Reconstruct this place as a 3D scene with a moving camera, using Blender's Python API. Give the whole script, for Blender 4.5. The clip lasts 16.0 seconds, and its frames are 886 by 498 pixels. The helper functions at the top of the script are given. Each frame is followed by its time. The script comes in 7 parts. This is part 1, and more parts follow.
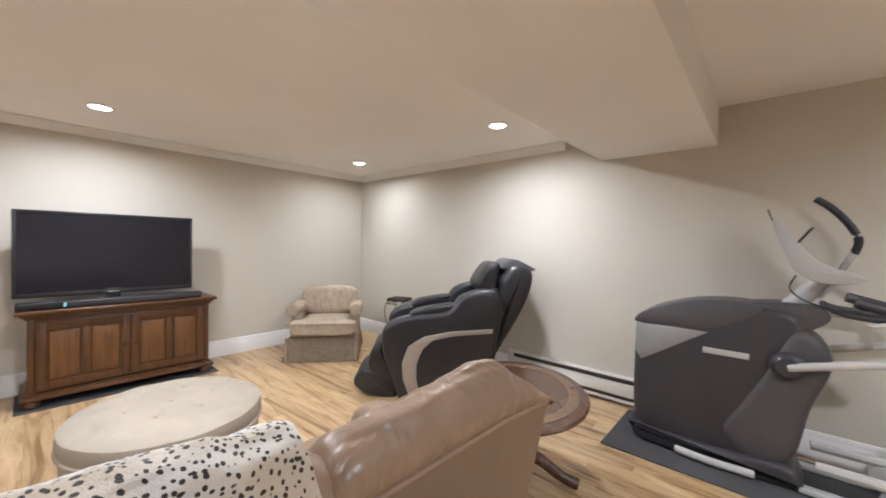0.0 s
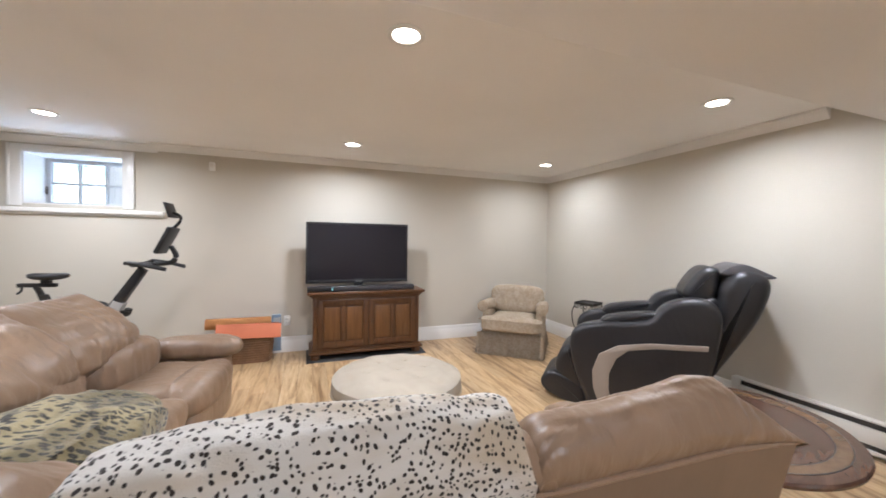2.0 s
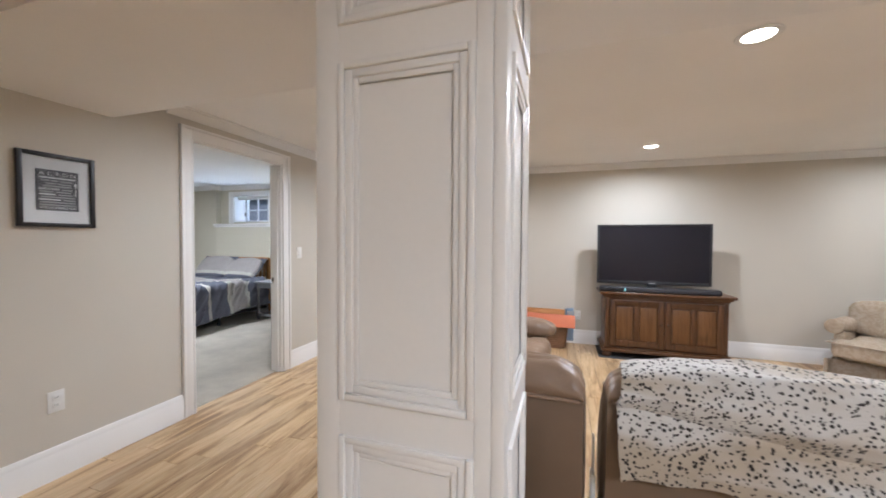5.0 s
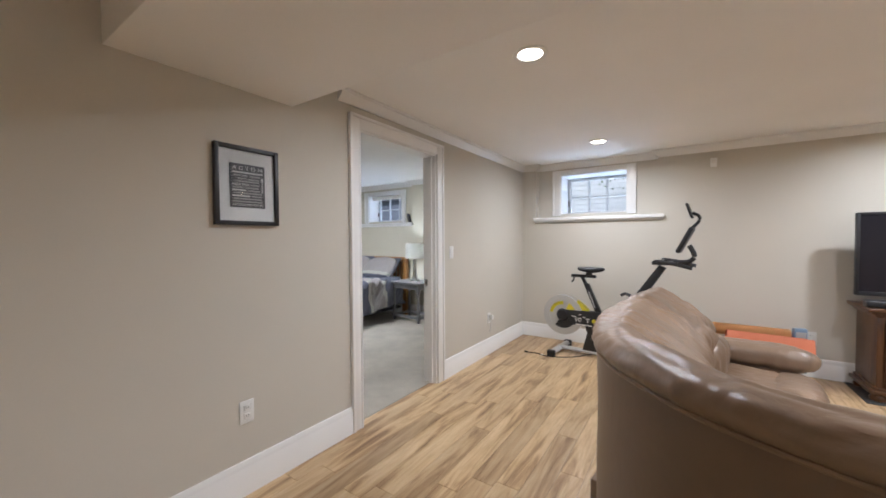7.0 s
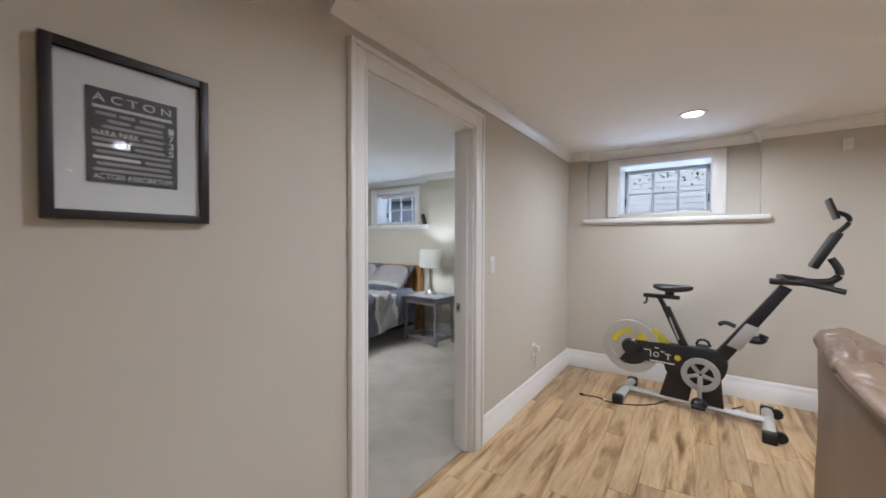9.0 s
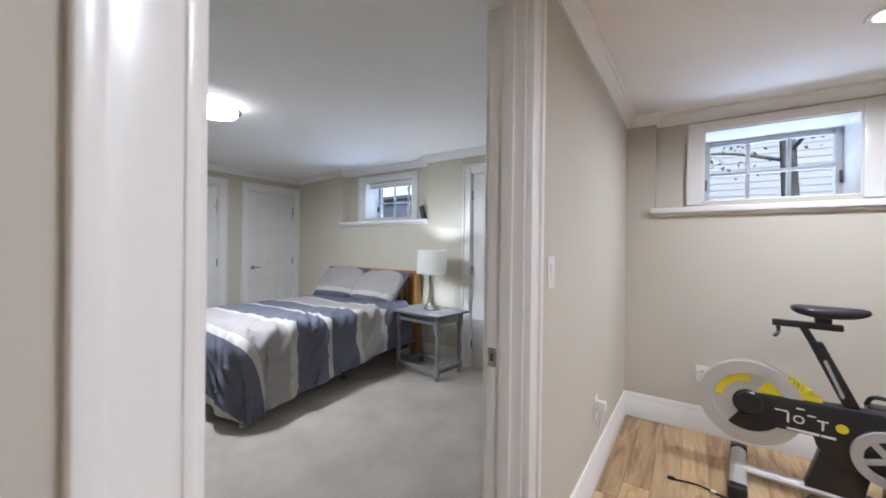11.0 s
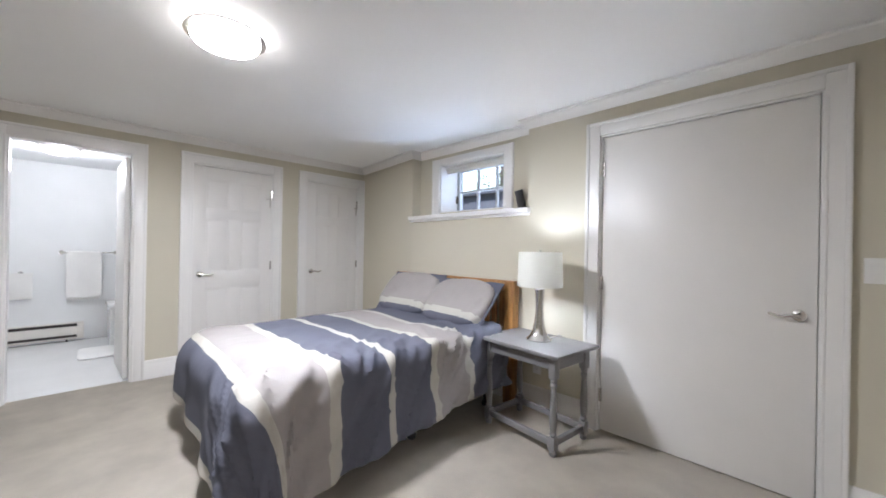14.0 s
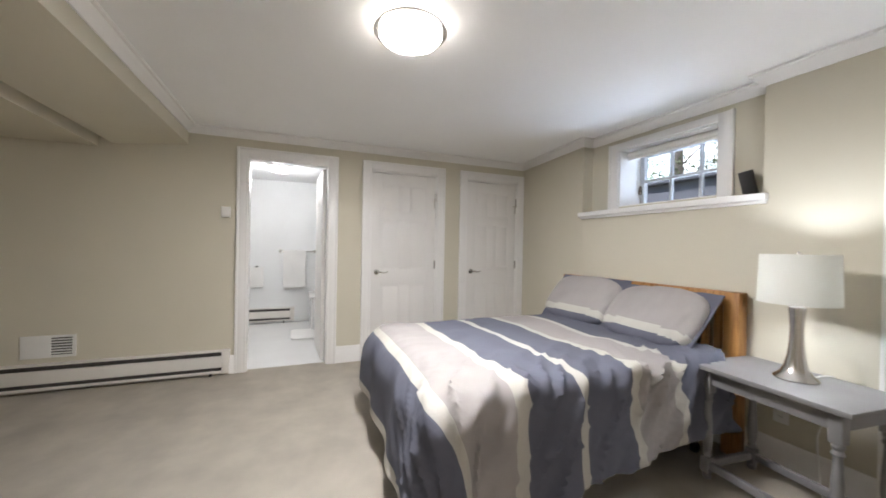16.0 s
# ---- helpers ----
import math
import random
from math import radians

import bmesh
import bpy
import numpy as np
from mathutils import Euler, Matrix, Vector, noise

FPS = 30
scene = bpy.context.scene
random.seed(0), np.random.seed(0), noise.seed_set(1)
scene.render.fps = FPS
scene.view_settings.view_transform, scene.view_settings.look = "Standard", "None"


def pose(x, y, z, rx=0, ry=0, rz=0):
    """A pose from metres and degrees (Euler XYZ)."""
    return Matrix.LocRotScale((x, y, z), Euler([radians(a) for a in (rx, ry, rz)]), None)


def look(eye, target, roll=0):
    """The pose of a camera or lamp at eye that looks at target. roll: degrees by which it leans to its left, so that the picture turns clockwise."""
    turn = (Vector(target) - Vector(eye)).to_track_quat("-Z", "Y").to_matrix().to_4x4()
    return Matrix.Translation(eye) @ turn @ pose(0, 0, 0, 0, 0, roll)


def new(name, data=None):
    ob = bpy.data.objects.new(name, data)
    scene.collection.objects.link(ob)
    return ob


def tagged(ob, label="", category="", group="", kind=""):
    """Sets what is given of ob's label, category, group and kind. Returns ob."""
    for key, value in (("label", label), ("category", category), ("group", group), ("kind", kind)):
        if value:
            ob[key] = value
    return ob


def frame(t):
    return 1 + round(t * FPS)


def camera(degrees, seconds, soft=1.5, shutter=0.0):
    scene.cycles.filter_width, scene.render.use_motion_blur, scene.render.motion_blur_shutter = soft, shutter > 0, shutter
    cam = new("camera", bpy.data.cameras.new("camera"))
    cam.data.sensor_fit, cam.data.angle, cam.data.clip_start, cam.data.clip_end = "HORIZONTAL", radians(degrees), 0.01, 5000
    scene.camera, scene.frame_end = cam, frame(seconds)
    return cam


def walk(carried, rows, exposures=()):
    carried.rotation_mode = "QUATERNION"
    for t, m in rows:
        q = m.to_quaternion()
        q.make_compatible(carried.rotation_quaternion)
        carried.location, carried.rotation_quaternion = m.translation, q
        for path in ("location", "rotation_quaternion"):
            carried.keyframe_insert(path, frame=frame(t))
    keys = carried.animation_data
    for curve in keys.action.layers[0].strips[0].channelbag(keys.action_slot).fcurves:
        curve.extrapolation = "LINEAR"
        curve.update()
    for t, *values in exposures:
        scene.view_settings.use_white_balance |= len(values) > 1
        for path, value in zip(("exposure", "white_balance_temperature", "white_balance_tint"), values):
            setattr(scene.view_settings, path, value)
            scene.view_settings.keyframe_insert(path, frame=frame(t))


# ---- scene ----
PATH = [
    (0, (0.338, 0.229, 1.301), (1.836, 1.553, 1.269), 1.2),
    (0.5, (0.343, 0.229, 1.314), (1.652, 1.741, 1.271), 1.2),
    (1, (0.311, 0.221, 1.305), (1.427, 1.88, 1.263), 1.2),
    (1.5, (0.295, 0.214, 1.306), (1.206, 1.994, 1.26), 0.9),
    (2, (0.264, 0.192, 1.301), (0.958, 2.067, 1.258), 0.9),
    (2.5, (0.209, 0.163, 1.306), (0.683, 2.106, 1.262), 0.9),
    (3, (0.146, 0.105, 1.323), (0.402, 2.088, 1.277), 0.9),
    (3.5, (0.058, 0.015, 1.327), (0.098, 2.014, 1.28), 1.0),
    (4, (-0.025, -0.069, 1.335), (-0.209, 1.922, 1.282), 0.8),
    (4.5, (-0.094, -0.153, 1.325), (-0.501, 1.805, 1.27), 0.7),
    (5, (-0.156, -0.191, 1.31), (-0.779, 1.708, 1.258), 0.3),
    (7.3, (-1.0, 0.143, 1.293), (-2.144, 1.782, 1.239), -0.2),
    (7.5, (-1.051, 0.205, 1.295), (-2.206, 1.837, 1.243), -0.1),
    (8, (-1.243, 0.363, 1.31), (-2.406, 1.989, 1.263), 0.1),
    (8.5, (-1.44, 0.535, 1.322), (-2.595, 2.167, 1.279), 0.1),
    (10.8, (-2.26, 1.55, 1.257), (-3.388, 3.201, 1.249), 0.6),
    (11, (-2.335, 1.634, 1.25), (-3.47, 3.279, 1.243), 0.7),
    (11.5, (-2.514, 1.812, 1.245), (-3.654, 3.455, 1.241), 0.8),
    (12, (-2.681, 2.003, 1.219), (-3.829, 3.641, 1.232), 1.0),
    (12.5, (-2.834, 2.181, 1.222), (-4.015, 3.795, 1.223), 0.9),
    (13, (-2.992, 2.281, 1.219), (-4.214, 3.864, 1.224), 1.1),
    (13.5, (-3.124, 2.35, 1.227), (-4.431, 3.863, 1.23), 1.1),
    (14, (-3.221, 2.394, 1.228), (-4.646, 3.797, 1.231), 1.0),
    (14.5, (-3.272, 2.402, 1.217), (-4.818, 3.671, 1.222), 1.0),
    (15, (-3.328, 2.376, 1.221), (-4.986, 3.494, 1.224), 1.0),
    (15.5, (-3.421, 2.346, 1.223), (-5.181, 3.296, 1.216), 1.0),
    (16, (-3.562, 2.371, 1.226), (-5.412, 3.132, 1.214), 1.1),
]
cam = camera(101.2, 16.0, soft=1.7, shutter=0.3)
walk(cam, [(t, look(eye, target, roll)) for t, eye, target, roll in PATH],
     exposures=[(0.0, -0.14, 5620, 10), (2.5, -0.24, 5600, 10), (4.0, -0.26, 5580, 10), (5.0, -0.24, 5480, 10), (7.5, -0.50, 5600, 10), (8.5, -0.60, 5560, 10), (11.0, -0.42, 5500, 12), (12.5, -0.10, 5760, 14), (14.0, -0.06, 5800, 14), (16.0, -0.18, 6200, 13)])

# plan, in metres: living room, bedroom beyond its west wall, bathroom beyond the bedroom
EAST, WEST, NORTH, SOUTH = 3.585, -2.765, 4.726, -3.2
BED_EAST, BED_NORTH, BED_WEST, BED_SOUTH = -2.885, 4.925, -7.457, -1.2
CEIL, CEIL_BED = 2.25, 2.28

# ---- world and lights ----
world = bpy.data.worlds.new("sky")
scene.world = world
world.use_nodes = True
wn = world.node_tree.nodes
sky = wn.new("ShaderNodeTexSky")
sky.sky_type, sky.sun_disc, sky.sun_elevation, sky.sun_rotation = "NISHITA", False, radians(48), radians(159)
world.node_tree.links.new(sky.outputs[0], wn["Background"].inputs[0])
wn["Background"].inputs[1].default_value = 0.15


def lamp(name, kind, place, energy, color, size=0.1, aim=None, spot=None):
    data = bpy.data.lights.new(name, kind)
    data.energy, data.color = energy, color
    if kind == "AREA":
        data.shape, data.size = "DISK", size
    elif kind in ("POINT", "SPOT"):
        data.shadow_soft_size = size
    if spot:
        data.spot_size, data.spot_blend = radians(spot), 0.7
    ob = new(name, data)
    ob.matrix_world = look(place, aim) if aim else Matrix.Translation(place)
    return ob


sun = lamp("sun", "SUN", (0, 0, 10), 5.0, (1.0, 0.96, 0.9), aim=(-3.6, 9.4, -1.5))
sun.data.angle = radians(12)
WARM = (1.0, 0.965, 0.93)
# the last two are unseen, added to light the post's south face and elliptical
DOWNLIGHTS = [(0.68, 1.85), (0.67, 3.92), (2.80, 1.85), (2.97, 3.94), (-1.66, 3.93), (-1.60, 1.90),
              (1.0, -1.3), (2.8, -1.4)]
WATTS = (40, 29, 29, 15, 27, 23, 62, 14)
for (x, y), watts in zip(DOWNLIGHTS, WATTS):
    z = CEIL if y > 0 else 2.31
    ob = lamp("downlight_beam", "AREA", (x, y, z - 0.012), watts, WARM, 0.12, aim=(x, y, 0))
    ob.data.spread = radians(165)
lamp("bedroom_ceiling_glow", "AREA", (-5.23, 2.87, CEIL_BED - 0.105), 74, (1.0, 0.98, 0.95), 0.28, aim=(-5.23, 2.87, 0))
lamp("table_lamp_bulb", "POINT", (-4.53, 4.62, 1.12), 36, (0.93, 0.97, 1.0), 0.04)
lamp("bathroom_glow", "POINT", (-8.6, 2.2, 2.02), 26, (1.0, 0.98, 0.96), 0.1)
# daylight that comes up through the two windows from the bright ground outside
for x0, y0 in ((-1.9, 5.75), (-5.56, 5.9)):
    ob = lamp("window_daylight", "AREA", (x0, y0, 1.42), 30, (0.66, 0.80, 1.0), 0.45, aim=(x0, y0 - 1.6, 2.45))
    ob.data.shape, ob.data.size, ob.data.size_y = "RECTANGLE", 1.0, 0.5


# ---- materials ----
def ramp(nt, fac, stops):
    n = nt.nodes.new("ShaderNodeValToRGB")
    while len(n.color_ramp.elements) < len(stops):
        n.color_ramp.elements.new(0.5)
    for e, (p, c) in zip(n.color_ramp.elements, stops):
        e.position, e.color = p, (*c, 1)
    nt.links.new(fac, n.inputs[0])
    return n.outputs[0]


def noise_tex(nt, vec, scale, detail=4, rough=0.55, distort=0.0):
    n = nt.nodes.new("ShaderNodeTexNoise")
    n.inputs["Scale"].default_value, n.inputs["Detail"].default_value = scale, detail
    n.inputs["Roughness"].default_value, n.inputs["Distortion"].default_value = rough, distort
    nt.links.new(vec, n.inputs["Vector"])
    return n.outputs["Fac"]


def coords(nt, scale=(1, 1, 1), jitter=False):
    tc = nt.nodes.new("ShaderNodeTexCoord")
    mp = nt.nodes.new("ShaderNodeMapping")
    mp.inputs["Scale"].default_value = scale
    out = tc.outputs["Object"]
    if jitter:
        info = nt.nodes.new("ShaderNodeObjectInfo")
        mul = nt.nodes.new("ShaderNodeVectorMath")
        mul.operation = "SCALE"
        mul.inputs[0].default_value = (13.0, 37.0, 5.0)
        nt.links.new(info.outputs["Random"], mul.inputs["Scale"])
        add = nt.nodes.new("ShaderNodeVectorMath")
        nt.links.new(out, add.inputs[0])
        nt.links.new(mul.outputs[0], add.inputs[1])
        out = add.outputs[0]
    nt.links.new(out, mp.inputs["Vector"])
    return mp.outputs[0]


def mixed(nt, fac, a, b, how="MIX"):
    n = nt.nodes.new("ShaderNodeMix")
    n.data_type, n.blend_type = "RGBA", how
    for sock, v in ((n.inputs[0], fac), (n.inputs[6], a), (n.inputs[7], b)):
        if isinstance(v, (int, float)):
            sock.default_value = v
        elif isinstance(v, tuple):
            sock.default_value = (*v, 1)
        else:
            nt.links.new(v, sock)
    return n.outputs[2]


def blank(name, rough=0.5, metal=0.0, spec=0.5):
    m = bpy.data.materials.new(name)
    m.use_nodes = True
    b = m.node_tree.nodes["Principled BSDF"]
    b.inputs["Roughness"].default_value, b.inputs["Metallic"].default_value = rough, metal
    b.inputs["Specular IOR Level"].default_value = spec
    return m, m.node_tree, b


def bump(nt, b, height, strength, distance=0.01):
    n = nt.nodes.new("ShaderNodeBump")
    n.inputs["Strength"].default_value, n.inputs["Distance"].default_value = strength, distance
    nt.links.new(height, n.inputs["Height"])
    nt.links.new(n.outputs[0], b.inputs["Normal"])


def surface(name, color, rough=0.5, metal=0.0, grain=60, vary=0.12, blotch=3.0, bumps=0.15, spec=0.5, stretch=(1, 1, 1), bump_scale=None, dist=0.004):
    """A plain material with variation at two scales and a fine relief."""
    m, nt, b = blank(name, rough, metal, spec)
    v = coords(nt, stretch)
    dark = tuple(c * (1 - vary) for c in color)
    lite = tuple(min(1, c * (1 + vary)) for c in color)
    big = ramp(nt, noise_tex(nt, v, blotch, 3), [(0.3, dark), (0.7, lite)])
    fine = ramp(nt, noise_tex(nt, v, grain, 3), [(0.3, (1 - vary * 0.6,) * 3), (0.7, (1, 1, 1))])
    nt.links.new(mixed(nt, 1.0, big, fine, "MULTIPLY"), b.inputs["Base Color"])
    if bumps:
        bump(nt, b, noise_tex(nt, v, bump_scale or grain, 4), bumps, dist)
    return m


def wood(name, dark, mid, lite, rough=0.35, along=(14, 14, 1.2), jitter=False, knots=0.0, spec=0.5):
    m, nt, b = blank(name, rough, spec=spec)
    v = coords(nt, along, jitter)
    g = noise_tex(nt, v, 1.6, 6, 0.62, 1.2)
    fine = noise_tex(nt, v, 9.0, 4, 0.6, 0.4)
    c = ramp(nt, g, [(0.28, dark), (0.5, mid), (0.72, lite)])
    f = ramp(nt, fine, [(0.25, (0.78, 0.75, 0.72)), (0.65, (1, 1, 1))])
    nt.links.new(mixed(nt, 0.8, c, f, "MULTIPLY"), b.inputs["Base Color"])
    bump(nt, b, fine, 0.08, 0.002)
    return m


def floor_wood():
    m, nt, b = blank("plank_wood", 0.32)
    v = coords(nt, (9, 0.9, 9), True)
    g = noise_tex(nt, v, 1.1, 5, 0.6, 1.6)
    c = ramp(nt, g, [(0.30, (0.22, 0.125, 0.055)), (0.40, (0.40, 0.255, 0.125)), (0.50, (0.59, 0.415, 0.225)), (0.66, (0.69, 0.525, 0.32))])
    fine = ramp(nt, noise_tex(nt, v, 8, 4), [(0.3, (0.85, 0.82, 0.78)), (0.6, (1, 1, 1))])
    info = nt.nodes.new("ShaderNodeObjectInfo")
    tone = ramp(nt, info.outputs["Random"], [(0.0, (0.72, 0.69, 0.67)), (0.3, (0.93, 0.91, 0.89)), (0.7, (1, 0.98, 0.95)), (1.0, (0.82, 0.80, 0.79))])
    nt.links.new(mixed(nt, 1.0, mixed(nt, 1.0, c, fine, "MULTIPLY"), tone, "MULTIPLY"), b.inputs["Base Color"])
    bump(nt, b, g, 0.05, 0.002)
    return m


def leather(name, color, rough=0.34, crease=0.25):
    m, nt, b = blank(name, rough)
    v = coords(nt)
    big = ramp(nt, noise_tex(nt, v, 2.2, 4), [(0.3, tuple(c * 0.82 for c in color)), (0.7, tuple(c * 1.12 for c in color))])
    nt.links.new(big, b.inputs["Base Color"])
    vor = nt.nodes.new("ShaderNodeTexVoronoi")
    vor.inputs["Scale"].default_value = 260
    nt.links.new(v, vor.inputs["Vector"])
    w = coords(nt, (3.2, 3.2, 1.1))
    wr = noise_tex(nt, w, 3.2, 3.5, 0.5, 1.8)
    add = nt.nodes.new("ShaderNodeMath")
    add.operation = "MULTIPLY_ADD"
    add.inputs[1].default_value = 0.03
    nt.links.new(vor.outputs["Distance"], add.inputs[0])
    nt.links.new(wr, add.inputs[2])
    bump(nt, b, add.outputs[0], crease, 0.03)
    return m


def spotted(name, ground, tan, spot, scale=24.0, size=0.27, stretch=(1, 1, 1), bands=(1, 1, 1)):
    """Short pile fur with dark spots."""
    m, nt, b = blank(name, 0.95, spec=0.1)
    v = coords(nt, stretch)
    nz = nt.nodes.new("ShaderNodeTexNoise")
    nz.inputs["Scale"].default_value = 22
    nt.links.new(v, nz.inputs["Vector"])
    off = nt.nodes.new("ShaderNodeVectorMath")
    off.operation = "MULTIPLY_ADD"
    off.inputs[1].default_value = (0.02, 0.02, 0.02)
    nt.links.new(nz.outputs["Color"], off.inputs[0])
    nt.links.new(v, off.inputs[2])
    vor = nt.nodes.new("ShaderNodeTexVoronoi")
    vor.inputs["Scale"].default_value = scale
    nt.links.new(off.outputs[0], vor.inputs["Vector"])
    size_n = noise_tex(nt, v, scale * 0.7, 2)
    less = nt.nodes.new("ShaderNodeMath")
    less.operation = "MULTIPLY_ADD"
    less.inputs[1].default_value = 0.3
    nt.links.new(size_n, less.inputs[0])
    nt.links.new(vor.outputs["Distance"], less.inputs[2])
    mask = ramp(nt, less.outputs[0], [(size + 0.20, (1, 1, 1)), (size + 0.27, (0, 0, 0))])
    base = ramp(nt, noise_tex(nt, coords(nt, bands), 5.0, 3), [(0.44, ground), (0.60, tan)])
    nt.links.new(mixed(nt, mask, base, spot), b.inputs["Base Color"])
    bump(nt, b, noise_tex(nt, v, 420, 3), 0.5, 0.004)
    b.inputs["Sheen Weight"].default_value = 0.3
    return m


def glow(name, color, strength):
    m, nt, b = blank(name, 0.4)
    b.inputs["Base Color"].default_value = (*color, 1)
    b.inputs["Emission Color"].default_value = (*color, 1)
    b.inputs["Emission Strength"].default_value = strength
    return m


def glassy(name):
    m, nt, b = blank(name, 0.02)
    b.inputs["Transmission Weight"].default_value = 1.0
    b.inputs["IOR"].default_value = 1.02
    return m


M = {}
M["wall"] = surface("wall_paint", (0.60, 0.56, 0.485), 0.75, grain=180, vary=0.03, blotch=0.8, bumps=0.06, spec=0.25, dist=0.002)
M["wall_bed"] = surface("bedroom_wall_paint", (0.62, 0.58, 0.47), 0.75, grain=180, vary=0.03, blotch=0.8, bumps=0.06, spec=0.25, dist=0.002)
M["ceil"] = surface("ceiling_paint", (0.88, 0.855, 0.82), 0.85, grain=160, vary=0.03, blotch=0.7, bumps=0.05, spec=0.2, dist=0.002)
M["ceil_bed"] = surface("bedroom_ceiling_paint", (0.89, 0.89, 0.88), 0.85, grain=160, vary=0.03, blotch=0.7, bumps=0.05, spec=0.2, dist=0.002)
M["trim"] = surface("trim_gloss_paint", (0.84, 0.825, 0.80), 0.28, grain=90, vary=0.025, blotch=2, bumps=0.02, dist=0.001)
M["door"] = surface("door_paint", (0.80, 0.78, 0.75), 0.35, grain=90, vary=0.025, blotch=2, bumps=0.02, dist=0.001)
M["plank"] = floor_wood()
M["subfloor"] = surface("floor_joint", (0.26, 0.17, 0.095), 0.7, grain=40, vary=0.2)
M["carpet"] = surface("carpet_pile", (0.56, 0.51, 0.43), 0.95, grain=420, vary=0.12, blotch=3.2, bumps=0.9, spec=0.1, dist=0.012)
M["bath_tile"] = surface("bathroom_tile", (0.80, 0.80, 0.79), 0.25, grain=30, vary=0.03, bumps=0.02)
M["bath_wall"] = surface("bathroom_paint", (0.82, 0.83, 0.83), 0.6, grain=90, vary=0.02, bumps=0.03)
M["white"] = surface("white_plastic", (0.80, 0.79, 0.76), 0.35, grain=60, vary=0.03, bumps=0.02)
M["heater"] = surface("heater_enamel", (0.74, 0.71, 0.66), 0.4, grain=50, vary=0.04, bumps=0.03)
M["slot"] = surface("dark_slot", (0.05, 0.045, 0.04), 0.7, grain=50, vary=0.2)
M["chrome"] = surface("brushed_nickel", (0.62, 0.60, 0.57), 0.25, 1.0, grain=200, vary=0.05, bumps=0.03, dist=0.001)
M["black"] = surface("black_plastic", (0.018, 0.018, 0.02), 0.4, grain=150, vary=0.2, bumps=0.05, dist=0.002)
M["lens"] = glow("downlight_lens", (1.0, 0.86, 0.68), 22.0)
M["lens_bed"] = glow("ceiling_light_diffuser", (1.0, 0.95, 0.87), 22.0)
M["lens_bath"] = glow("bathroom_light_diffuser", (1.0, 0.93, 0.80), 9.0)
M["glass"] = glassy("window_glass")


# ---- mesh helpers ----
def bx(x0, x1, y0, y1, z0, z1, bev=0.0, seg=2):
    bm = bmesh.new()
    bmesh.ops.create_cube(bm, size=1, matrix=Matrix.Translation(((x0 + x1) / 2, (y0 + y1) / 2, (z0 + z1) / 2)) @ Matrix.Diagonal((x1 - x0, y1 - y0, z1 - z0, 1)))
    if bev:
        bmesh.ops.bevel(bm, geom=bm.edges[:] + bm.verts[:], offset=bev, segments=seg, affect="EDGES", profile=0.5)
    return bm


def joined(*parts):
    out = bmesh.new()
    for b in parts:
        me = bpy.data.meshes.new("tmp")
        b.to_mesh(me)
        out.from_mesh(me)
        bpy.data.meshes.remove(me)
        b.free()
    return out


def moved(bm, m):
    bmesh.ops.transform(bm, matrix=m, verts=bm.verts[:])
    return bm


def lathe(profile, n=32):
    """Turn a profile of (radius, height) about z."""
    bm = bmesh.new()
    rings = []
    for r, z in profile:
        rings.append([bm.verts.new((max(r, 1e-4) * math.cos(2 * math.pi * i / n), max(r, 1e-4) * math.sin(2 * math.pi * i / n), z)) for i in range(n)])
    for a, b in zip(rings, rings[1:]):
        for i in range(n):
            bm.faces.new((a[i], a[(i + 1) % n], b[(i + 1) % n], b[i]))
    bm.faces.new(rings[0][::-1])
    bm.faces.new(rings[-1])
    return bm


def smooth_path(pts, steps=6):
    pts = [Vector(p) for p in pts]
    if len(pts) < 3:
        return pts
    out = []
    for i in range(len(pts) - 1):
        p0, p1, p2, p3 = pts[max(i - 1, 0)], pts[i], pts[i + 1], pts[min(i + 2, len(pts) - 1)]
        for k in range(steps):
            t = k / steps
            out.append(0.5 * ((2 * p1) + (p2 - p0) * t + (2 * p0 - 5 * p1 + 4 * p2 - p3) * t * t + (3 * p1 - p0 - 3 * p2 + p3) * t ** 3))
    return out + [pts[-1]]


def tube(pts, r, n=10, smooth=True, flat=1.0):
    """A round bar along points; r may be a list, one radius a point."""
    src = [Vector(p) for p in pts]
    path = smooth_path(src) if smooth else src
    radii = [r] * len(path) if isinstance(r, (int, float)) else [np.interp(i / (len(path) - 1) * (len(src) - 1), range(len(src)), r) for i in range(len(path))]
    bm, rings = bmesh.new(), []
    up = Vector((0, 0, 1))
    for i, p in enumerate(path):
        d = (path[min(i + 1, len(path) - 1)] - path[max(i - 1, 0)]).normalized()
        side = d.cross(up if abs(d.dot(up)) < 0.95 else Vector((1, 0, 0))).normalized()
        top = side.cross(d).normalized()
        rings.append([bm.verts.new(p + side * math.cos(a) * radii[i] + top * math.sin(a) * radii[i] * flat) for a in (2 * math.pi * k / n for k in range(n))])
    for a, b in zip(rings, rings[1:]):
        for i in range(n):
            bm.faces.new((a[i], a[(i + 1) % n], b[(i + 1) % n], b[i]))
    bm.faces.new(rings[0][::-1])
    bm.faces.new(rings[-1])
    bmesh.ops.recalc_face_normals(bm, faces=bm.faces[:])
    return bm


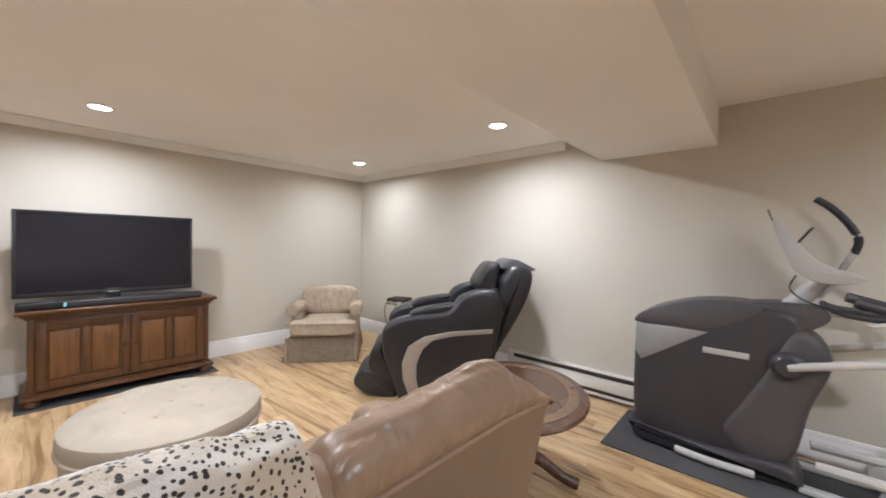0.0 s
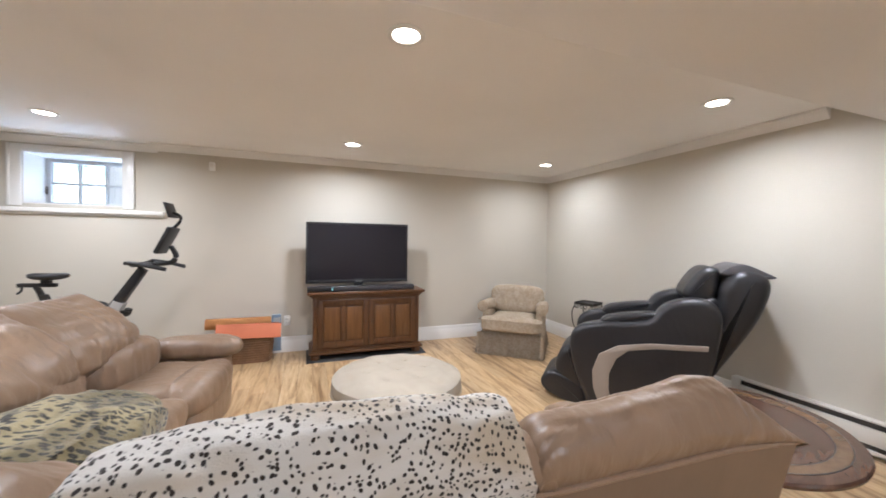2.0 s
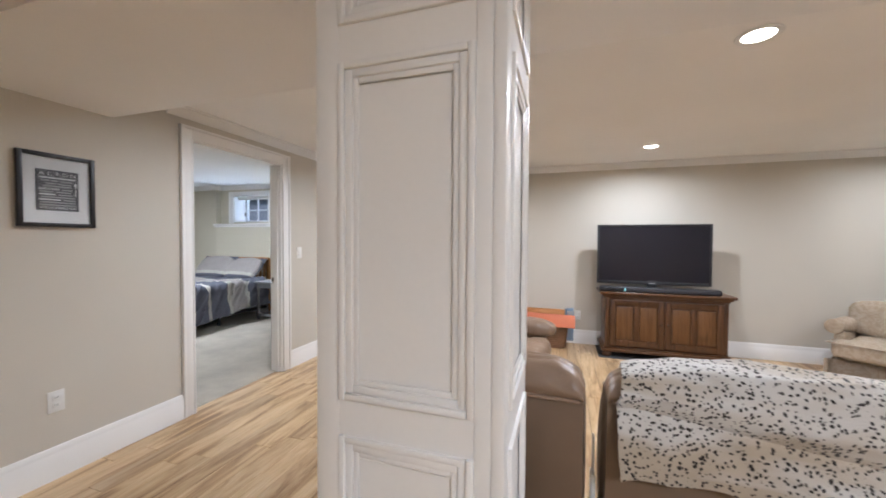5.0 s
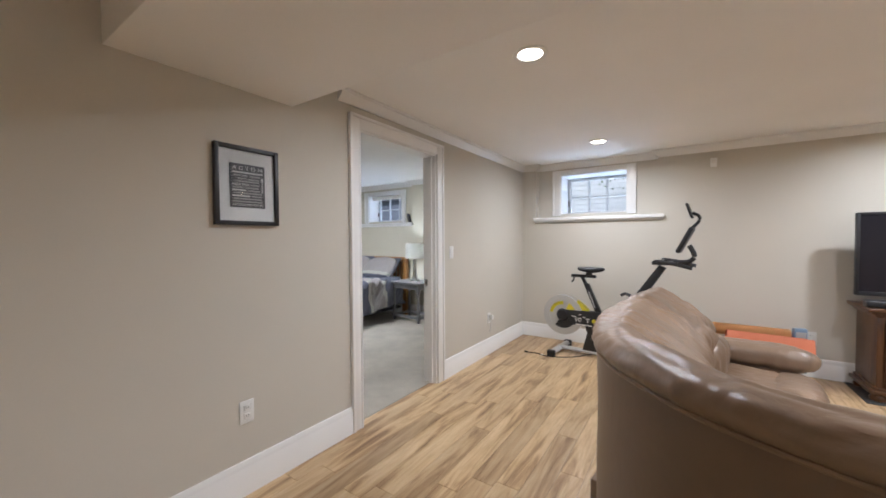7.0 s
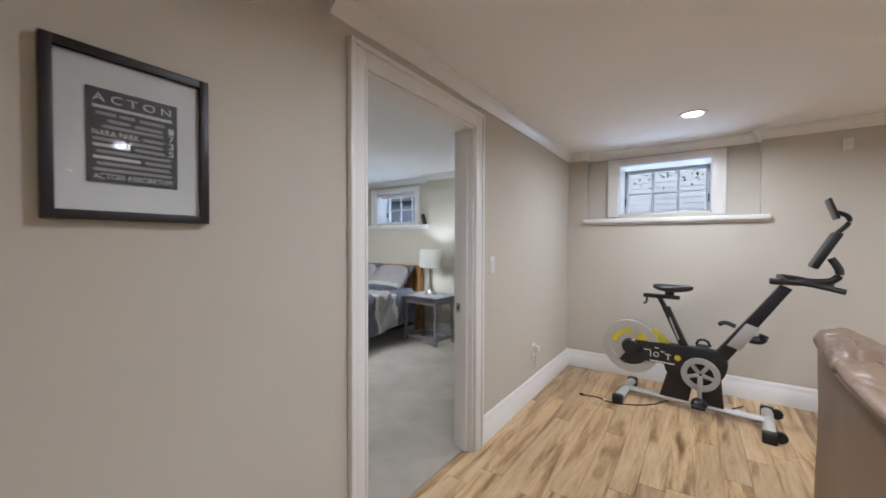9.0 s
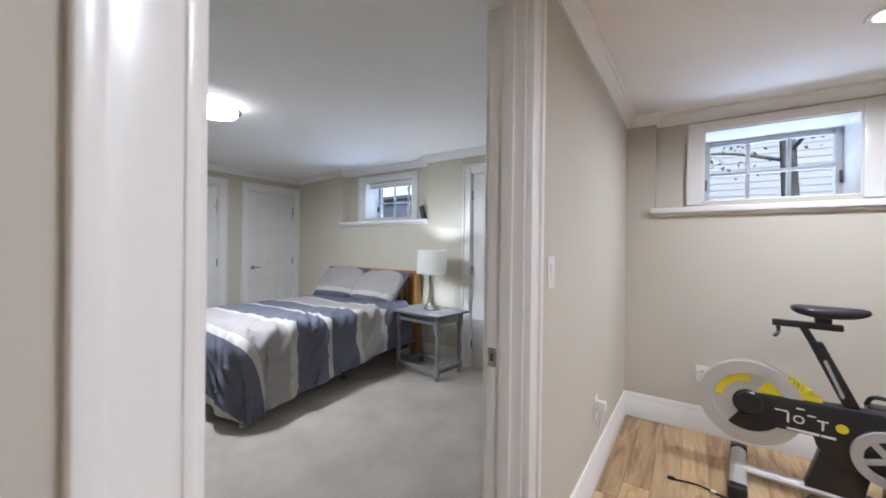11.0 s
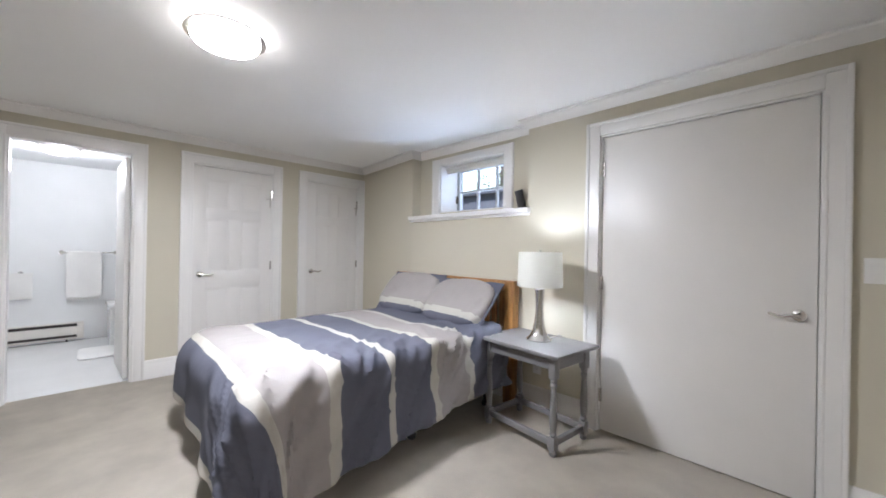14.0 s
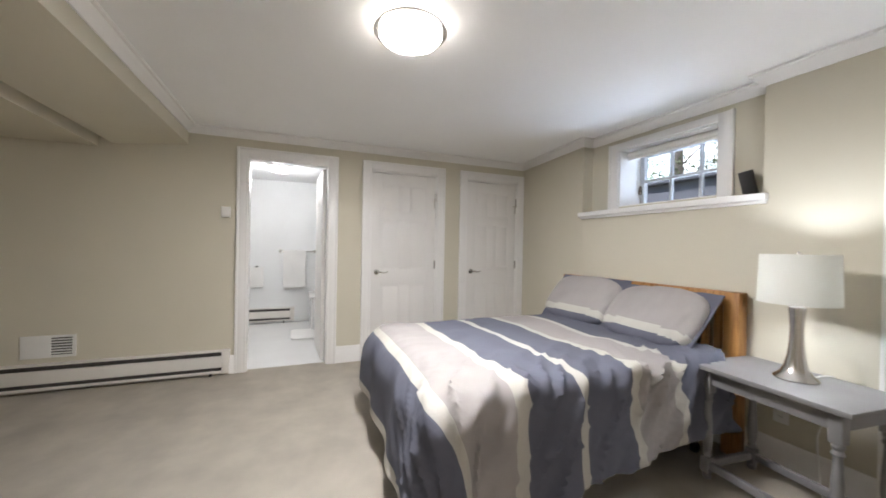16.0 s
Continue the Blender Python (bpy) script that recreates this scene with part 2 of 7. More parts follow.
def prism(outline, depth, bev=0.0, seg=2):
    """An outline in (x, z), extruded along y from -depth / 2 to depth / 2."""
    bm = bmesh.new()
    f = bm.faces.new([bm.verts.new((x, -depth / 2, z)) for x, z in outline])
    ext = bmesh.ops.extrude_face_region(bm, geom=[f])
    bmesh.ops.translate(bm, vec=(0, depth, 0), verts=[v for v in ext["geom"] if isinstance(v, bmesh.types.BMVert)])
    bmesh.ops.recalc_face_normals(bm, faces=bm.faces[:])
    if bev:
        caps = [e for e in bm.edges if abs(e.verts[0].co.y - e.verts[1].co.y) < 1e-6]
        bmesh.ops.bevel(bm, geom=caps, offset=bev, segments=seg, affect="EDGES", profile=0.5)
    return bm


def round_outline(pts, steps=5):
    loop = [Vector((p[0], 0, p[1])) for p in pts]
    out, n = [], len(loop)
    for i in range(n):
        p0, p1, p2, p3 = loop[i - 1], loop[i], loop[(i + 1) % n], loop[(i + 2) % n]
        for k in range(steps):
            t = k / steps
            q = 0.5 * ((2 * p1) + (p2 - p0) * t + (2 * p0 - 5 * p1 + 4 * p2 - p3) * t * t + (3 * p1 - p0 - 3 * p2 + p3) * t ** 3)
            out.append((q.x, q.z))
    return out


def cushion(x0, x1, y0, y1, z0, z1, power=4.0, res=18, wrinkle=0.0, freq=3.0, seed=0):
    """A stuffed block: a subdivided box drawn towards a rounded form, with soft creases."""
    bm = bmesh.new()
    bmesh.ops.create_cube(bm, size=2)
    bmesh.ops.subdivide_edges(bm, edges=bm.edges[:], cuts=res, use_grid_fill=True)
    c = Vector(((x0 + x1) / 2, (y0 + y1) / 2, (z0 + z1) / 2))
    h = Vector(((x1 - x0) / 2, (y1 - y0) / 2, (z1 - z0) / 2))
    for v in bm.verts:
        s = (abs(v.co.x) ** power + abs(v.co.y) ** power + abs(v.co.z) ** power) ** (1 / power)
        d = v.co / s
        p = Vector((c.x + d.x * h.x, c.y + d.y * h.y, c.z + d.z * h.z))
        if wrinkle:
            q = p * freq + Vector((seed * 7.1, seed * 3.3, seed))
            k = noise.noise(q) * 0.35
            g = Vector((q.x * 3.2, q.y * 3.2, q.z * 0.9)) if h.z < max(h.x, h.y) else Vector((q.x * 2.6, q.y * 2.6, q.z * 2.6))
            edge = max(abs(d.x), abs(d.y)) ** 3 * 0.6 + 0.25
            k += (0.5 - abs(noise.noise(g))) * edge - 0.25
            p += d.normalized() * wrinkle * k
        v.co = p
    return bm


def sweep(line, profile, closed=False):
    """A moulding: profile points (out, up) carried along a level polyline of (x, y, z); out is to its left."""
    bm, rings, n = bmesh.new(), [], len(line)
    pts = [Vector(p) for p in line]
    for i, p in enumerate(pts):
        a = (p - pts[i - 1]).normalized() if (i or closed) else None
        b = (pts[(i + 1) % n] - p).normalized() if (i < n - 1 or closed) else None
        a, b = a or b, b or a
        na, nb = Vector((-a.y, a.x, 0)), Vector((-b.y, b.x, 0))
        side = (na + nb) / max(0.2, 1 + na.dot(nb))
        rings.append([bm.verts.new(p + side * o + Vector((0, 0, u))) for o, u in profile])
    k = len(profile)
    for i in range(n if closed else n - 1):
        a, b = rings[i], rings[(i + 1) % n]
        for j in range(k):
            bm.faces.new((a[j], b[j], b[(j + 1) % k], a[(j + 1) % k]))
    if not closed:
        bm.faces.new(rings[0])
        bm.faces.new(rings[-1][::-1])
    bmesh.ops.recalc_face_normals(bm, faces=bm.faces[:])
    return bm


def mesh_of(name, bm, material, shade=True, angle=35):
    me = bpy.data.meshes.new(name)
    bmesh.ops.recalc_face_normals(bm, faces=bm.faces[:])
    if shade:
        for f in bm.faces:
            f.smooth = True
        lim = radians(angle)
        for e in bm.edges:
            e.smooth = not (len(e.link_faces) == 2 and e.calc_face_angle(0) > lim)
    bm.to_mesh(me)
    bm.free()
    me.materials.append(material)
    return me


def part(name, bm, material, parent, label="", m=None):
    ob = new(name, mesh_of(name, bm, material))
    ob.parent = parent
    if m is not None:
        ob.matrix_local = m
    if label:
        tagged(ob, label)
    return ob


def thing(name, label, category, x=0, y=0, z=0, turn=0, group=""):
    ob = new(name)
    ob.empty_display_size = 0.1
    ob.matrix_world = pose(x, y, z, 0, 0, turn)
    return tagged(ob, label, category, group)


def solid(name, bm, material, label, category, m=None, kind="", group=""):
    ob = new(name, mesh_of(name, bm, material))
    if m is not None:
        ob.matrix_world = m
    return tagged(ob, label, category, group, kind)


def setting(name, bm, material, label=""):
    ob = new(name, mesh_of(name, bm, material))
    return tagged(ob, label or name.replace("_", " "), name.split("_")[0], kind="structure")


# ---- the large structure ----
def slab(poly, z0, z1):
    """A footprint in (x, y) raised from z0 to z1."""
    bm = bmesh.new()
    f = bm.faces.new([bm.verts.new((x, y, z0)) for x, y in poly])
    ext = bmesh.ops.extrude_face_region(bm, geom=[f])
    bmesh.ops.translate(bm, vec=(0, 0, z1 - z0), verts=[v for v in ext["geom"] if isinstance(v, bmesh.types.BMVert)])
    bmesh.ops.recalc_face_normals(bm, faces=bm.faces[:])
    return bm


TOP = 2.45
DOOR_Y0, DOOR_Y1, DOOR_TOP = 1.795, 2.705, 2.035
setting("floor", bx(BED_EAST + 0.06, EAST, SOUTH, NORTH, -0.12, -0.008), M["subfloor"], "wood plank floor of the living room")
setting("floor_bedroom", bx(BED_WEST - 0.06, BED_EAST + 0.06, BED_SOUTH, 5.1, -0.12, 0.004), M["carpet"], "cream cut-pile carpet of the bedroom")
setting("floor_bathroom", bx(-9.75, BED_WEST - 0.06, 0.9, 3.4, -0.12, 0.002), M["bath_tile"], "white tiled bathroom floor")

# living room: west wall with the bedroom doorway
setting("wall_west", joined(bx(BED_EAST, WEST, SOUTH, DOOR_Y0, 0, TOP), bx(BED_EAST, WEST, DOOR_Y1, 5.25, 0, TOP),
                            bx(BED_EAST, WEST, DOOR_Y0, DOOR_Y1, DOOR_TOP, TOP)), M["wall"], "beige painted wall with a doorway to the bedroom")
setting("wall_east", bx(EAST, EAST + 0.2, SOUTH, 5.25, 0, TOP), M["wall"], "beige painted wall behind the massage chair")
setting("wall_south", bx(BED_EAST, EAST, SOUTH - 0.2, SOUTH, 0, TOP), M["wall"], "beige painted end wall")
N2 = NORTH + 0.10
W1 = (-2.285, -1.515, 1.60, 2.10)
setting("wall_north", joined(
    bx(WEST, EAST, NORTH, 5.25, 0, 1.545), bx(WEST, -2.577, NORTH, 5.25, 1.545, TOP), bx(-1.19, EAST, NORTH, 5.25, 1.545, TOP),
    bx(-2.577, W1[0], N2, 5.25, 1.545, TOP), bx(W1[1], -1.19, N2, 5.25, 1.545, TOP),
    bx(W1[0], W1[1], N2, 5.25, 1.545, W1[2]), bx(W1[0], W1[1], N2, 5.25, W1[3], TOP)), M["wall"], "beige painted wall with a small high window")
# ceiling and the boxed-in beam with a sloping side
setting("ceiling", bx(WEST, EAST, 1.55, NORTH + 0.3, CEIL, TOP), M["ceil"], "smooth painted ceiling")
setting("ceiling_beam", moved(prism([(1.62, CEIL), (1.30, 2.04), (0.5, 2.04), (0.5, TOP), (1.62, TOP)], EAST - WEST), Matrix.Translation(((EAST + WEST) / 2, 0, 0)) @ Matrix.Rotation(radians(90), 4, "Z")), M["ceil"], "boxed-in ceiling beam with a sloping side")
setting("ceiling_south", bx(WEST, EAST, SOUTH, 0.5, 2.31, TOP), M["ceil"], "smooth painted ceiling by the exercise machine")

# bedroom
B2 = BED_NORTH + 0.12
BEND = (-6.28, 5.055)
W2 = (-5.97, -5.15, 1.61, 2.11)
D4 = (-4.255, -3.185)
setting("wall_bedroom_north", joined(
    bx(-6.28, D4[0], BED_NORTH, 5.4, 0, 1.565), bx(-4.83, D4[0], BED_NORTH, 5.4, 1.565, TOP), bx(D4[1], BED_EAST, BED_NORTH, 5.4, 0, TOP),
    bx(D4[0], D4[1], BED_NORTH, 5.4, 2.03, TOP), bx(D4[0], D4[1], BED_NORTH + 0.2, 5.4, 0, 2.03),
    slab([(-6.28, BED_NORTH), (-6.28, 5.4), (BED_WEST, 5.4), (BED_WEST, BEND[1])], 0, TOP),
    bx(-6.28, W2[0], B2, 5.4, 1.565, TOP), bx(W2[1], -4.83, B2, 5.4, 1.565, TOP),
    bx(W2[0], W2[1], B2, 5.4, 1.565, W2[2]), bx(W2[0], W2[1], B2, 5.4, W2[3], TOP)), M["wall_bed"], "beige bedroom wall with a high window and a door")
DOORS = {"door_5": (1.965, 2.70), "door_2": (3.13, 3.89), "door_3": (4.265, 4.975)}
ys = [BED_SOUTH] + [v for k in ("door_5", "door_2", "door_3") for v in DOORS[k]] + [5.055]
setting("wall_bedroom_west", joined(*[bx(BED_WEST - 0.12, BED_WEST, ys[i], ys[i + 1], 0, TOP) for i in (0, 2, 4, 6)],
                                    *[bx(BED_WEST - 0.12, BED_WEST, a, b, 2.035, TOP) for a, b in DOORS.values()]), M["wall_bed"], "beige bedroom wall with three white doors")
setting("wall_bedroom_south", bx(BED_WEST, BED_EAST, BED_SOUTH - 0.2, BED_SOUTH, 0, TOP), M["wall_bed"], "beige bedroom end wall")
setting("ceiling_bedroom", bx(BED_WEST, BED_EAST, 1.49, 5.25, CEIL_BED, TOP), M["ceil_bed"], "white bedroom ceiling")
setting("ceiling_bedroom_beam", moved(prism([(1.49, TOP), (1.49, 2.10), (0.96, 2.04), (0.93, 2.10), (0.86, 2.10), (0.86, 2.01), (BED_SOUTH, 2.01), (BED_SOUTH, TOP)], BED_EAST - BED_WEST), Matrix.Translation(((BED_EAST + BED_WEST) / 2, 0, 0)) @ Matrix.Rotation(radians(90), 4, "Z")), M["wall_bed"], "boxed-in beams along the bedroom ceiling")
# closets behind the closed doors and the bathroom
setting("wall_closet", bx(BED_WEST - 0.3, BED_WEST - 0.2, 3.0, 5.1, 0, TOP), M["wall_bed"], "back of the closets")
setting("wall_bathroom", joined(bx(-9.87, -9.75, 0.8, 3.5, 0, TOP), bx(-9.75, BED_WEST - 0.12, 0.8, 0.9, 0, TOP), bx(-9.75, BED_WEST - 0.32, 3.4, 3.5, 0, TOP)), M["bath_wall"], "white bathroom walls")
setting("roof", bx(-10.3, 4.2, -3.7, 5.44, 2.452, 2.6), M["ceil"], "storey above the basement")
setting("ceiling_bathroom", bx(-9.75, BED_WEST - 0.12, 0.9, 3.4, 2.2, 2.3), M["bath_wall"], "white bathroom ceiling")

# mouldings
CROWN = [(0, 0), (0, -0.074), (0.010, -0.074), (0.015, -0.062), (0.04, -0.04), (0.048, -0.020), (0.062, -0.014), (0.062, 0)]
BASE = [(0, 0), (0, 0.175), (0.008, 0.175), (0.012, 0.165), (0.016, 0.15), (0.016, 0.138), (0.02, 0.132), (0.02, 0)]
setting("trim_crown_living", sweep([(EAST, 1.62, CEIL), (EAST, NORTH, CEIL), (-1.19, NORTH, CEIL), (-1.19, N2, CEIL), (-2.577, N2, CEIL), (-2.577, NORTH, CEIL), (WEST, NORTH, CEIL), (WEST, 1.62, CEIL)], CROWN), M["trim"], "white crown moulding")
setting("trim_crown_bedroom", sweep([(BED_EAST, 1.49, CEIL_BED), (BED_EAST, BED_NORTH, CEIL_BED), (-4.83, BED_NORTH, CEIL_BED), (-4.83, B2, CEIL_BED), (-6.28, B2, CEIL_BED), (-6.28, BED_NORTH, CEIL_BED), (BED_WEST, BEND[1], CEIL_BED), (BED_WEST, 1.49, CEIL_BED)], CROWN, closed=True), M["trim"], "white crown moulding of the bedroom")
CAS = 0.088
for i, run in enumerate((
        [(EAST, 2.17, 0), (EAST, NORTH, 0), (WEST, NORTH, 0), (WEST, DOOR_Y1 + CAS, 0)],
        [(WEST, DOOR_Y0 - CAS, 0), (WEST, SOUTH, 0)], [(EAST, SOUTH, 0), (EAST, 0.62, 0)],
        [(BED_EAST, DOOR_Y1 + CAS, 0), (BED_EAST, BED_NORTH, 0), (D4[1] + CAS, BED_NORTH, 0)],
        [(D4[0] - CAS, BED_NORTH, 0), (-6.28, BED_NORTH, 0), (BED_WEST, BEND[1], 0)],
        [(BED_WEST, 4.265 - CAS, 0), (BED_WEST, 3.89 + CAS, 0)], [(BED_WEST, 3.13 - CAS, 0), (BED_WEST, 2.70 + CAS, 0)],
        [(BED_WEST, 1.965 - CAS, 0), (BED_WEST, 1.83, 0)])):
    setting("baseboard_%d" % (i + 1), sweep(run, BASE), M["trim"], "white moulded baseboard")


def casing_boxes(a0, a1, top, w=CAS, t=0.018, sill=0.0):
    """A door casing on the plane y = 0 with its opening a0 to a1, standing out to -y, with a raised outer edge."""
    bits = []
    for p, q in ((a0 - w, a0), (a1, a1 + w)):
        bits.append(bx(p, q, -t, 0, sill, top + w, 0.003))
    bits.append(bx(a0, a1, -t, 0, top, top + w, 0.003))
    bits.append(bx(a0 - w - 0.004, a0 - w + 0.018, -t - 0.010, -0.0005, sill, top + w + 0.004, 0.004))
    bits.append(bx(a1 + w - 0.018, a1 + w + 0.004, -t - 0.010, -0.0005, sill, top + w + 0.004, 0.004))
    bits.append(bx(a0 - w + 0.018, a1 + w - 0.018, -t - 0.010, -0.0005, top + w - 0.018, top + w + 0.004, 0.004))
    bits.append(bx(a0 - 0.012, a0 + 0.002, -t - 0.004, 0, sill, top + 0.002, 0.003))
    bits.append(bx(a1 - 0.002, a1 + 0.012, -t - 0.004, 0, sill, top + 0.002, 0.003))
    return joined(*bits)


def turned(plane, value):
    """From the plane y = 0 (room towards -y) to a wall: its x runs along the wall."""
    return {"north": Matrix.Translation((0, value, 0)), "west": Matrix.Translation((value, 0, 0)) @ Matrix.Rotation(radians(90), 4, "Z"),
            "east": Matrix.Translation((value, 0, 0)) @ Matrix.Rotation(radians(-90), 4, "Z")}[plane]


setting("trim_doorway", joined(moved(casing_boxes(DOOR_Y0, DOOR_Y1, DOOR_TOP), turned("west", WEST)),
                               moved(casing_boxes(-DOOR_Y1, -DOOR_Y0, DOOR_TOP), turned("east", BED_EAST)),
                               bx(BED_EAST, WEST, DOOR_Y0 - 0.001, DOOR_Y0 + 0.016, 0, DOOR_TOP), bx(BED_EAST, WEST, DOOR_Y1 - 0.016, DOOR_Y1 + 0.001, 0, DOOR_TOP),
                               bx(BED_EAST, WEST, DOOR_Y0 + 0.016, DOOR_Y1 - 0.016, DOOR_TOP - 0.016, DOOR_TOP + 0.001),
                               bx(-2.835, -2.80, DOOR_Y1 - 0.028, DOOR_Y1 - 0.016, 0, DOOR_TOP - 0.016), bx(-2.835, -2.80, DOOR_Y0 + 0.016, DOOR_Y0 + 0.028, 0, DOOR_TOP - 0.016)), M["trim"], "white door casing and jambs of the doorway")
for k, (a, b) in DOORS.items():
    setting("trim_" + k, joined(moved(casing_boxes(a, b, 2.035), turned("west", BED_WEST)),
                                bx(BED_WEST - 0.12, BED_WEST, a, a + 0.014, 0, 2.035), bx(BED_WEST - 0.12, BED_WEST, b - 0.014, b, 0, 2.035),
                                bx(BED_WEST - 0.12, BED_WEST, a + 0.014, b - 0.014, 2.021, 2.035)), M["trim"], "white door casing")
setting("trim_door_4", joined(moved(casing_boxes(D4[0], D4[1], 2.03), turned("north", BED_NORTH)),
                              bx(D4[0], D4[0] + 0.012, BED_NORTH, BED_NORTH + 0.2, 0, 2.03), bx(D4[1] - 0.012, D4[1], BED_NORTH, BED_NORTH + 0.2, 0, 2.03),
                              bx(D4[0] + 0.012, D4[1] - 0.012, BED_NORTH, BED_NORTH + 0.2, 2.018, 2.03)), M["trim"], "white casing of the wide flush door")


# ---- windows ----
def window(name, w, back, sash, sill_x, sill_y, sill_z, label):
    x0, x1, z0, z1 = w
    win = new(name)
    tagged(win, label, "window", kind="structure")
    part("window_casing", joined(bx(x0 - 0.09, x0, back - 0.02, back, z0 - 0.02, z1 + 0.06, 0.004), bx(x1, x1 + 0.09, back - 0.02, back, z0 - 0.02, z1 + 0.06, 0.004),
                                 bx(x0, x1, back - 0.02, back, z1, z1 + 0.06, 0.004), bx(x0 - 0.1, x0 - 0.08, back - 0.028, back, z0 - 0.02, z1 + 0.06, 0.003), bx(x1 + 0.08, x1 + 0.1, back - 0.028, back, z0 - 0.02, z1 + 0.06, 0.003)), M["trim"], win)
    part("window_sill", joined(bx(sill_x[0], sill_x[1], sill_y - 0.045, sill_y, sill_z - 0.03, sill_z + 0.012, 0.008, 3), bx(sill_x[0] + 0.03, sill_x[1] - 0.03, sill_y, back, sill_z - 0.002, sill_z + 0.012), bx(sill_x[0] + 0.01, sill_x[1] - 0.01, sill_y - 0.02, sill_y, sill_z - 0.05, sill_z - 0.03, 0.003)), M["trim"], win)
    part("reveal", joined(bx(x0, x0 + 0.008, back, sash + 0.05, z0, z1), bx(x1 - 0.008, x1, back, sash + 0.05, z0, z1), bx(x0, x1, back, sash + 0.05, z1 - 0.008, z1), bx(x0, x1, back, sash + 0.05, z0, z0 + 0.008)), M["trim"], win)
    fr = 0.045
    frame_bits = joined(bx(x0, x0 + fr, sash - 0.02, sash + 0.03, z0, z1, 0.004), bx(x1 - fr, x1, sash - 0.02, sash + 0.03, z0, z1, 0.004),
                        bx(x0 + fr, x1 - fr, sash - 0.02, sash + 0.03, z0, z0 + fr, 0.004), bx(x0 + fr, x1 - fr, sash - 0.02, sash + 0.03, z1 - fr, z1, 0.004))
    part("window_frame", frame_bits, M["sash"], win)
    zc = (z0 + z1) / 2 - 0.01
    cols = [x0 + fr + (x1 - x0 - 2 * fr) * k / 3 for k in range(4)]
    for k in (1, 2):
        part("muntin", bx(cols[k] - 0.013, cols[k] + 0.013, sash - 0.01, sash + 0.02, z0 + fr, z1 - fr, 0.003), M["sash"], win)
    part("muntin", bx(x0 + fr, x1 - fr, sash - 0.012, sash + 0.018, zc - 0.012, zc + 0.012, 0.003), M["sash"], win)
    for k in range(3):
        for lo, hi in ((z0 + fr, zc), (zc, z1 - fr)):
            p = part("pane", bx(cols[k] + 0.004, cols[k + 1] - 0.004, sash + 0.003, sash + 0.007, lo + 0.003, hi - 0.003), M["glass"], win)
            p.visible_shadow = False
    for x in (x0 + 0.02, x1 - 0.02):
        part("sash_latch", joined(bx(x - 0.006, x + 0.006, sash - 0.045, sash - 0.02, z0 + 0.12, z0 + 0.20, 0.003), bx(x - 0.004, x + 0.004, sash - 0.055, sash - 0.045, z0 + 0.13, z0 + 0.165, 0.002)), M["bronze"], win)
    return win


# white sash paint, its colour greyed to imitate backlighting by the daylight outside
M["sash"] = surface("sash_paint_backlit", (0.52, 0.53, 0.55), 0.35, grain=70, vary=0.03, bumps=0.02)
M["bronze"] = surface("bronze_hardware", (0.10, 0.075, 0.055), 0.4, 0.6, grain=90, vary=0.2, bumps=0.03)
window("window_1", W1, N2, 5.17, (-2.60, -1.13), NORTH, 1.545, "small six-pane basement window with a white sill")
window("window_2", W2, B2, 5.32, (-6.30, -4.80), BED_NORTH, 1.565, "small six-pane bedroom window with a white sill")


# outside: ground, distance
def outdoors():
    m, nt, b = blank("distance", 1.0, spec=0.0)
    v = coords(nt)
    leaf = noise_tex(nt, v, 0.55, 9, 0.72)
    c = ramp(nt, leaf, [(0.34, (0.20, 0.27, 0.22)), (0.44, (0.42, 0.50, 0.47)), (0.51, (0.70, 0.78, 0.84)), (0.60, (0.95, 0.98, 1.0))])
    nt.links.new(c, b.inputs["Emission Color"])
    b.inputs["Base Color"].default_value = (0.0, 0.0, 0.0, 1)
    b.inputs["Emission Strength"].default_value = 6.0
    ob = setting("backdrop", bx(-40, 40, 29.9, 30, -1, 18), m, "bright sky and trees in the distance")
    return ob


M["ground"] = surface("ground_leaf_litter", (0.16, 0.15, 0.09), 0.95, grain=30, vary=0.35, blotch=1.2, bumps=0.6)
M["clapboard"] = surface("clapboard_paint", (0.88, 0.89, 0.90), 0.6, grain=30, vary=0.04, bumps=0.05)
M["bark"] = surface("bark", (0.27, 0.245, 0.225), 0.9, grain=20, vary=0.4, bumps=0.8, stretch=(1, 1, 0.2))
M["leaf"] = surface("leaf", (0.22, 0.28, 0.15), 0.6, grain=20, vary=0.4, blotch=1.0, bumps=0)
M["shed"] = surface("dark_shed_paint", (0.22, 0.235, 0.28), 0.6, grain=20, vary=0.15, bumps=0.1)
setting("ground", bx(-200, 200, 5.45, 200, 1.2, 1.3), M["ground"], "lawn outside the basement windows")
outdoors()


def neighbour_house():
    h = thing("neighbour_house", "white clapboard house outside the basement window", "house", -4.9, 13, 1.3)
    part("wall", bx(0, 9, 0.03, 6, 0, 7.0), M["clapboard"], h)
    for k in range(42):
        part("clapboard", moved(bx(-0.02, 9.02, -0.01, 0.01, 0, 0.17), pose(0, 0.02, 0.02 + k * 0.16, -5)), M["clapboard"], h)
    part("corner_board", bx(-0.1, 0.06, -0.04, 0.1, 0, 7.0), M["clapboard"], h)
    part("roof", prism([(-0.5, 7.0), (9.5, 7.0), (9.5, 7.3), (4.5, 10.0), (-0.5, 7.3)], 7), M["shed"], h, "dark shingle roof", Matrix.Translation((0, 3, 0)))


neighbour_house()


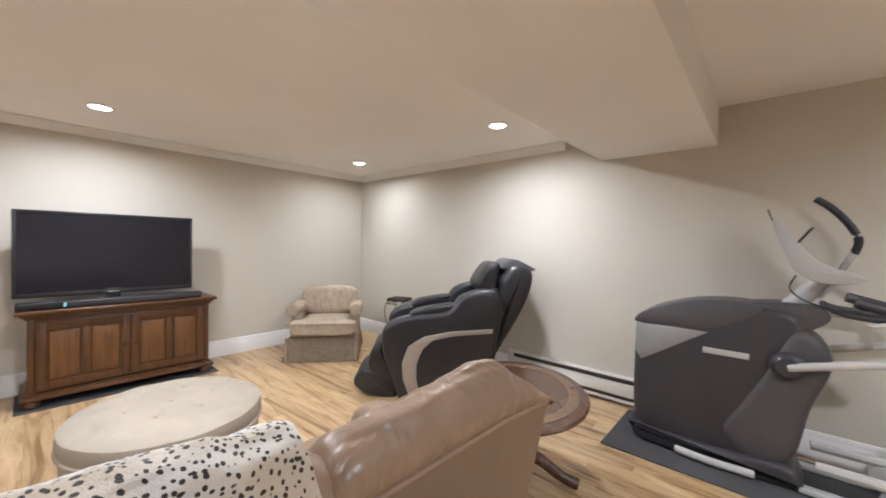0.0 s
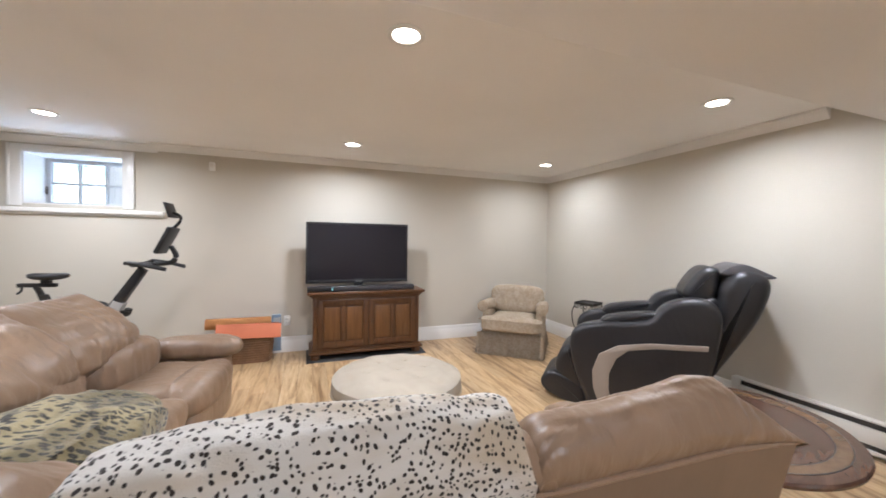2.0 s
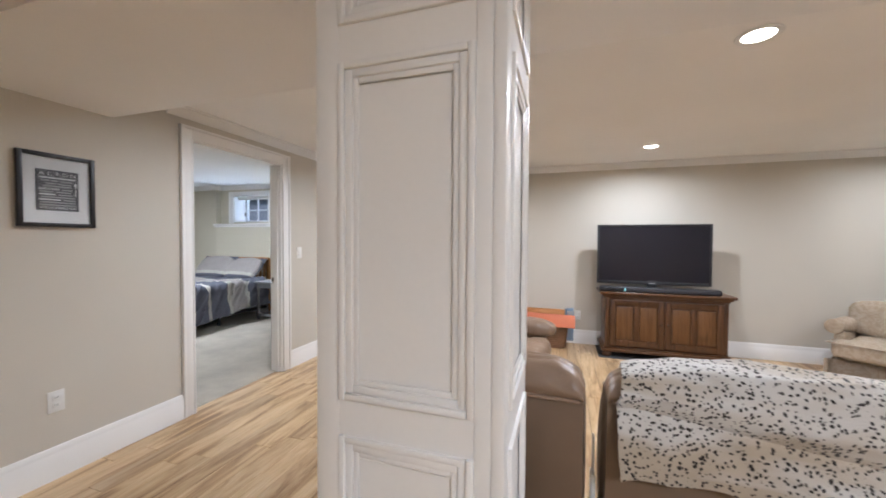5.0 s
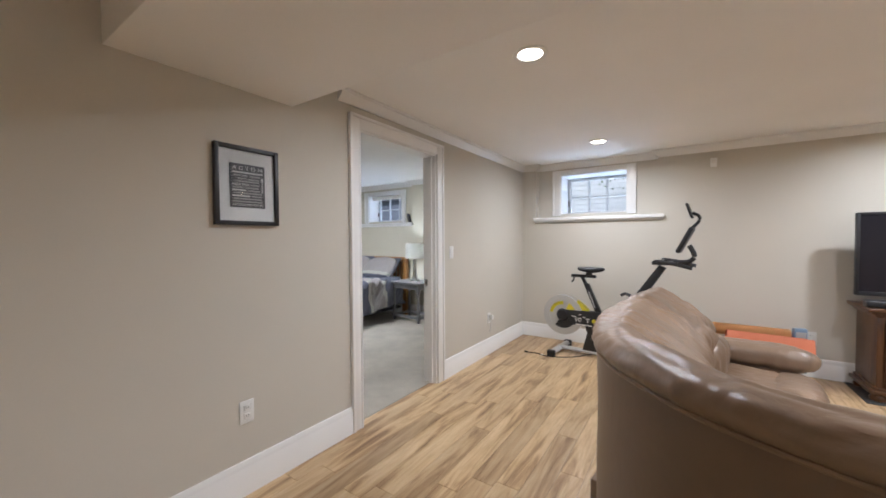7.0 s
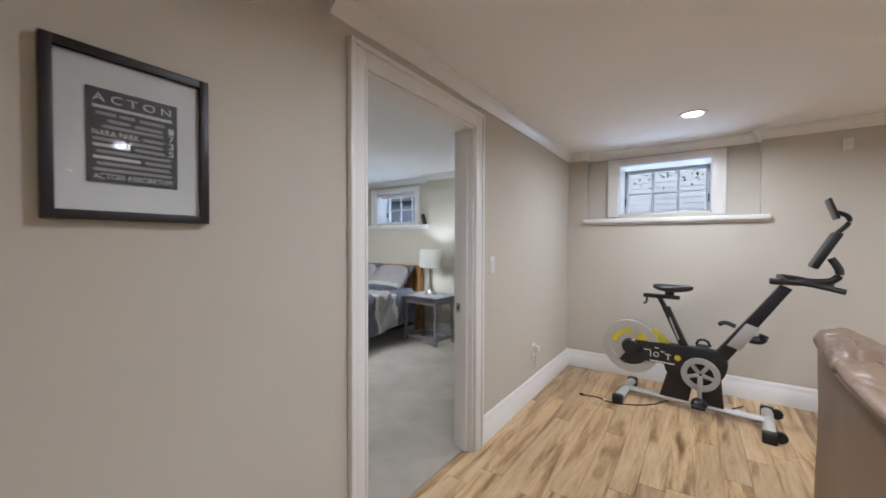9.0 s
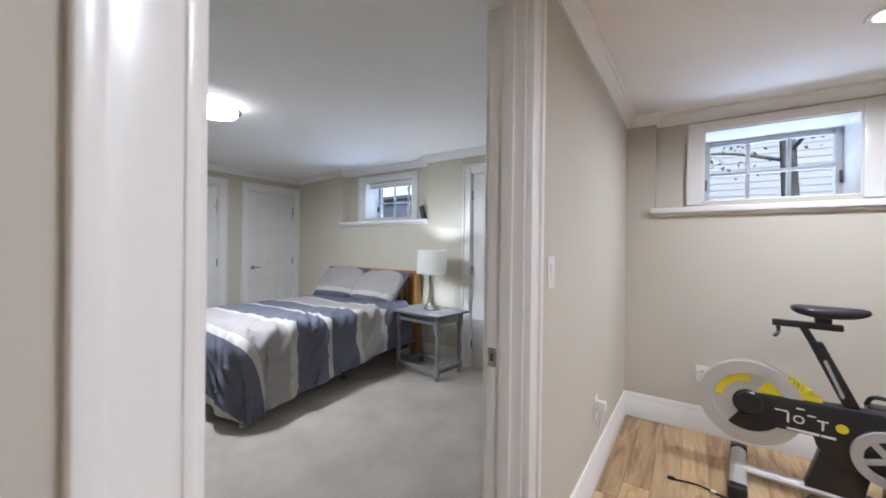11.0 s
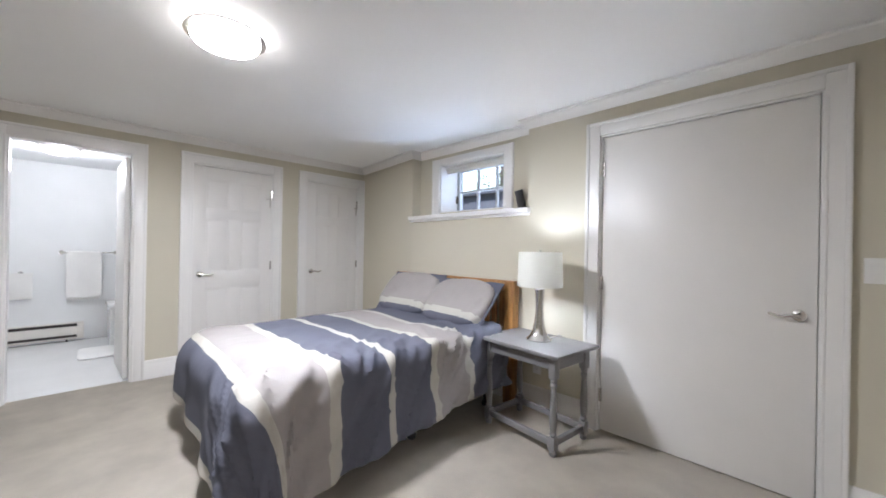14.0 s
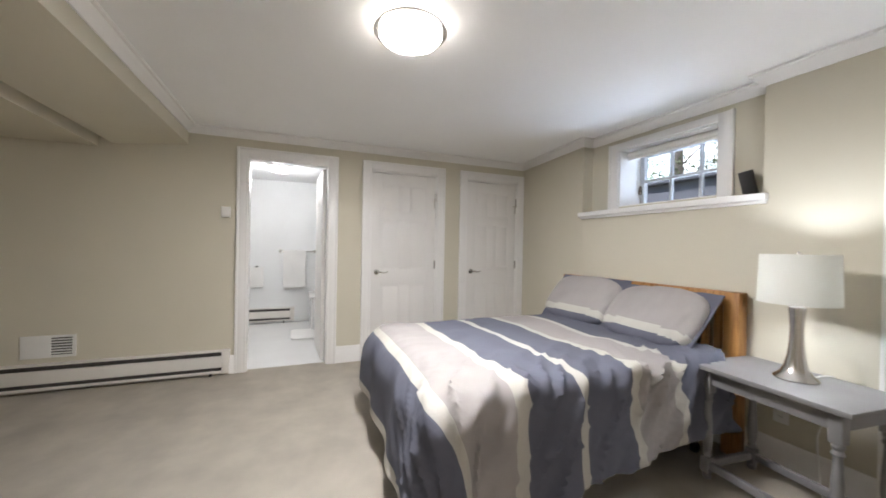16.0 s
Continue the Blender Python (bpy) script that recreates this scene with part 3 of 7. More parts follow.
def tree(x, y, h, seed, trunk_r=0.16):
    rng = random.Random(seed)
    t = thing("tree", "slim garden tree with loose green foliage outside", "tree", x, y, 1.3)
    lean = rng.uniform(-0.3, 0.3)
    part("trunk", tube([(0, 0, -0.1), (lean * 0.3, 0.05, h * 0.35), (lean, 0.1, h)], [trunk_r, trunk_r * 0.8, trunk_r * 0.3], 12), M["bark"], t)
    tips, bits = [], []
    for k in range(14):
        z = h * rng.uniform(0.3, 1.0)
        a, ln = rng.uniform(0, 6.28), rng.uniform(0.7, 1.7)
        p = Vector((lean * z / h, 0.07, z))
        q = p + Vector((math.cos(a) * ln, math.sin(a) * ln, ln * rng.uniform(0.1, 0.7)))
        bits.append(tube([p, (p + q) / 2 + Vector((0, 0, 0.08)), q], [0.035, 0.02, 0.008], 6))
        tips += [p.lerp(q, s) for s in (0.45, 0.7, 0.9, 1.0)]
    for bit in bits:
        part("limb", bit, M["bark"], t)
    verts, faces = [], []
    for tip in tips:
        for _ in range(42):
            c = tip + Vector((rng.gauss(0, 0.26), rng.gauss(0, 0.26), rng.gauss(0, 0.2)))
            u = Vector((rng.uniform(-1, 1), rng.uniform(-1, 1), rng.uniform(-1, 1))).normalized() * rng.uniform(0.03, 0.06)
            w = u.cross(Vector((rng.uniform(-1, 1), rng.uniform(-1, 1), 1))).normalized() * 0.025
            i = len(verts)
            verts += [c - u, c + w, c + u, c - w]
            faces.append((i, i + 1, i + 2, i + 3))
    me = bpy.data.meshes.new("crown")
    me.from_pydata([tuple(v) for v in verts], [], faces)
    me.materials.append(M["leaf"])
    ob = new("crown", me)
    ob.parent = t


tree(-1.1, 9.2, 4.5, 1, 0.12)
tree(-5.6, 10.5, 4.2, 2)
tree(-6.4, 12.0, 4.8, 5)
tree(-10.6, 12.5, 5.0, 3)
tree(-9.0, 13.5, 5.2, 4)
shed = thing("garden_shed", "low dark garden shed outside the bedroom window", "shed", -9.0, 9.2, 1.3)
part("wall", bx(-1.1, 1.5, 0, 1.5, 0, 1.25), M["shed"], shed)
part("roof", bx(-1.25, 1.65, -0.15, 1.65, 1.25, 1.36, 0.02), M["shed"], shed)
part("door", bx(-0.2, 0.6, -0.03, 0, 0.02, 1.1, 0.01), M["shed"], shed)


# ---- living room: fixed things ----
M["frame_black"] = surface("black_stained_wood", (0.02, 0.018, 0.018), 0.4, grain=80, vary=0.25, bumps=0.05)
M["mount"] = surface("mount_card", (0.78, 0.76, 0.72), 0.8, grain=200, vary=0.03, bumps=0.03)
M["print"] = surface("dark_print", (0.055, 0.05, 0.05), 0.45, grain=120, vary=0.15, bumps=0.02)
M["ink"] = surface("pale_ink", (0.70, 0.68, 0.64), 0.7, grain=120, vary=0.08, bumps=0)
M["ink_dim"] = surface("grey_ink", (0.36, 0.345, 0.33), 0.7, grain=120, vary=0.12, bumps=0)
M["leather"] = leather("tan_leather", (0.245, 0.165, 0.108), 0.38, 0.22)
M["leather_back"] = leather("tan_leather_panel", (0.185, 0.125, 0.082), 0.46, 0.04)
M["leather_black"] = leather("black_leather", (0.022, 0.021, 0.023), 0.38, 0.12)
M["smoke"] = surface("smoky_panel", (0.27, 0.265, 0.265), 0.3, grain=200, vary=0.05, bumps=0.02)
M["shell"] = surface("charcoal_shell", (0.045, 0.042, 0.047), 0.42, grain=300, vary=0.12, bumps=0.08, dist=0.002)
M["shell_mid"] = surface("grey_shell", (0.075, 0.07, 0.075), 0.45, grain=300, vary=0.1, bumps=0.08, dist=0.002)
M["silver"] = surface("silver_plastic", (0.45, 0.44, 0.43), 0.4, grain=200, vary=0.06, bumps=0.04, dist=0.002)
M["taupe"] = surface("taupe_trim", (0.30, 0.25, 0.21), 0.45, grain=200, vary=0.08, bumps=0.03)
M["steel"] = surface("grey_tube_paint", (0.55, 0.54, 0.52), 0.35, 0.2, grain=120, vary=0.05, bumps=0.03)
M["rubber"] = surface("rubber_mat", (0.06, 0.058, 0.06), 0.85, grain=240, vary=0.15, bumps=0.4, dist=0.002)
M["oak"] = wood("walnut_stain_wood", (0.045, 0.019, 0.008), (0.105, 0.046, 0.018), (0.155, 0.072, 0.028), 0.32, (22, 22, 1.6))
M["oak_panel"] = wood("cabinet_panel_wood", (0.095, 0.04, 0.014), (0.16, 0.074, 0.026), (0.21, 0.10, 0.037), 0.32, (26, 26, 1.5))
M["mahogany"] = wood("mahogany", (0.045, 0.022, 0.014), (0.09, 0.043, 0.026), (0.135, 0.068, 0.04), 0.22, (3, 12, 12))
M["inlay"] = wood("inlay_wood", (0.10, 0.055, 0.028), (0.155, 0.09, 0.046), (0.19, 0.112, 0.058), 0.22, (8, 8, 8))
M["linen"] = surface("oatmeal_linen", (0.39, 0.338, 0.272), 0.9, grain=380, vary=0.1, blotch=4, bumps=0.4, spec=0.1, dist=0.003)
M["throw"] = spotted("snow_leopard_plush", (0.60, 0.58, 0.545), (0.45, 0.385, 0.30), (0.035, 0.028, 0.025), 122.0, 0.26, (0.85, 0.72, 0.85), (0.5, 1.9, 1.9))
M["pillow_fur"] = spotted("leopard_pillow_fur", (0.33, 0.275, 0.155), (0.155, 0.125, 0.065), (0.022, 0.02, 0.015), 44.0, 0.36, (0.55, 1.2, 1.2))
M["wicker"] = surface("wicker", (0.22, 0.12, 0.06), 0.7, grain=60, vary=0.4, bumps=0.6)
M["orange_foam"] = surface("orange_foam", (0.78, 0.40, 0.15), 0.85, grain=200, vary=0.06, bumps=0.2)
M["coral_foam"] = surface("coral_foam", (0.66, 0.21, 0.11), 0.85, grain=200, vary=0.08, bumps=0.2)
M["blue_card"] = surface("blue_packaging", (0.20, 0.28, 0.38), 0.4, grain=30, vary=0.3)
M["iron"] = surface("wrought_iron", (0.04, 0.035, 0.03), 0.55, 0.3, grain=80, vary=0.2, bumps=0.1)
M["yellow"] = surface("yellow_plastic", (0.72, 0.62, 0.03), 0.4, grain=90, vary=0.06, bumps=0.02)
M["flywheel"] = surface("pale_grey_rim", (0.50, 0.49, 0.46), 0.35, grain=90, vary=0.05, bumps=0.02)


def damask():
    m, nt, b = blank("tan_damask", 0.9, spec=0.15)
    v = coords(nt)
    a = noise_tex(nt, v, 16, 3, 0.5, 2.2)
    c = ramp(nt, a, [(0.42, (0.36, 0.285, 0.205)), (0.5, (0.40, 0.325, 0.24)), (0.6, (0.43, 0.355, 0.27))])
    nt.links.new(c, b.inputs["Base Color"])
    bump(nt, b, noise_tex(nt, v, 320, 3), 0.3, 0.003)
    return m


def screen():
    m, nt, b = blank("tv_screen", 0.16)
    b.inputs["Base Color"].default_value = (0.014, 0.013, 0.018, 1)
    bump(nt, b, noise_tex(nt, coords(nt), 3), 0.01, 0.002)
    return m


M["damask"], M["screen"] = damask(), screen()


def downlight(x, y):
    d = thing("recessed_downlight", "round white recessed ceiling downlight, switched on", "ceiling light", x, y, CEIL if y > 0 else 2.31, 0, "recessed ceiling downlights")
    part("trim_ring", lathe([(0.062, -0.001), (0.088, -0.001), (0.090, -0.004), (0.086, -0.008), (0.066, -0.008), (0.062, -0.004)], 40), M["white"], d)
    part("lens", lathe([(0.002, -0.0035), (0.061, -0.0035), (0.061, -0.0055), (0.002, -0.0065)], 36), M["lens"], d, "glowing frosted lens")
    return d


for x, y in DOWNLIGHTS:
    downlight(x, y)


def panel_frame(x0, x1, z0, z1, y):
    """A raised mitred moulding round a field on the plane y, standing out to -y."""
    bits = []
    for inset, w, h in ((0.0, 0.012, 0.010), (0.012, 0.014, 0.006), (0.026, 0.010, 0.003)):
        a, b, c, d = x0 + inset, x1 - inset, z0 + inset, z1 - inset
        bits += [bx(a, a + w, y - h, y, c, d, 0.0025), bx(b - w, b, y - h, y, c, d, 0.0025),
                 bx(a + w, b - w, y - h, y, c, c + w, 0.0025), bx(a + w, b - w, y - h, y, d - w, d, 0.0025)]
    return joined(*bits)


def post():
    p = thing("panelled_post", "white gloss-painted square post with moulded panels on every side", "column", -0.398, 0.505, 0)
    r = 0.164
    part("core", bx(-r + 0.006, r - 0.006, -r + 0.006, r - 0.006, 0, 2.31), M["trim"], p)
    part("plinth", bx(-r - 0.014, r + 0.014, -r - 0.014, r + 0.014, 0.0, 0.16, 0.006), M["trim"], p)
    part("cap", joined(bx(-r - 0.012, r + 0.012, -r - 0.012, r + 0.012, 2.14, 2.20, 0.006), bx(-r - 0.03, r + 0.03, -r - 0.03, r + 0.03, 2.20, 2.30, 0.012)), M["trim"], p)
    for k in range(4):
        turn = Matrix.Rotation(radians(90 * k), 4, "Z")
        f = [bx(-r, -0.118, -r, -r + 0.02, 0.16, 2.14, 0.002), bx(0.118, r - 0.0202, -r, -r + 0.02, 0.16, 2.14, 0.002)]
        for c, d in ((0.16, 0.26), (0.975, 1.037), (1.603, 1.665), (2.10, 2.14)):
            f.append(bx(-0.118, 0.118, -r, -r + 0.02, c, d))
        for bit, what in zip(f, ("stile", "stile", "rail", "rail", "rail", "rail")):
            part(what, moved(bit, turn), M["trim"], p)
        for c, d in ((0.26, 0.975), (1.037, 1.603), (1.665, 2.10)):
            part("panel_moulding", moved(panel_frame(-0.118, 0.118, c, d, -r + 0.004), turn), M["trim"], p)


post()


def heater(name, length, label, m):
    """An electric baseboard heater along x from 0, its back on y = 0, its front towards -y."""
    h = new(name)
    h.matrix_world = m
    tagged(h, label, "heater")
    part("back_plate", bx(0, length, -0.008, -0.001, 0.03, 0.235), M["heater"], h)
    part("top", bx(0.06, length - 0.06, -0.058, -0.008, 0.222, 0.235, 0.003), M["heater"], h)
    part("front_panel", bx(0.06, length - 0.06, -0.064, -0.058, 0.085, 0.188, 0.002), M["heater"], h)
    part("lower_lip", bx(0.06, length - 0.06, -0.060, -0.008, 0.03, 0.052, 0.003), M["heater"], h)
    part("outlet_slot", bx(0.062, length - 0.062, -0.05, -0.012, 0.188, 0.2215), M["slot"], h, "dark air slot")
    part("inlet_slot", bx(0.062, length - 0.062, -0.05, -0.012, 0.0525, 0.085), M["slot"], h, "dark air slot")
    for a in (0, length - 0.06):
        part("end_cap", bx(a, a + 0.06, -0.068, -0.001, 0.03, 0.24, 0.004), M["heater"], h)
    for a in (0.15, length - 0.15):
        part("foot", bx(a - 0.01, a + 0.01, -0.05, -0.01, 0.0, 0.03), M["slot"], h)
    return h


heater("baseboard_heater", 1.48, "long white enamel baseboard heater along the wall", turned("east", EAST) @ Matrix.Translation((-2.14, 0, 0)))


def wall_plate(name, kind, m, label, category):
    """A switch or socket plate on y = 0, facing -y."""
    w = new(name)
    w.matrix_world = m
    tagged(w, label, category)
    part("plate", bx(-0.036, 0.036, -0.006, -0.0005, -0.058, 0.058, 0.0025), M["white"], w)
    if kind == "switch":
        part("rocker", bx(-0.016, 0.016, -0.010, -0.005, -0.032, 0.032, 0.002), M["white"], w)
    elif kind == "socket":
        for z in (-0.021, 0.021):
            s = part("receptacle", bx(-0.017, 0.017, -0.009, -0.005, z - 0.015, z + 0.015, 0.003), M["white"], w)
            for x in (-0.006, 0.006):
                part("slot", bx(x - 0.0012, x + 0.0012, -0.0095, -0.0088, z - 0.003, z + 0.007), M["slot"], s)
    return w


wall_plate("socket", "socket", turned("west", WEST) @ Matrix.Translation((1.014, 0, 0.42)), "white double wall socket above the baseboard", "socket")
wall_plate("light_switch", "switch", turned("west", WEST) @ Matrix.Translation((2.945, 0, 1.165)), "white rocker light switch beside the doorway", "switch")
plug_socket = wall_plate("socket", "socket", turned("west", WEST) @ Matrix.Translation((3.72, 0, 0.40)), "white wall socket with a plugged-in adapter", "socket")
part("adapter", bx(-0.018, 0.018, -0.055, -0.009, -0.01, 0.04, 0.006), M["white"], plug_socket, "white plug-in adapter")
part("cord", tube([(0, -0.03, -0.01), (0.004, -0.028, -0.06), (-0.004, -0.024, -0.11), (0, -0.022, -0.15)], 0.004, 8), M["white"], plug_socket)
wall_plate("socket", "socket", turned("north", NORTH) @ Matrix.Translation((-2.28, 0, 0.40)), "white wall socket behind the exercise bike", "socket")
wall_plate("socket", "socket", turned("north", NORTH) @ Matrix.Translation((0.04, 0, 0.36)), "white wall socket beside the television cabinet", "socket")
sensor = thing("wall_sensor", "small white plastic sensor high on the wall", "sensor", -0.705, NORTH, 2.06)
part("body", bx(-0.028, 0.028, -0.03, -0.001, -0.045, 0.045, 0.008, 3), M["white"], sensor)
part("lens_window", bx(-0.015, 0.015, -0.034, -0.03, -0.01, 0.025, 0.002), M["heater"], sensor)
strike = thing("strike_plate", "brushed metal strike plate on the white door jamb", "latch", -2.866, DOOR_Y1 - 0.016, 0.90)
part("plate", bx(-0.014, 0.014, -0.003, -0.0003, -0.03, 0.03, 0.001), M["chrome"], strike)
part("latch_hole", bx(-0.006, 0.006, -0.0034, -0.003, -0.012, 0.012), M["slot"], strike)


def words(text, size, m, parent, material, name="lettering", width=None):
    cu = bpy.data.curves.new(name, "FONT")
    cu.body, cu.size, cu.extrude, cu.align_x, cu.align_y = text, size, 0.0004, "CENTER", "CENTER"
    cu.materials.append(material)
    ob = new(name, cu)
    ob.parent = parent
    bpy.context.view_layer.update()
    sx = width / ob.dimensions.x if width and ob.dimensions.x else 1
    ob.matrix_local = m @ Matrix.Diagonal((sx, 1, 1, 1))
    return ob


def art():
    a = new("framed_print")
    a.matrix_world = turned("west", WEST) @ Matrix.Translation((1.036, 0, 1.562))
    tagged(a, "black-framed typographic print with a wide white mount", "picture")
    w, h, f = 0.16, 0.195, 0.021
    part("frame", joined(bx(-w, -w + f, -0.026, -0.001, -h, h, 0.002), bx(w - f, w, -0.026, -0.001, -h, h, 0.002), bx(-w + f, w - f, -0.026, -0.001, h - f, h, 0.002), bx(-w + f, w - f, -0.026, -0.001, -h, -h + f, 0.002)), M["frame_black"], a)
    part("mount", bx(-w + f, w - f, -0.012, -0.003, -h + f, h - f), M["mount"], a, "white mount card")
    pr = part("print", bx(-0.088, 0.088, -0.0145, -0.0122, -0.108, 0.108), M["print"], a, "dark print with pale place names")
    flat = pose(0, 0, 0, 90, 0, 0)
    def line(text, z, size, mat, width, x=0.0):
        words(text, size, Matrix.Translation((x, -0.0149, z)) @ flat, pr, mat, width=width)
    line("A C T O N", 0.086, 0.026, M["ink"], 0.15)
    line("NARA PARK", 0.006, 0.019, M["ink"], 0.085, -0.035)
    line("ACTON ARBORETUM", -0.094, 0.018, M["ink"], 0.152)
    for k, c in enumerate("1735"):
        line(c, 0.038 - 0.019 * k, 0.022, M["ink"], 0.011, 0.074)
    for z, x0, x1, mt in ((0.066, -0.076, 0.076, "ink"), (0.051, -0.07, -0.035, "ink_dim"), (0.051, -0.028, 0.0, "ink_dim"), (0.05, 0.01, 0.06, "ink_dim"), (0.036, -0.05, -0.01, "ink_dim"), (0.034, 0.0, 0.055, "ink_dim"),
                       (0.022, -0.06, 0.056, "ink_dim"), (0.006, 0.016, 0.058, "ink_dim"), (-0.008, -0.076, -0.02, "ink_dim"), (-0.008, -0.01, 0.056, "ink_dim"), (-0.022, -0.076, -0.01, "ink"), (-0.022, 0.0, 0.06, "ink_dim"),
                       (-0.036, -0.07, 0.072, "ink_dim"), (-0.05, -0.076, 0.01, "ink"), (-0.05, 0.02, 0.074, "ink_dim"), (-0.064, -0.07, 0.07, "ink_dim"), (-0.078, -0.076, 0.074, "ink_dim")):
        part("text_bar", bx(x0, x1, -0.0152, -0.0146, z - 0.0035, z + 0.0035), M[mt], pr)
    g = part("glazing", bx(-w + f, w - f, -0.018, -0.0165, -h + f, h - f), M["glass_pic"], a, "clear picture glass")
    g.visible_shadow = False


M["glass_pic"] = glassy("picture_glass")
M["glass_pic"].node_tree.nodes["Principled BSDF"].inputs["IOR"].default_value = 1.3
art()


# ---- living room: furniture ----
def tv_cabinet():
    c = thing("tv_cabinet", "brown wooden television cabinet with two panelled doors", "cabinet", 0.90, 4.475, 0)
    part("carcass", bx(-0.585, 0.585, -0.19, 0.225, 0.115, 0.665, 0.004), M["oak"], c)
    part("top", joined(bx(-0.645, 0.645, -0.245, 0.235, 0.705, 0.735, 0.008, 3), bx(-0.62, 0.62, -0.222, 0.23, 0.685, 0.705, 0.006), bx(-0.6, 0.6, -0.205, 0.228, 0.665, 0.685, 0.004)), M["oak"], c)
    part("plinth", joined(bx(-0.625, 0.625, -0.235, 0.23, 0.065, 0.095, 0.008), bx(-0.60, 0.60, -0.212, 0.228, 0.095, 0.115, 0.006)), M["oak"], c)
    for x in (-0.585, 0.545):
        part("pilaster", bx(x, x + 0.04, -0.200, -0.19, 0.115, 0.665, 0.003), M["oak"], c)
    for s, a, b in ((-1, -0.54, -0.004), (1, 0.004, 0.54)):
        d = part("cabinet_door", bx(a, b, -0.206, -0.19, 0.135, 0.645, 0.003), M["oak"], c)
        mid = (a + b) / 2
        bits = [bx(a, a + 0.055, -0.216, -0.206, 0.135, 0.645, 0.002), bx(b - 0.055, b, -0.216, -0.206, 0.135, 0.645, 0.002), bx(mid - 0.022, mid + 0.022, -0.216, -0.206, 0.195, 0.585, 0.002),
                bx(a + 0.055, b - 0.055, -0.216, -0.206, 0.585, 0.645, 0.002), bx(a + 0.055, b - 0.055, -0.216, -0.206, 0.135, 0.195, 0.002)]
        part("door_frame", joined(*bits), M["oak"], d)
        for p, q in ((a + 0.055, mid - 0.022), (mid + 0.022, b - 0.055)):
            part("panel", bx(p + 0.014, q - 0.014, -0.214, -0.2055, 0.209, 0.571, 0.007, 2), M["oak_panel"], d, "lighter raised wood panel")
        k = b - 0.028 if s < 0 else a + 0.028
        part("knob", moved(lathe([(0.004, 0), (0.005, 0.01), (0.012, 0.014), (0.013, 0.02), (0.008, 0.026), (0.001, 0.027)], 16), pose(k, -0.2155, 0.40, 90, 0, 0)), M["bronze"], d, "small dark metal knob")
    for x in (-0.56, 0.56):
        for y in (-0.17, 0.17):
            part("bun_foot", moved(lathe([(0.03, 0), (0.048, 0.012), (0.052, 0.03), (0.044, 0.05), (0.034, 0.064)], 20), Matrix.Translation((x, y, 0))), M["oak"], c)


tv_cabinet()
felt = solid("floor_mat", bx(0.25, 1.56, 4.2, 4.72, 0.0005, 0.004, 0.0015), M["rubber"], "thin dark mat under the television cabinet", "mat")


def television():
    t = thing("television", "large black flat-screen television, switched off", "television", 0.812, 4.454, 0.735)
    part("foot", joined(bx(-0.28, 0.28, -0.10, 0.10, 0.0005, 0.014, 0.006), bx(-0.05, 0.05, -0.005, 0.03, 0.014, 0.12, 0.006)), M["black"], t)
    part("housing", bx(-0.574, 0.574, 0.004, 0.045, 0.075, 0.757, 0.008, 3), M["black"], t)
    w, lo, hi = 0.574, 0.075, 0.757
    part("bezel", joined(bx(-w, -w + 0.02, -0.006, 0.004, lo, hi, 0.003), bx(w - 0.02, w, -0.006, 0.004, lo, hi, 0.003), bx(-w + 0.02, w - 0.02, -0.006, 0.004, hi - 0.022, hi, 0.003), bx(-w + 0.02, w - 0.02, -0.006, 0.004, lo, lo + 0.034, 0.003)), M["black"], t, "glossy black bezel")
    part("screen", bx(-w + 0.02, w - 0.02, -0.001, 0.0042, lo + 0.034, hi - 0.022), M["screen"], t, "dark reflective screen")
    part("badge", bx(-0.035, 0.035, -0.0072, -0.006, lo + 0.012, lo + 0.02), M["silver"], t, "small silver badge")


television()
bar = thing("soundbar", "long low black soundbar in front of the television", "speaker", 0.84, 4.315, 0.735)
part("body", bx(-0.585, 0.585, -0.045, 0.045, 0.001, 0.058, 0.012, 3), M["black"], bar)
part("grille", bx(-0.30, 0.57, -0.048, -0.043, 0.008, 0.05, 0.003), M["shell"], bar, "dark cloth grille")
part("display", bx(-0.335, -0.322, -0.0485, -0.044, 0.012, 0.046), glow("soundbar_display", (0.25, 0.55, 0.6), 0.5), bar, "small lit blue display")


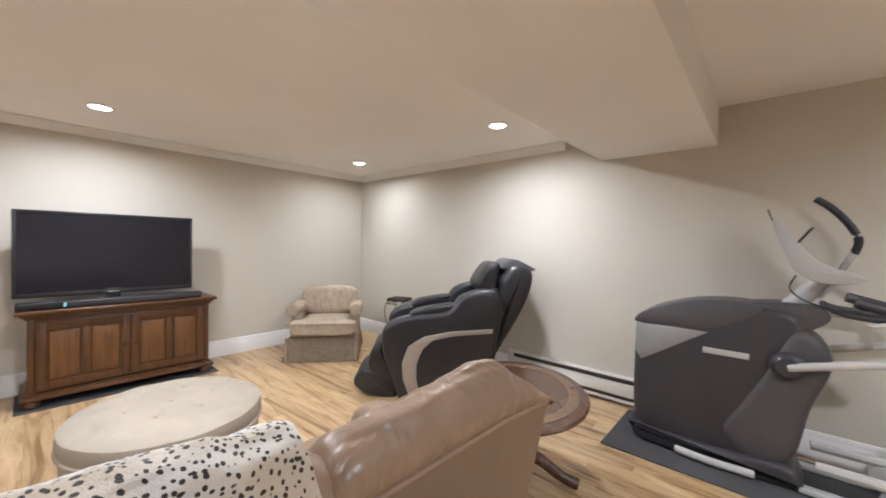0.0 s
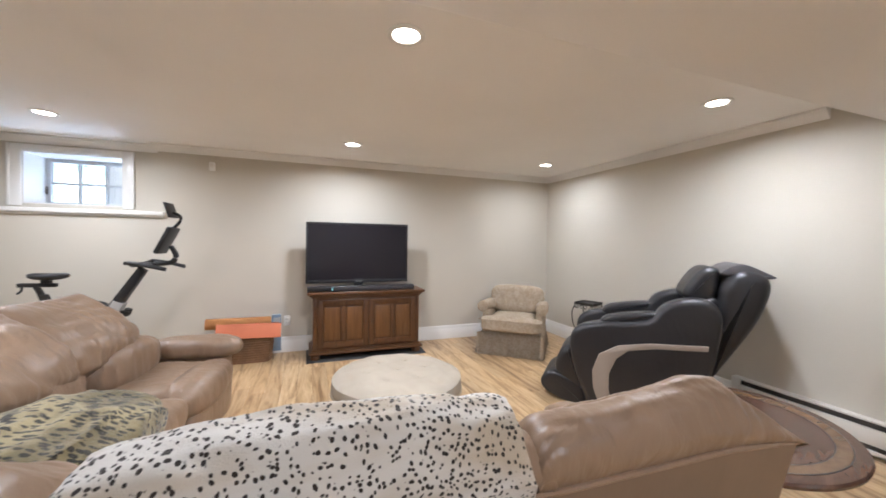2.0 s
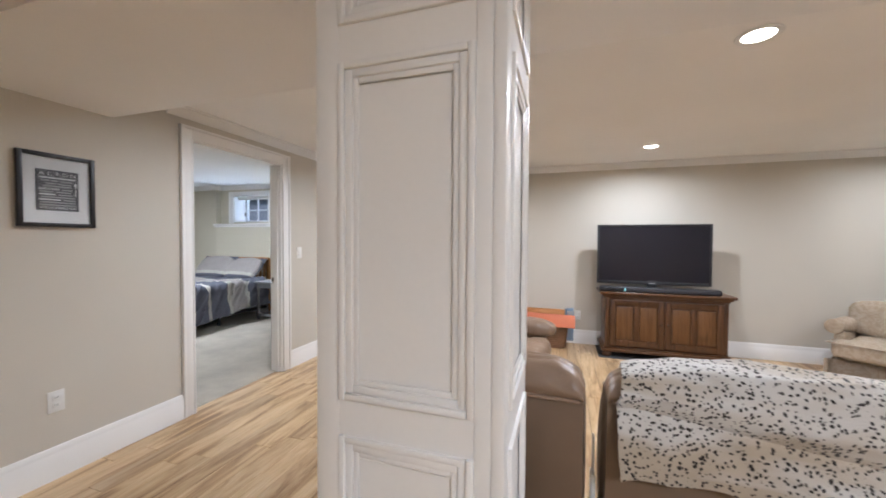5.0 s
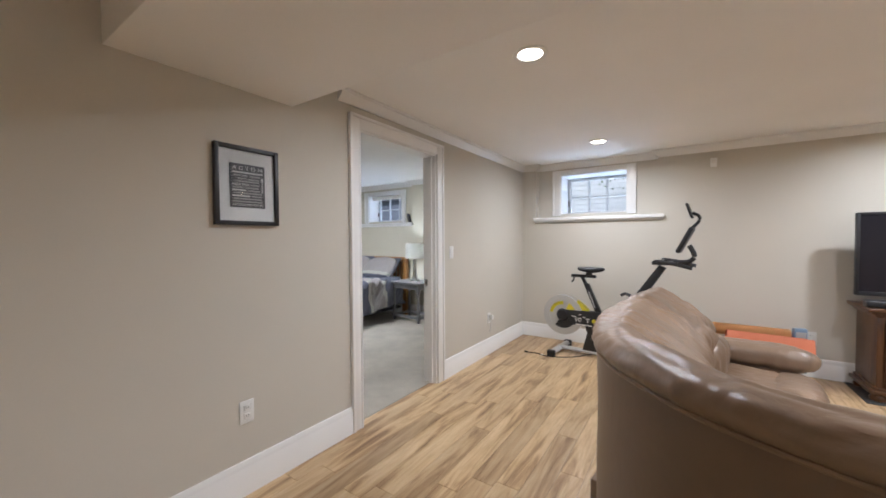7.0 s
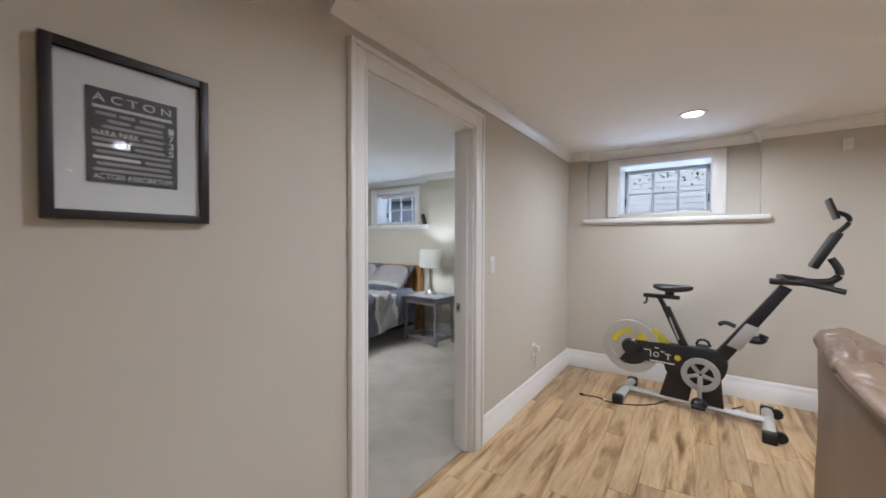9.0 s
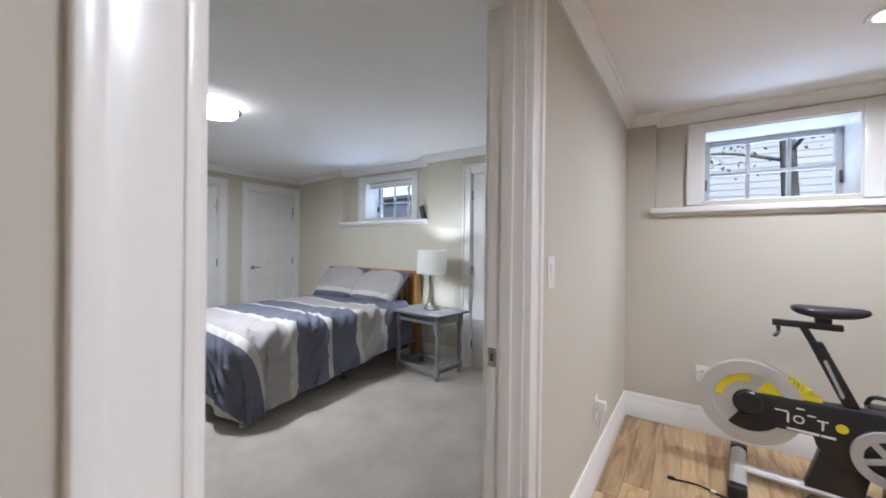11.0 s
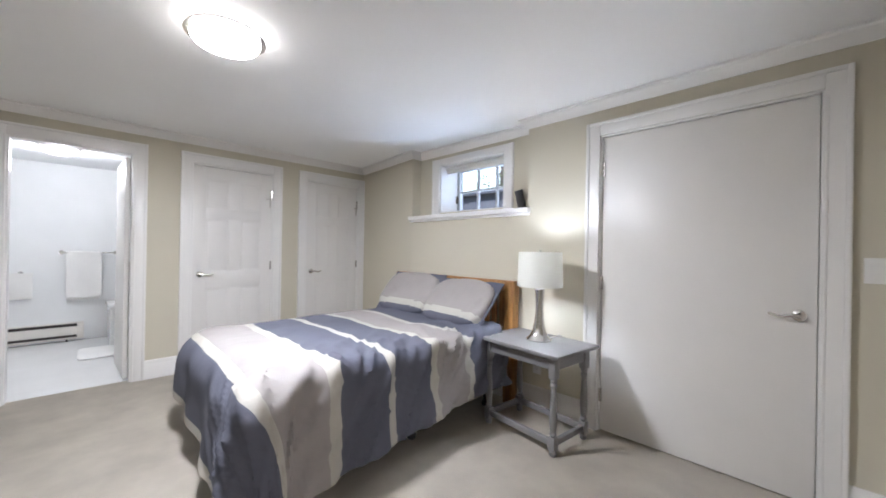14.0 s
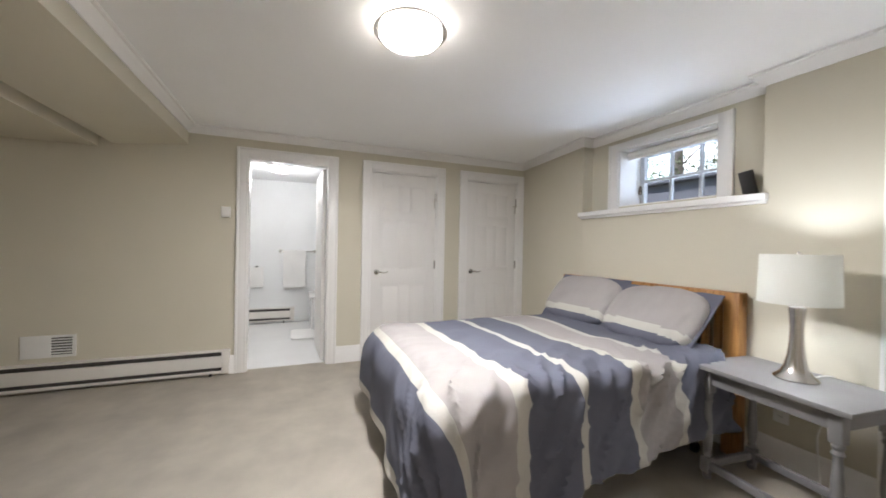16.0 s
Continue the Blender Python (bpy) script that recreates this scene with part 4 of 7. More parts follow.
def armchair():
    c = thing("armchair", "skirted tan damask armchair in the corner of the room", "armchair", 2.63, 4.04, 0, -40)
    c.matrix_world = c.matrix_world @ Matrix.Diagonal((0.89, 0.92, 0.94, 1))
    part("base", cushion(-0.36, 0.36, -0.34, 0.37, 0.05, 0.33, 9, 10), M["damask"], c)
    seat = cushion(-0.395, 0.395, -0.43, 0.24, 0.285, 0.45, 5.5, 24, 0.012, 4, 2)
    for v in seat.verts:
        if v.co.y > -0.22:
            v.co.x *= 0.74
        v.co.z += 0.018 * math.cos(v.co.x * 3.6) * (1 if v.co.z > 0.37 else 0)
    part("seat_cushion", seat, M["damask"], c)
    part("seat_piping", tube([(-0.385, -0.16, 0.435), (-0.392, -0.38, 0.437), (-0.36, -0.422, 0.438), (0.0, -0.434, 0.44), (0.36, -0.422, 0.438), (0.392, -0.38, 0.437), (0.385, -0.16, 0.435)], 0.006, 8), M["damask"], c)
    back = cushion(-0.375, 0.375, -0.10, 0.11, 0.0, 0.54, 4.2, 18, 0.012, 4, 3)
    part("back", moved(back, pose(0, 0.31, 0.24, -10)), M["damask"], c)
    pad = cushion(-0.37, 0.37, -0.13, 0.07, 0.0, 0.385, 3.4, 24, 0.03, 5, 5)
    for v in pad.verts:
        v.co.x *= 1.0 + 0.06 * max(0.0, (v.co.z - 0.25) / 0.18)
    part("back_cushion", moved(pad, pose(0, 0.20, 0.425, -14)), M["damask"], c)
    for s in (-1, 1):
        roll = cushion(-0.085, 0.085, -0.25, 0.36, -0.075, 0.075, 2.4, 18, 0.010, 5, s + 3)
        for v in roll.verts:
            front = max(0.0, (-v.co.y) / 0.25)
            v.co.x = v.co.x * (1 + 0.18 * front) + s * 0.02 * front
            v.co.z += 0.02 * front
        arm = part("arm", joined(cushion(s * 0.35 - 0.05, s * 0.35 + 0.05, -0.22, 0.36, 0.1, 0.53, 7, 10), moved(roll, Matrix.Translation((s * 0.365, 0, 0.55)))), M["damask"], c)
        part("arm_front", moved(lathe([(0.002, 0.012), (0.055, 0.010), (0.072, 0.002), (0.072, -0.01)], 24), pose(s * 0.385, -0.245, 0.568, 90)), M["damask"], arm)
    for k in range(4):
        w = 0.40 if k % 2 == 0 else 0.375
        out = 0.36 if k % 2 == 0 else 0.385
        bm = bmesh.new()
        n = 48
        rows = []
        for z, flare in ((0.008, 0.042), (0.08, 0.03), (0.16, 0.018), (0.27, 0.0)):
            rows.append([bm.verts.new((-w + 2 * w * i / n, -out - flare - 0.007 * math.sin(i * 0.9 + k) * (0.27 - z) * 3 - 0.02 * (abs(i / n - 0.5) * 2) ** 10 * (0.27 - z) * 3, z)) for i in range(n + 1)])
        for a, b in zip(rows, rows[1:]):
            for i in range(n):
                bm.faces.new((a[i], a[i + 1], b[i + 1], b[i]))
        bmesh.ops.solidify(bm, geom=bm.faces[:], thickness=0.008)
        part("skirt", moved(bm, Matrix.Rotation(radians(90 * k), 4, "Z")), M["damask"], c)
    for sx in (-1, 1):
        part("skirt_pleat", moved(prism([(-0.03, 0.008), (0.03, 0.008), (0.018, 0.27), (-0.018, 0.27)], 0.012), pose(sx * 0.405, -0.385, 0, 0, 0, sx * 45)), M["damask"], c)


armchair()


def plant_stand():
    s = thing("plant_stand", "small black wrought-iron plant stand with a square top", "stand", 3.36, 3.60, 0, 20)
    part("tray", joined(bx(-0.11, 0.11, -0.11, 0.11, 0.592, 0.60, 0.002), bx(-0.115, 0.115, -0.115, -0.109, 0.585, 0.612, 0.001), bx(-0.115, 0.115, 0.109, 0.115, 0.585, 0.612, 0.001), bx(-0.115, -0.109, -0.109, 0.109, 0.585, 0.612, 0.001), bx(0.109, 0.115, -0.109, 0.109, 0.585, 0.612, 0.001)), M["iron"], s)
    for k in range(4):
        r = Matrix.Rotation(radians(90 * k), 4, "Z")
        part("leg", moved(tube([(0.10, 0.10, 0.59), (0.13, 0.13, 0.50), (0.12, 0.12, 0.36), (0.07, 0.07, 0.2), (0.09, 0.09, 0.06), (0.12, 0.12, 0.004)], 0.006, 8), r), M["iron"], s)
        for i in range(4):
            x = -0.08 + i * 0.053
            part("drop", moved(tube([(x, -0.113, 0.585), (x + 0.014, -0.113, 0.565), (x, -0.113, 0.54), (x - 0.012, -0.113, 0.555)], 0.004, 6), r), M["iron"], s)
    part("ring", moved(tube([(0.085 * math.cos(a), 0.085 * math.sin(a), 0.2) for a in (i * math.pi / 6 for i in range(13))], 0.005, 6), Matrix()), M["iron"], s)


plant_stand()


def massage_chair():
    ax = Vector((-0.705, 0.71, 0)).normalized()
    turn = math.degrees(math.atan2(-ax.y, -ax.x))
    c = thing("massage_chair", "black leather massage recliner with taupe side trim", "recliner", 2.28, 2.93, 0, turn)
    P = lambda cx, cz: ((cx / 2.16 - 23) / 207, 1.3 - (9 + cz / 2.16) / 207)
    shell = round_outline([P(*q) for q in ((158, 310), (185, 268), (260, 243), (390, 226), (440, 172), (505, 148), (562, 152), (592, 195), (588, 280), (560, 430), (520, 560), (260, 560), (200, 490), (165, 390))], 4)
    for s in (-1, 1):
        part("side_shell", moved(prism(shell, 0.15, 0.045, 4), Matrix.Translation((0, s * 0.30, 0))), M["leather_black"], c)
        strip = [P(*q) for q in ((268, 552), (236, 470), (232, 410), (252, 352), (310, 316), (400, 298), (556, 287), (556, 303), (420, 313), (340, 330), (304, 362), (284, 415), (284, 470), (302, 545))]
        part("side_trim", moved(prism(strip, 0.02, 0.003), Matrix.Translation((0, s * 0.376, 0))), M["taupe"], c, "curved taupe trim strip")
        arm = round_outline([P(*q) for q in ((262, 232), (290, 205), (400, 185), (430, 190), (400, 226), (300, 246))], 4)
        part("arm_pad", moved(prism(arm, 0.13, 0.025, 3), Matrix.Translation((-0.02, s * 0.28, -0.04))), M["leather_black"], c)
    back = round_outline([P(*q) for q in ((590, 170), (598, 110), (640, 62), (700, 66), (722, 110), (694, 210), (628, 330), (566, 430), (536, 440), (560, 320))], 5)
    part("backrest", prism(back, 0.52, 0.07, 4), M["leather_black"], c)
    head = round_outline([P(*q) for q in ((500, 140), (530, 80), (562, 52), (596, 58), (596, 110), (580, 165), (530, 170))], 5)
    part("headrest", prism(head, 0.40, 0.05, 4), M["leather_black"], c)
    pad = round_outline([P(*q) for q in ((598, 72), (622, 46), (660, 38), (712, 62), (735, 76), (706, 82), (660, 80))], 4)
    part("head_cover", prism(pad, 0.42, 0.012, 2), M["shell_mid"], c, "loose grey leather flap over the top")
    inner = round_outline([P(*q) for q in ((200, 320), (300, 300), (430, 300), (560, 150), (600, 200), (560, 420), (300, 460), (200, 420))], 4)
    part("seat", prism(inner, 0.46, 0.05, 3), M["leather_black"], c)
    calf = round_outline([P(*q) for q in ((100, 430), (118, 380), (150, 358), (185, 400), (215, 500), (190, 520), (110, 465))], 4)
    part("calf_rest", prism(calf, 0.46, 0.05, 4), M["leather_black"], c)
    foot = round_outline([P(*q) for q in ((48, 505), (66, 470), (104, 456), (190, 488), (212, 540), (200, 572), (120, 560), (66, 535))], 4)
    part("foot_rest", prism(foot, 0.46, 0.04, 4), M["leather_black"], c)
    part("base_frame", joined(bx(0.42, 1.12, -0.28, -0.22, 0.0, 0.06, 0.01), bx(0.42, 1.12, 0.22, 0.28, 0.0, 0.06, 0.01), bx(0.48, 0.54, -0.22, 0.22, 0.01, 0.05, 0.005), bx(1.0, 1.06, -0.22, 0.22, 0.01, 0.05, 0.005)), M["shell"], c)
    for s in (-1, 1):
        part("castor", moved(lathe([(0.012, -0.02), (0.03, -0.018), (0.032, 0), (0.03, 0.018), (0.012, 0.02)], 18), pose(0.40, s * 0.25, 0.033, 90)), M["shell"], c)


massage_chair()


def oval_table():
    t = thing("side_table", "round dark mahogany side table with an inlaid band", "table", 2.12, 1.27, 0, 25)
    sc = Matrix.Diagonal((1.10, 0.92, 1, 1))
    part("tabletop", moved(lathe([(0.02, 0.462), (0.40, 0.462), (0.425, 0.466), (0.440, 0.476), (0.444, 0.488), (0.436, 0.497), (0.42, 0.5), (0.02, 0.5)], 64), sc), M["mahogany"], t)
    for r0, r1, mt in ((0.335, 0.385, "inlay"), (0.385, 0.39, "frame_black"), (0.33, 0.335, "frame_black")):
        part("inlay_band", moved(ring_disc(r0, r1, 0.4995, 0.5012), sc), M[mt], t, "lighter inlaid wood band" if mt == "inlay" else "thin black inlay line")
    part("pedestal", lathe([(0.09, 0.10), (0.10, 0.13), (0.05, 0.17), (0.035, 0.22), (0.06, 0.28), (0.07, 0.33), (0.04, 0.38), (0.05, 0.43), (0.12, 0.462)], 28), M["mahogany"], t)
    for k in range(3):
        part("foot", moved(tube([(0.03, 0, 0.15), (0.15, 0, 0.13), (0.27, 0, 0.06), (0.36, 0, 0.03)], [0.035, 0.032, 0.028, 0.03], 12), pose(0, 0, 0, 0, 0, 120 * k + 30)), M["mahogany"], t)


def ring_disc(r0, r1, z0, z1, n=64):
    bm, rings = bmesh.new(), []
    for r, z in ((r0, z0), (r1, z0), (r1, z1), (r0, z1)):
        rings.append([bm.verts.new((r * math.cos(2 * math.pi * i / n), r * math.sin(2 * math.pi * i / n), z)) for i in range(n)])
    for j in range(4):
        a, b = rings[j], rings[(j + 1) % 4]
        for i in range(n):
            bm.faces.new((a[i], a[(i + 1) % n], b[(i + 1) % n], b[i]))
    return bm


oval_table()


def ottoman():
    o = thing("ottoman", "round oatmeal linen ottoman with button tufting", "ottoman", 0.83, 2.56, 0)
    part("body", lathe([(0.36, 0.15), (0.40, 0.16), (0.412, 0.20), (0.415, 0.30), (0.40, 0.318), (0.2, 0.32)], 64), M["linen"], o)
    bm = bmesh.new()
    buttons = [(0, 0)] + [(0.19 * math.cos(a), 0.19 * math.sin(a)) for a in (k * math.pi / 3 for k in range(6))] + [(0.33 * math.cos(a), 0.33 * math.sin(a)) for a in (k * math.pi / 5 + 0.3 for k in range(10))]
    n, rings = 72, []
    for j in range(30):
        u = j / 29
        r = 0.422 * math.sin(min(u * 1.25, 1) * math.pi / 2) if u < 0.8 else 0.422
        rings.append([])
        for i in range(n):
            a = 2 * math.pi * i / n
            x, y = r * math.cos(a), r * math.sin(a)
            edge = (r / 0.422) ** 6
            z = 0.455 - 0.05 * edge if u < 0.8 else 0.405 - 0.085 * (u - 0.8) / 0.2
            if u < 0.8:
                for p, q in buttons:
                    z -= 0.017 * math.exp(-((x - p) ** 2 + (y - q) ** 2) / 0.0010) + 0.006 * math.exp(-((x - p) ** 2 + (y - q) ** 2) / 0.006)
                z += 0.004 * noise.noise(Vector((x * 9, y * 9, 2)))
            rr = 1.0 + (0.012 * math.sin((u - 0.8) / 0.2 * math.pi) if u >= 0.8 else 0)
            rings[-1].append(bm.verts.new((x * rr, y * rr, z)))
    for a, b in zip(rings, rings[1:]):
        for i in range(n):
            bm.faces.new((a[i], a[(i + 1) % n], b[(i + 1) % n], b[i]))
    bm.faces.new(rings[-1])
    bmesh.ops.remove_doubles(bm, verts=bm.verts[:], dist=0.0005)
    part("cushion", bm, M["linen"], o)
    part("piping", tube([(0.424 * math.cos(a), 0.424 * math.sin(a), 0.322) for a in (2 * math.pi * i / 48 for i in range(49))], 0.009, 8, False), M["linen"], o)
    for p, q in buttons[:7]:
        part("button", moved(lathe([(0.001, 0.006), (0.008, 0.004), (0.009, 0), (0.002, -0.003)], 12), Matrix.Translation((p, q, 0.438))), M["linen"], o)
    for k in range(4):
        a = math.pi / 4 + k * math.pi / 2
        part("leg", moved(lathe([(0.018, 0), (0.026, 0.01), (0.02, 0.03), (0.032, 0.06), (0.036, 0.09), (0.024, 0.115), (0.034, 0.15)], 16), Matrix.Translation((0.31 * math.cos(a), 0.31 * math.sin(a), 0))), M["frame_black"], o, "short dark turned leg")


ottoman()


def basket():
    b = thing("wicker_basket", "brown wicker basket against the wall", "basket", -0.30, 4.54, 0)
    bits = []
    w0, d0, h = 0.21, 0.15, 0.27
    for r in range(11):
        k = r / 10
        w, d, z = w0 * (0.88 + 0.12 * k), d0 * (0.88 + 0.12 * k), 0.012 + k * (h - 0.02)
        loop = []
        for i in range(48):
            a = 2 * math.pi * i / 48
            cx, cy = math.cos(a), math.sin(a)
            s = max(abs(cx), abs(cy)) ** 0.75
            wob = 0.004 * (1 if (i + r) % 2 else -1)
            loop.append(((w + wob) * cx / s, (d + wob) * cy / s, z))
        bits.append(tube(loop + loop[:1], 0.014, 6, False))
    part("weave", joined(*bits), M["wicker"], b)
    part("rim", tube([(w0 * 1.03 * math.cos(a) / max(abs(math.cos(a)), abs(math.sin(a))) ** 0.75, d0 * 1.03 * math.sin(a) / max(abs(math.cos(a)), abs(math.sin(a))) ** 0.75, h) for a in (2 * math.pi * i / 48 for i in range(49))], 0.016, 8, False), M["wicker"], b)
    part("bottom", bx(-0.17, 0.17, -0.12, 0.12, 0.004, 0.016), M["wicker"], b)


basket()


def rolled_mat(name, a, b, r, material, label):
    """A loosely rolled foam mat from a to b with a spiral end."""
    d = Vector(b) - Vector(a)
    n = d.length
    pts = [((r - 0.012 * t / 6.28) * math.cos(t), (r - 0.012 * t / 6.28) * math.sin(t)) for t in (i * 0.3 for i in range(int(12.6 * r / 0.06 / 0.3)))]
    bm = bmesh.new()
    f0 = [bm.verts.new((p, q, 0)) for p, q in pts]
    f1 = [bm.verts.new((p, q, n)) for p, q in pts]
    for i in range(len(pts) - 1):
        bm.faces.new((f0[i], f0[i + 1], f1[i + 1], f1[i]))
    bmesh.ops.solidify(bm, geom=bm.faces[:], thickness=0.009)
    turn = d.to_track_quat("Z", "Y").to_matrix().to_4x4()
    return solid(name, bm, material, label, "mat", Matrix.Translation(a) @ turn)


rolled_mat("exercise_mat", (-0.74, 4.60, 0.385), (-0.12, 4.64, 0.375), 0.062, M["orange_foam"], "orange rolled foam mat lying across the basket")
rolled_mat("exercise_mat", (-0.60, 4.45, 0.352), (-0.03, 4.50, 0.335), 0.06, M["coral_foam"], "coral rolled foam mat lying across the basket")
flap = solid("foam_sheet", bx(-0.30, 0.30, -0.006, 0.006, -0.075, 0.075, 0.003), M["coral_foam"], "loose end of a coral foam mat", "mat", pose(-0.30, 4.37, 0.345, -24, 2, 2))
pack = thing("packaged_item", "small blue and silver package standing in the basket", "package", -0.06, 4.60, 0.26, 8)
part("box", bx(-0.045, 0.045, -0.03, 0.03, -0.2, 0.20, 0.004), M["blue_card"], pack)
part("label", bx(-0.035, 0.035, -0.032, -0.0298, 0.09, 0.17), M["silver"], pack, "silver label")


# ---- sectional sofa ----
SOFA_BACK = [(-1.14, 3.2), (-1.225, 2.45), (-1.243, 1.95), (-1.20, 1.55), (-1.12, 1.30), (-1.0, 1.13), (-0.85, 0.99), (-0.60, 0.87), (-0.35, 0.805), (-0.10, 0.78)]
LOVE_BACK = [(-0.048, 0.745), (0.5, 0.745), (1.0, 0.748), (1.475, 0.752)]


class Run:
    """A level line in plan, walked by its length: a point, and the way inwards (to its left)."""
    def __init__(self, pts):
        self.line = smooth_path([(a, b, 0) for a, b in pts], 10)
        self.at = [0.0]
        for p, q in zip(self.line, self.line[1:]):
            self.at.append(self.at[-1] + (q - p).length)
        self.length = self.at[-1]

    def place(self, u, inward, z):
        k = max(0, min(len(self.line) - 2, int(np.searchsorted(self.at, u)) - 1))
        t = (u - self.at[k]) / (self.at[k + 1] - self.at[k])
        a = (self.line[min(k + 1, len(self.line) - 1)] - self.line[max(k, 0)]).normalized()
        j = min(k + 1, len(self.line) - 2)
        b = (self.line[j + 1] - self.line[j]).normalized()
        d = a.lerp(b, min(1, max(0, t))).normalized()
        base = self.line[k].lerp(self.line[k + 1], t)
        return Vector((base.x - d.y * inward, base.y + d.x * inward, z))


WEST_RUN, LOVE_RUN = Run(SOFA_BACK), Run(LOVE_BACK)


def back_section(w, seam, top, deep):
    """The stuffed top of a back, from the seam (w = 0) over the crest to the seat (w = 1): inward, height."""
    h = top - seam
    pts = [(0.0, seam), (-0.020, seam + 0.35 * h), (0.0, seam + 0.8 * h), (0.12 * deep, top - 0.004), (0.25 * deep, top - 0.006), (0.48 * deep, top - 0.06), (0.75 * deep, top - 0.13), (0.97 * deep, top - 0.23), (deep, top - 0.34), (0.8 * deep, top - 0.44)]
    line = SECTION_CACHE.get((seam, top, deep))
    if line is None:
        line = smooth_path([(a, 0, b) for a, b in pts], 8)
        SECTION_CACHE[(seam, top, deep)] = line
    f = w * (len(line) - 1)
    k = min(int(f), len(line) - 2)
    p = line[k].lerp(line[k + 1], f - k)
    return p.x, p.z


SECTION_CACHE = {}


def folds(u, w, seed, amount):
    """Creases of stuffed leather: gathers that run up from the seam, slack rolls and long soft waves."""
    gather = max(0.0, 1 - abs(noise.noise(Vector((u * 9.0 + 1.5 * noise.noise(Vector((u * 3, w * 4, seed))), w * 2.2, seed * 3.1)))) * 3.2)
    fine = max(0.0, 1 - abs(noise.noise(Vector((u * 20.0 + w * 6, w * 5.0, seed * 5.7)))) * 3.5)
    slack = max(0.0, 1 - abs(noise.noise(Vector((u * 3.2 + w * 4, w * 9.0, seed * 1.9)))) * 3.0)
    soft = noise.noise(Vector((u * 3.0, w * 3.0, seed * 7.7)))
    low = math.exp(-w * 7) + 0.35 + 0.8 * max(0.0, w - 0.55)
    return amount * (-0.55 * gather * low - 0.22 * fine * low - 0.5 * slack * (0.3 + w) + 0.8 * soft)


def stuffed_back(run, u0, u1, seam, top, deep, seed, amount=0.016, nu=96, nw=56, rounding=0.10, dips=()):
    """One overstuffed back cushion along a run; seam and top are functions of the way along."""
    bm, rows = bmesh.new(), []
    for i in range(nu + 1):
        k = i / nu
        u = u0 + (u1 - u0) * k
        e = min(u - u0, u1 - u) / rounding
        e = math.sqrt(max(0.0, 1 - (1 - min(1.0, e)) ** 2))
        s, t = round(seam(u), 3), seam(u) + (top(u) - seam(u)) * (0.45 + 0.55 * e)
        for c, wide, depth in dips:
            t -= depth * math.exp(-((u - c) / wide) ** 2)
        t = round(t, 3)
        row = []
        for j in range(nw + 1):
            w = j / nw
            v, z = back_section(w, s, t, round(deep * (0.75 + 0.25 * e), 3))
            push = folds(u, w, seed, amount) * min(1.0, w * 4)
            for c, wide, depth in dips:
                push -= 0.6 * depth * math.exp(-((u - c) / (wide * 0.7)) ** 2) * min(1.0, w * 4)
            ang = w * 3.6 - 0.4
            row.append(bm.verts.new(run.place(u, v - math.cos(ang) * push, z + math.sin(max(0.0, min(ang, 3.1))) * push)))
        rows.append(row)
    for a, b in zip(rows, rows[1:]):
        for j in range(nw):
            bm.faces.new((a[j], a[j + 1], b[j + 1], b[j]))
        bm.faces.new((a[nw], a[0], b[0], b[nw]))
    for row in (rows[0], rows[-1]):
        mid = bm.verts.new(sum((v.co for v in row), Vector()) / len(row))
        for j in range(nw):
            bm.faces.new((row[j], row[j + 1], mid))
        bm.faces.new((row[nw], row[0], mid))
    bmesh.ops.recalc_face_normals(bm, faces=bm.faces[:])
    return bm


def back_shell(run, u0, u1, seam, thick=0.12, foot_in=0.0, narrow=0.0, n=48):
    """The plain outer back below the seam, taut leather over a frame."""
    bm, rings = bmesh.new(), []
    for i in range(n + 1):
        k = i / n
        ring = []
        for inner in (0, 1):
            for j in (range(9) if not inner else range(8, -1, -1)):
                z = 0.035 + (seam(u0 + (u1 - u0) * k) - 0.035) * j / 8
                fall = 1 - j / 8
                u = u0 + (u1 - narrow * fall - u0) * k
                soft = 0.008 * noise.noise(Vector((u * 2.5, z * 2.5, 3))) - 0.006 * math.sin(math.pi * j / 8)
                ring.append(bm.verts.new(run.place(u, thick * inner + foot_in * fall - (0 if inner else soft), z)))
        rings.append(ring)
    m = len(rings[0])
    for a, b in zip(rings, rings[1:]):
        for j in range(m):
            bm.faces.new((a[j], a[(j + 1) % m], b[(j + 1) % m], b[j]))
    bm.faces.new(rings[0][::-1])
    bm.faces.new(rings[-1])
    bmesh.ops.recalc_face_normals(bm, faces=bm.faces[:])
    return bm


def welt(run, u0, u1, seam, r=0.007, n=60, dy=-0.004):
    return tube([run.place(u0 + (u1 - u0) * i / n, dy, seam(u0 + (u1 - u0) * i / n) + 0.002) for i in range(n + 1)], r, 8, False)


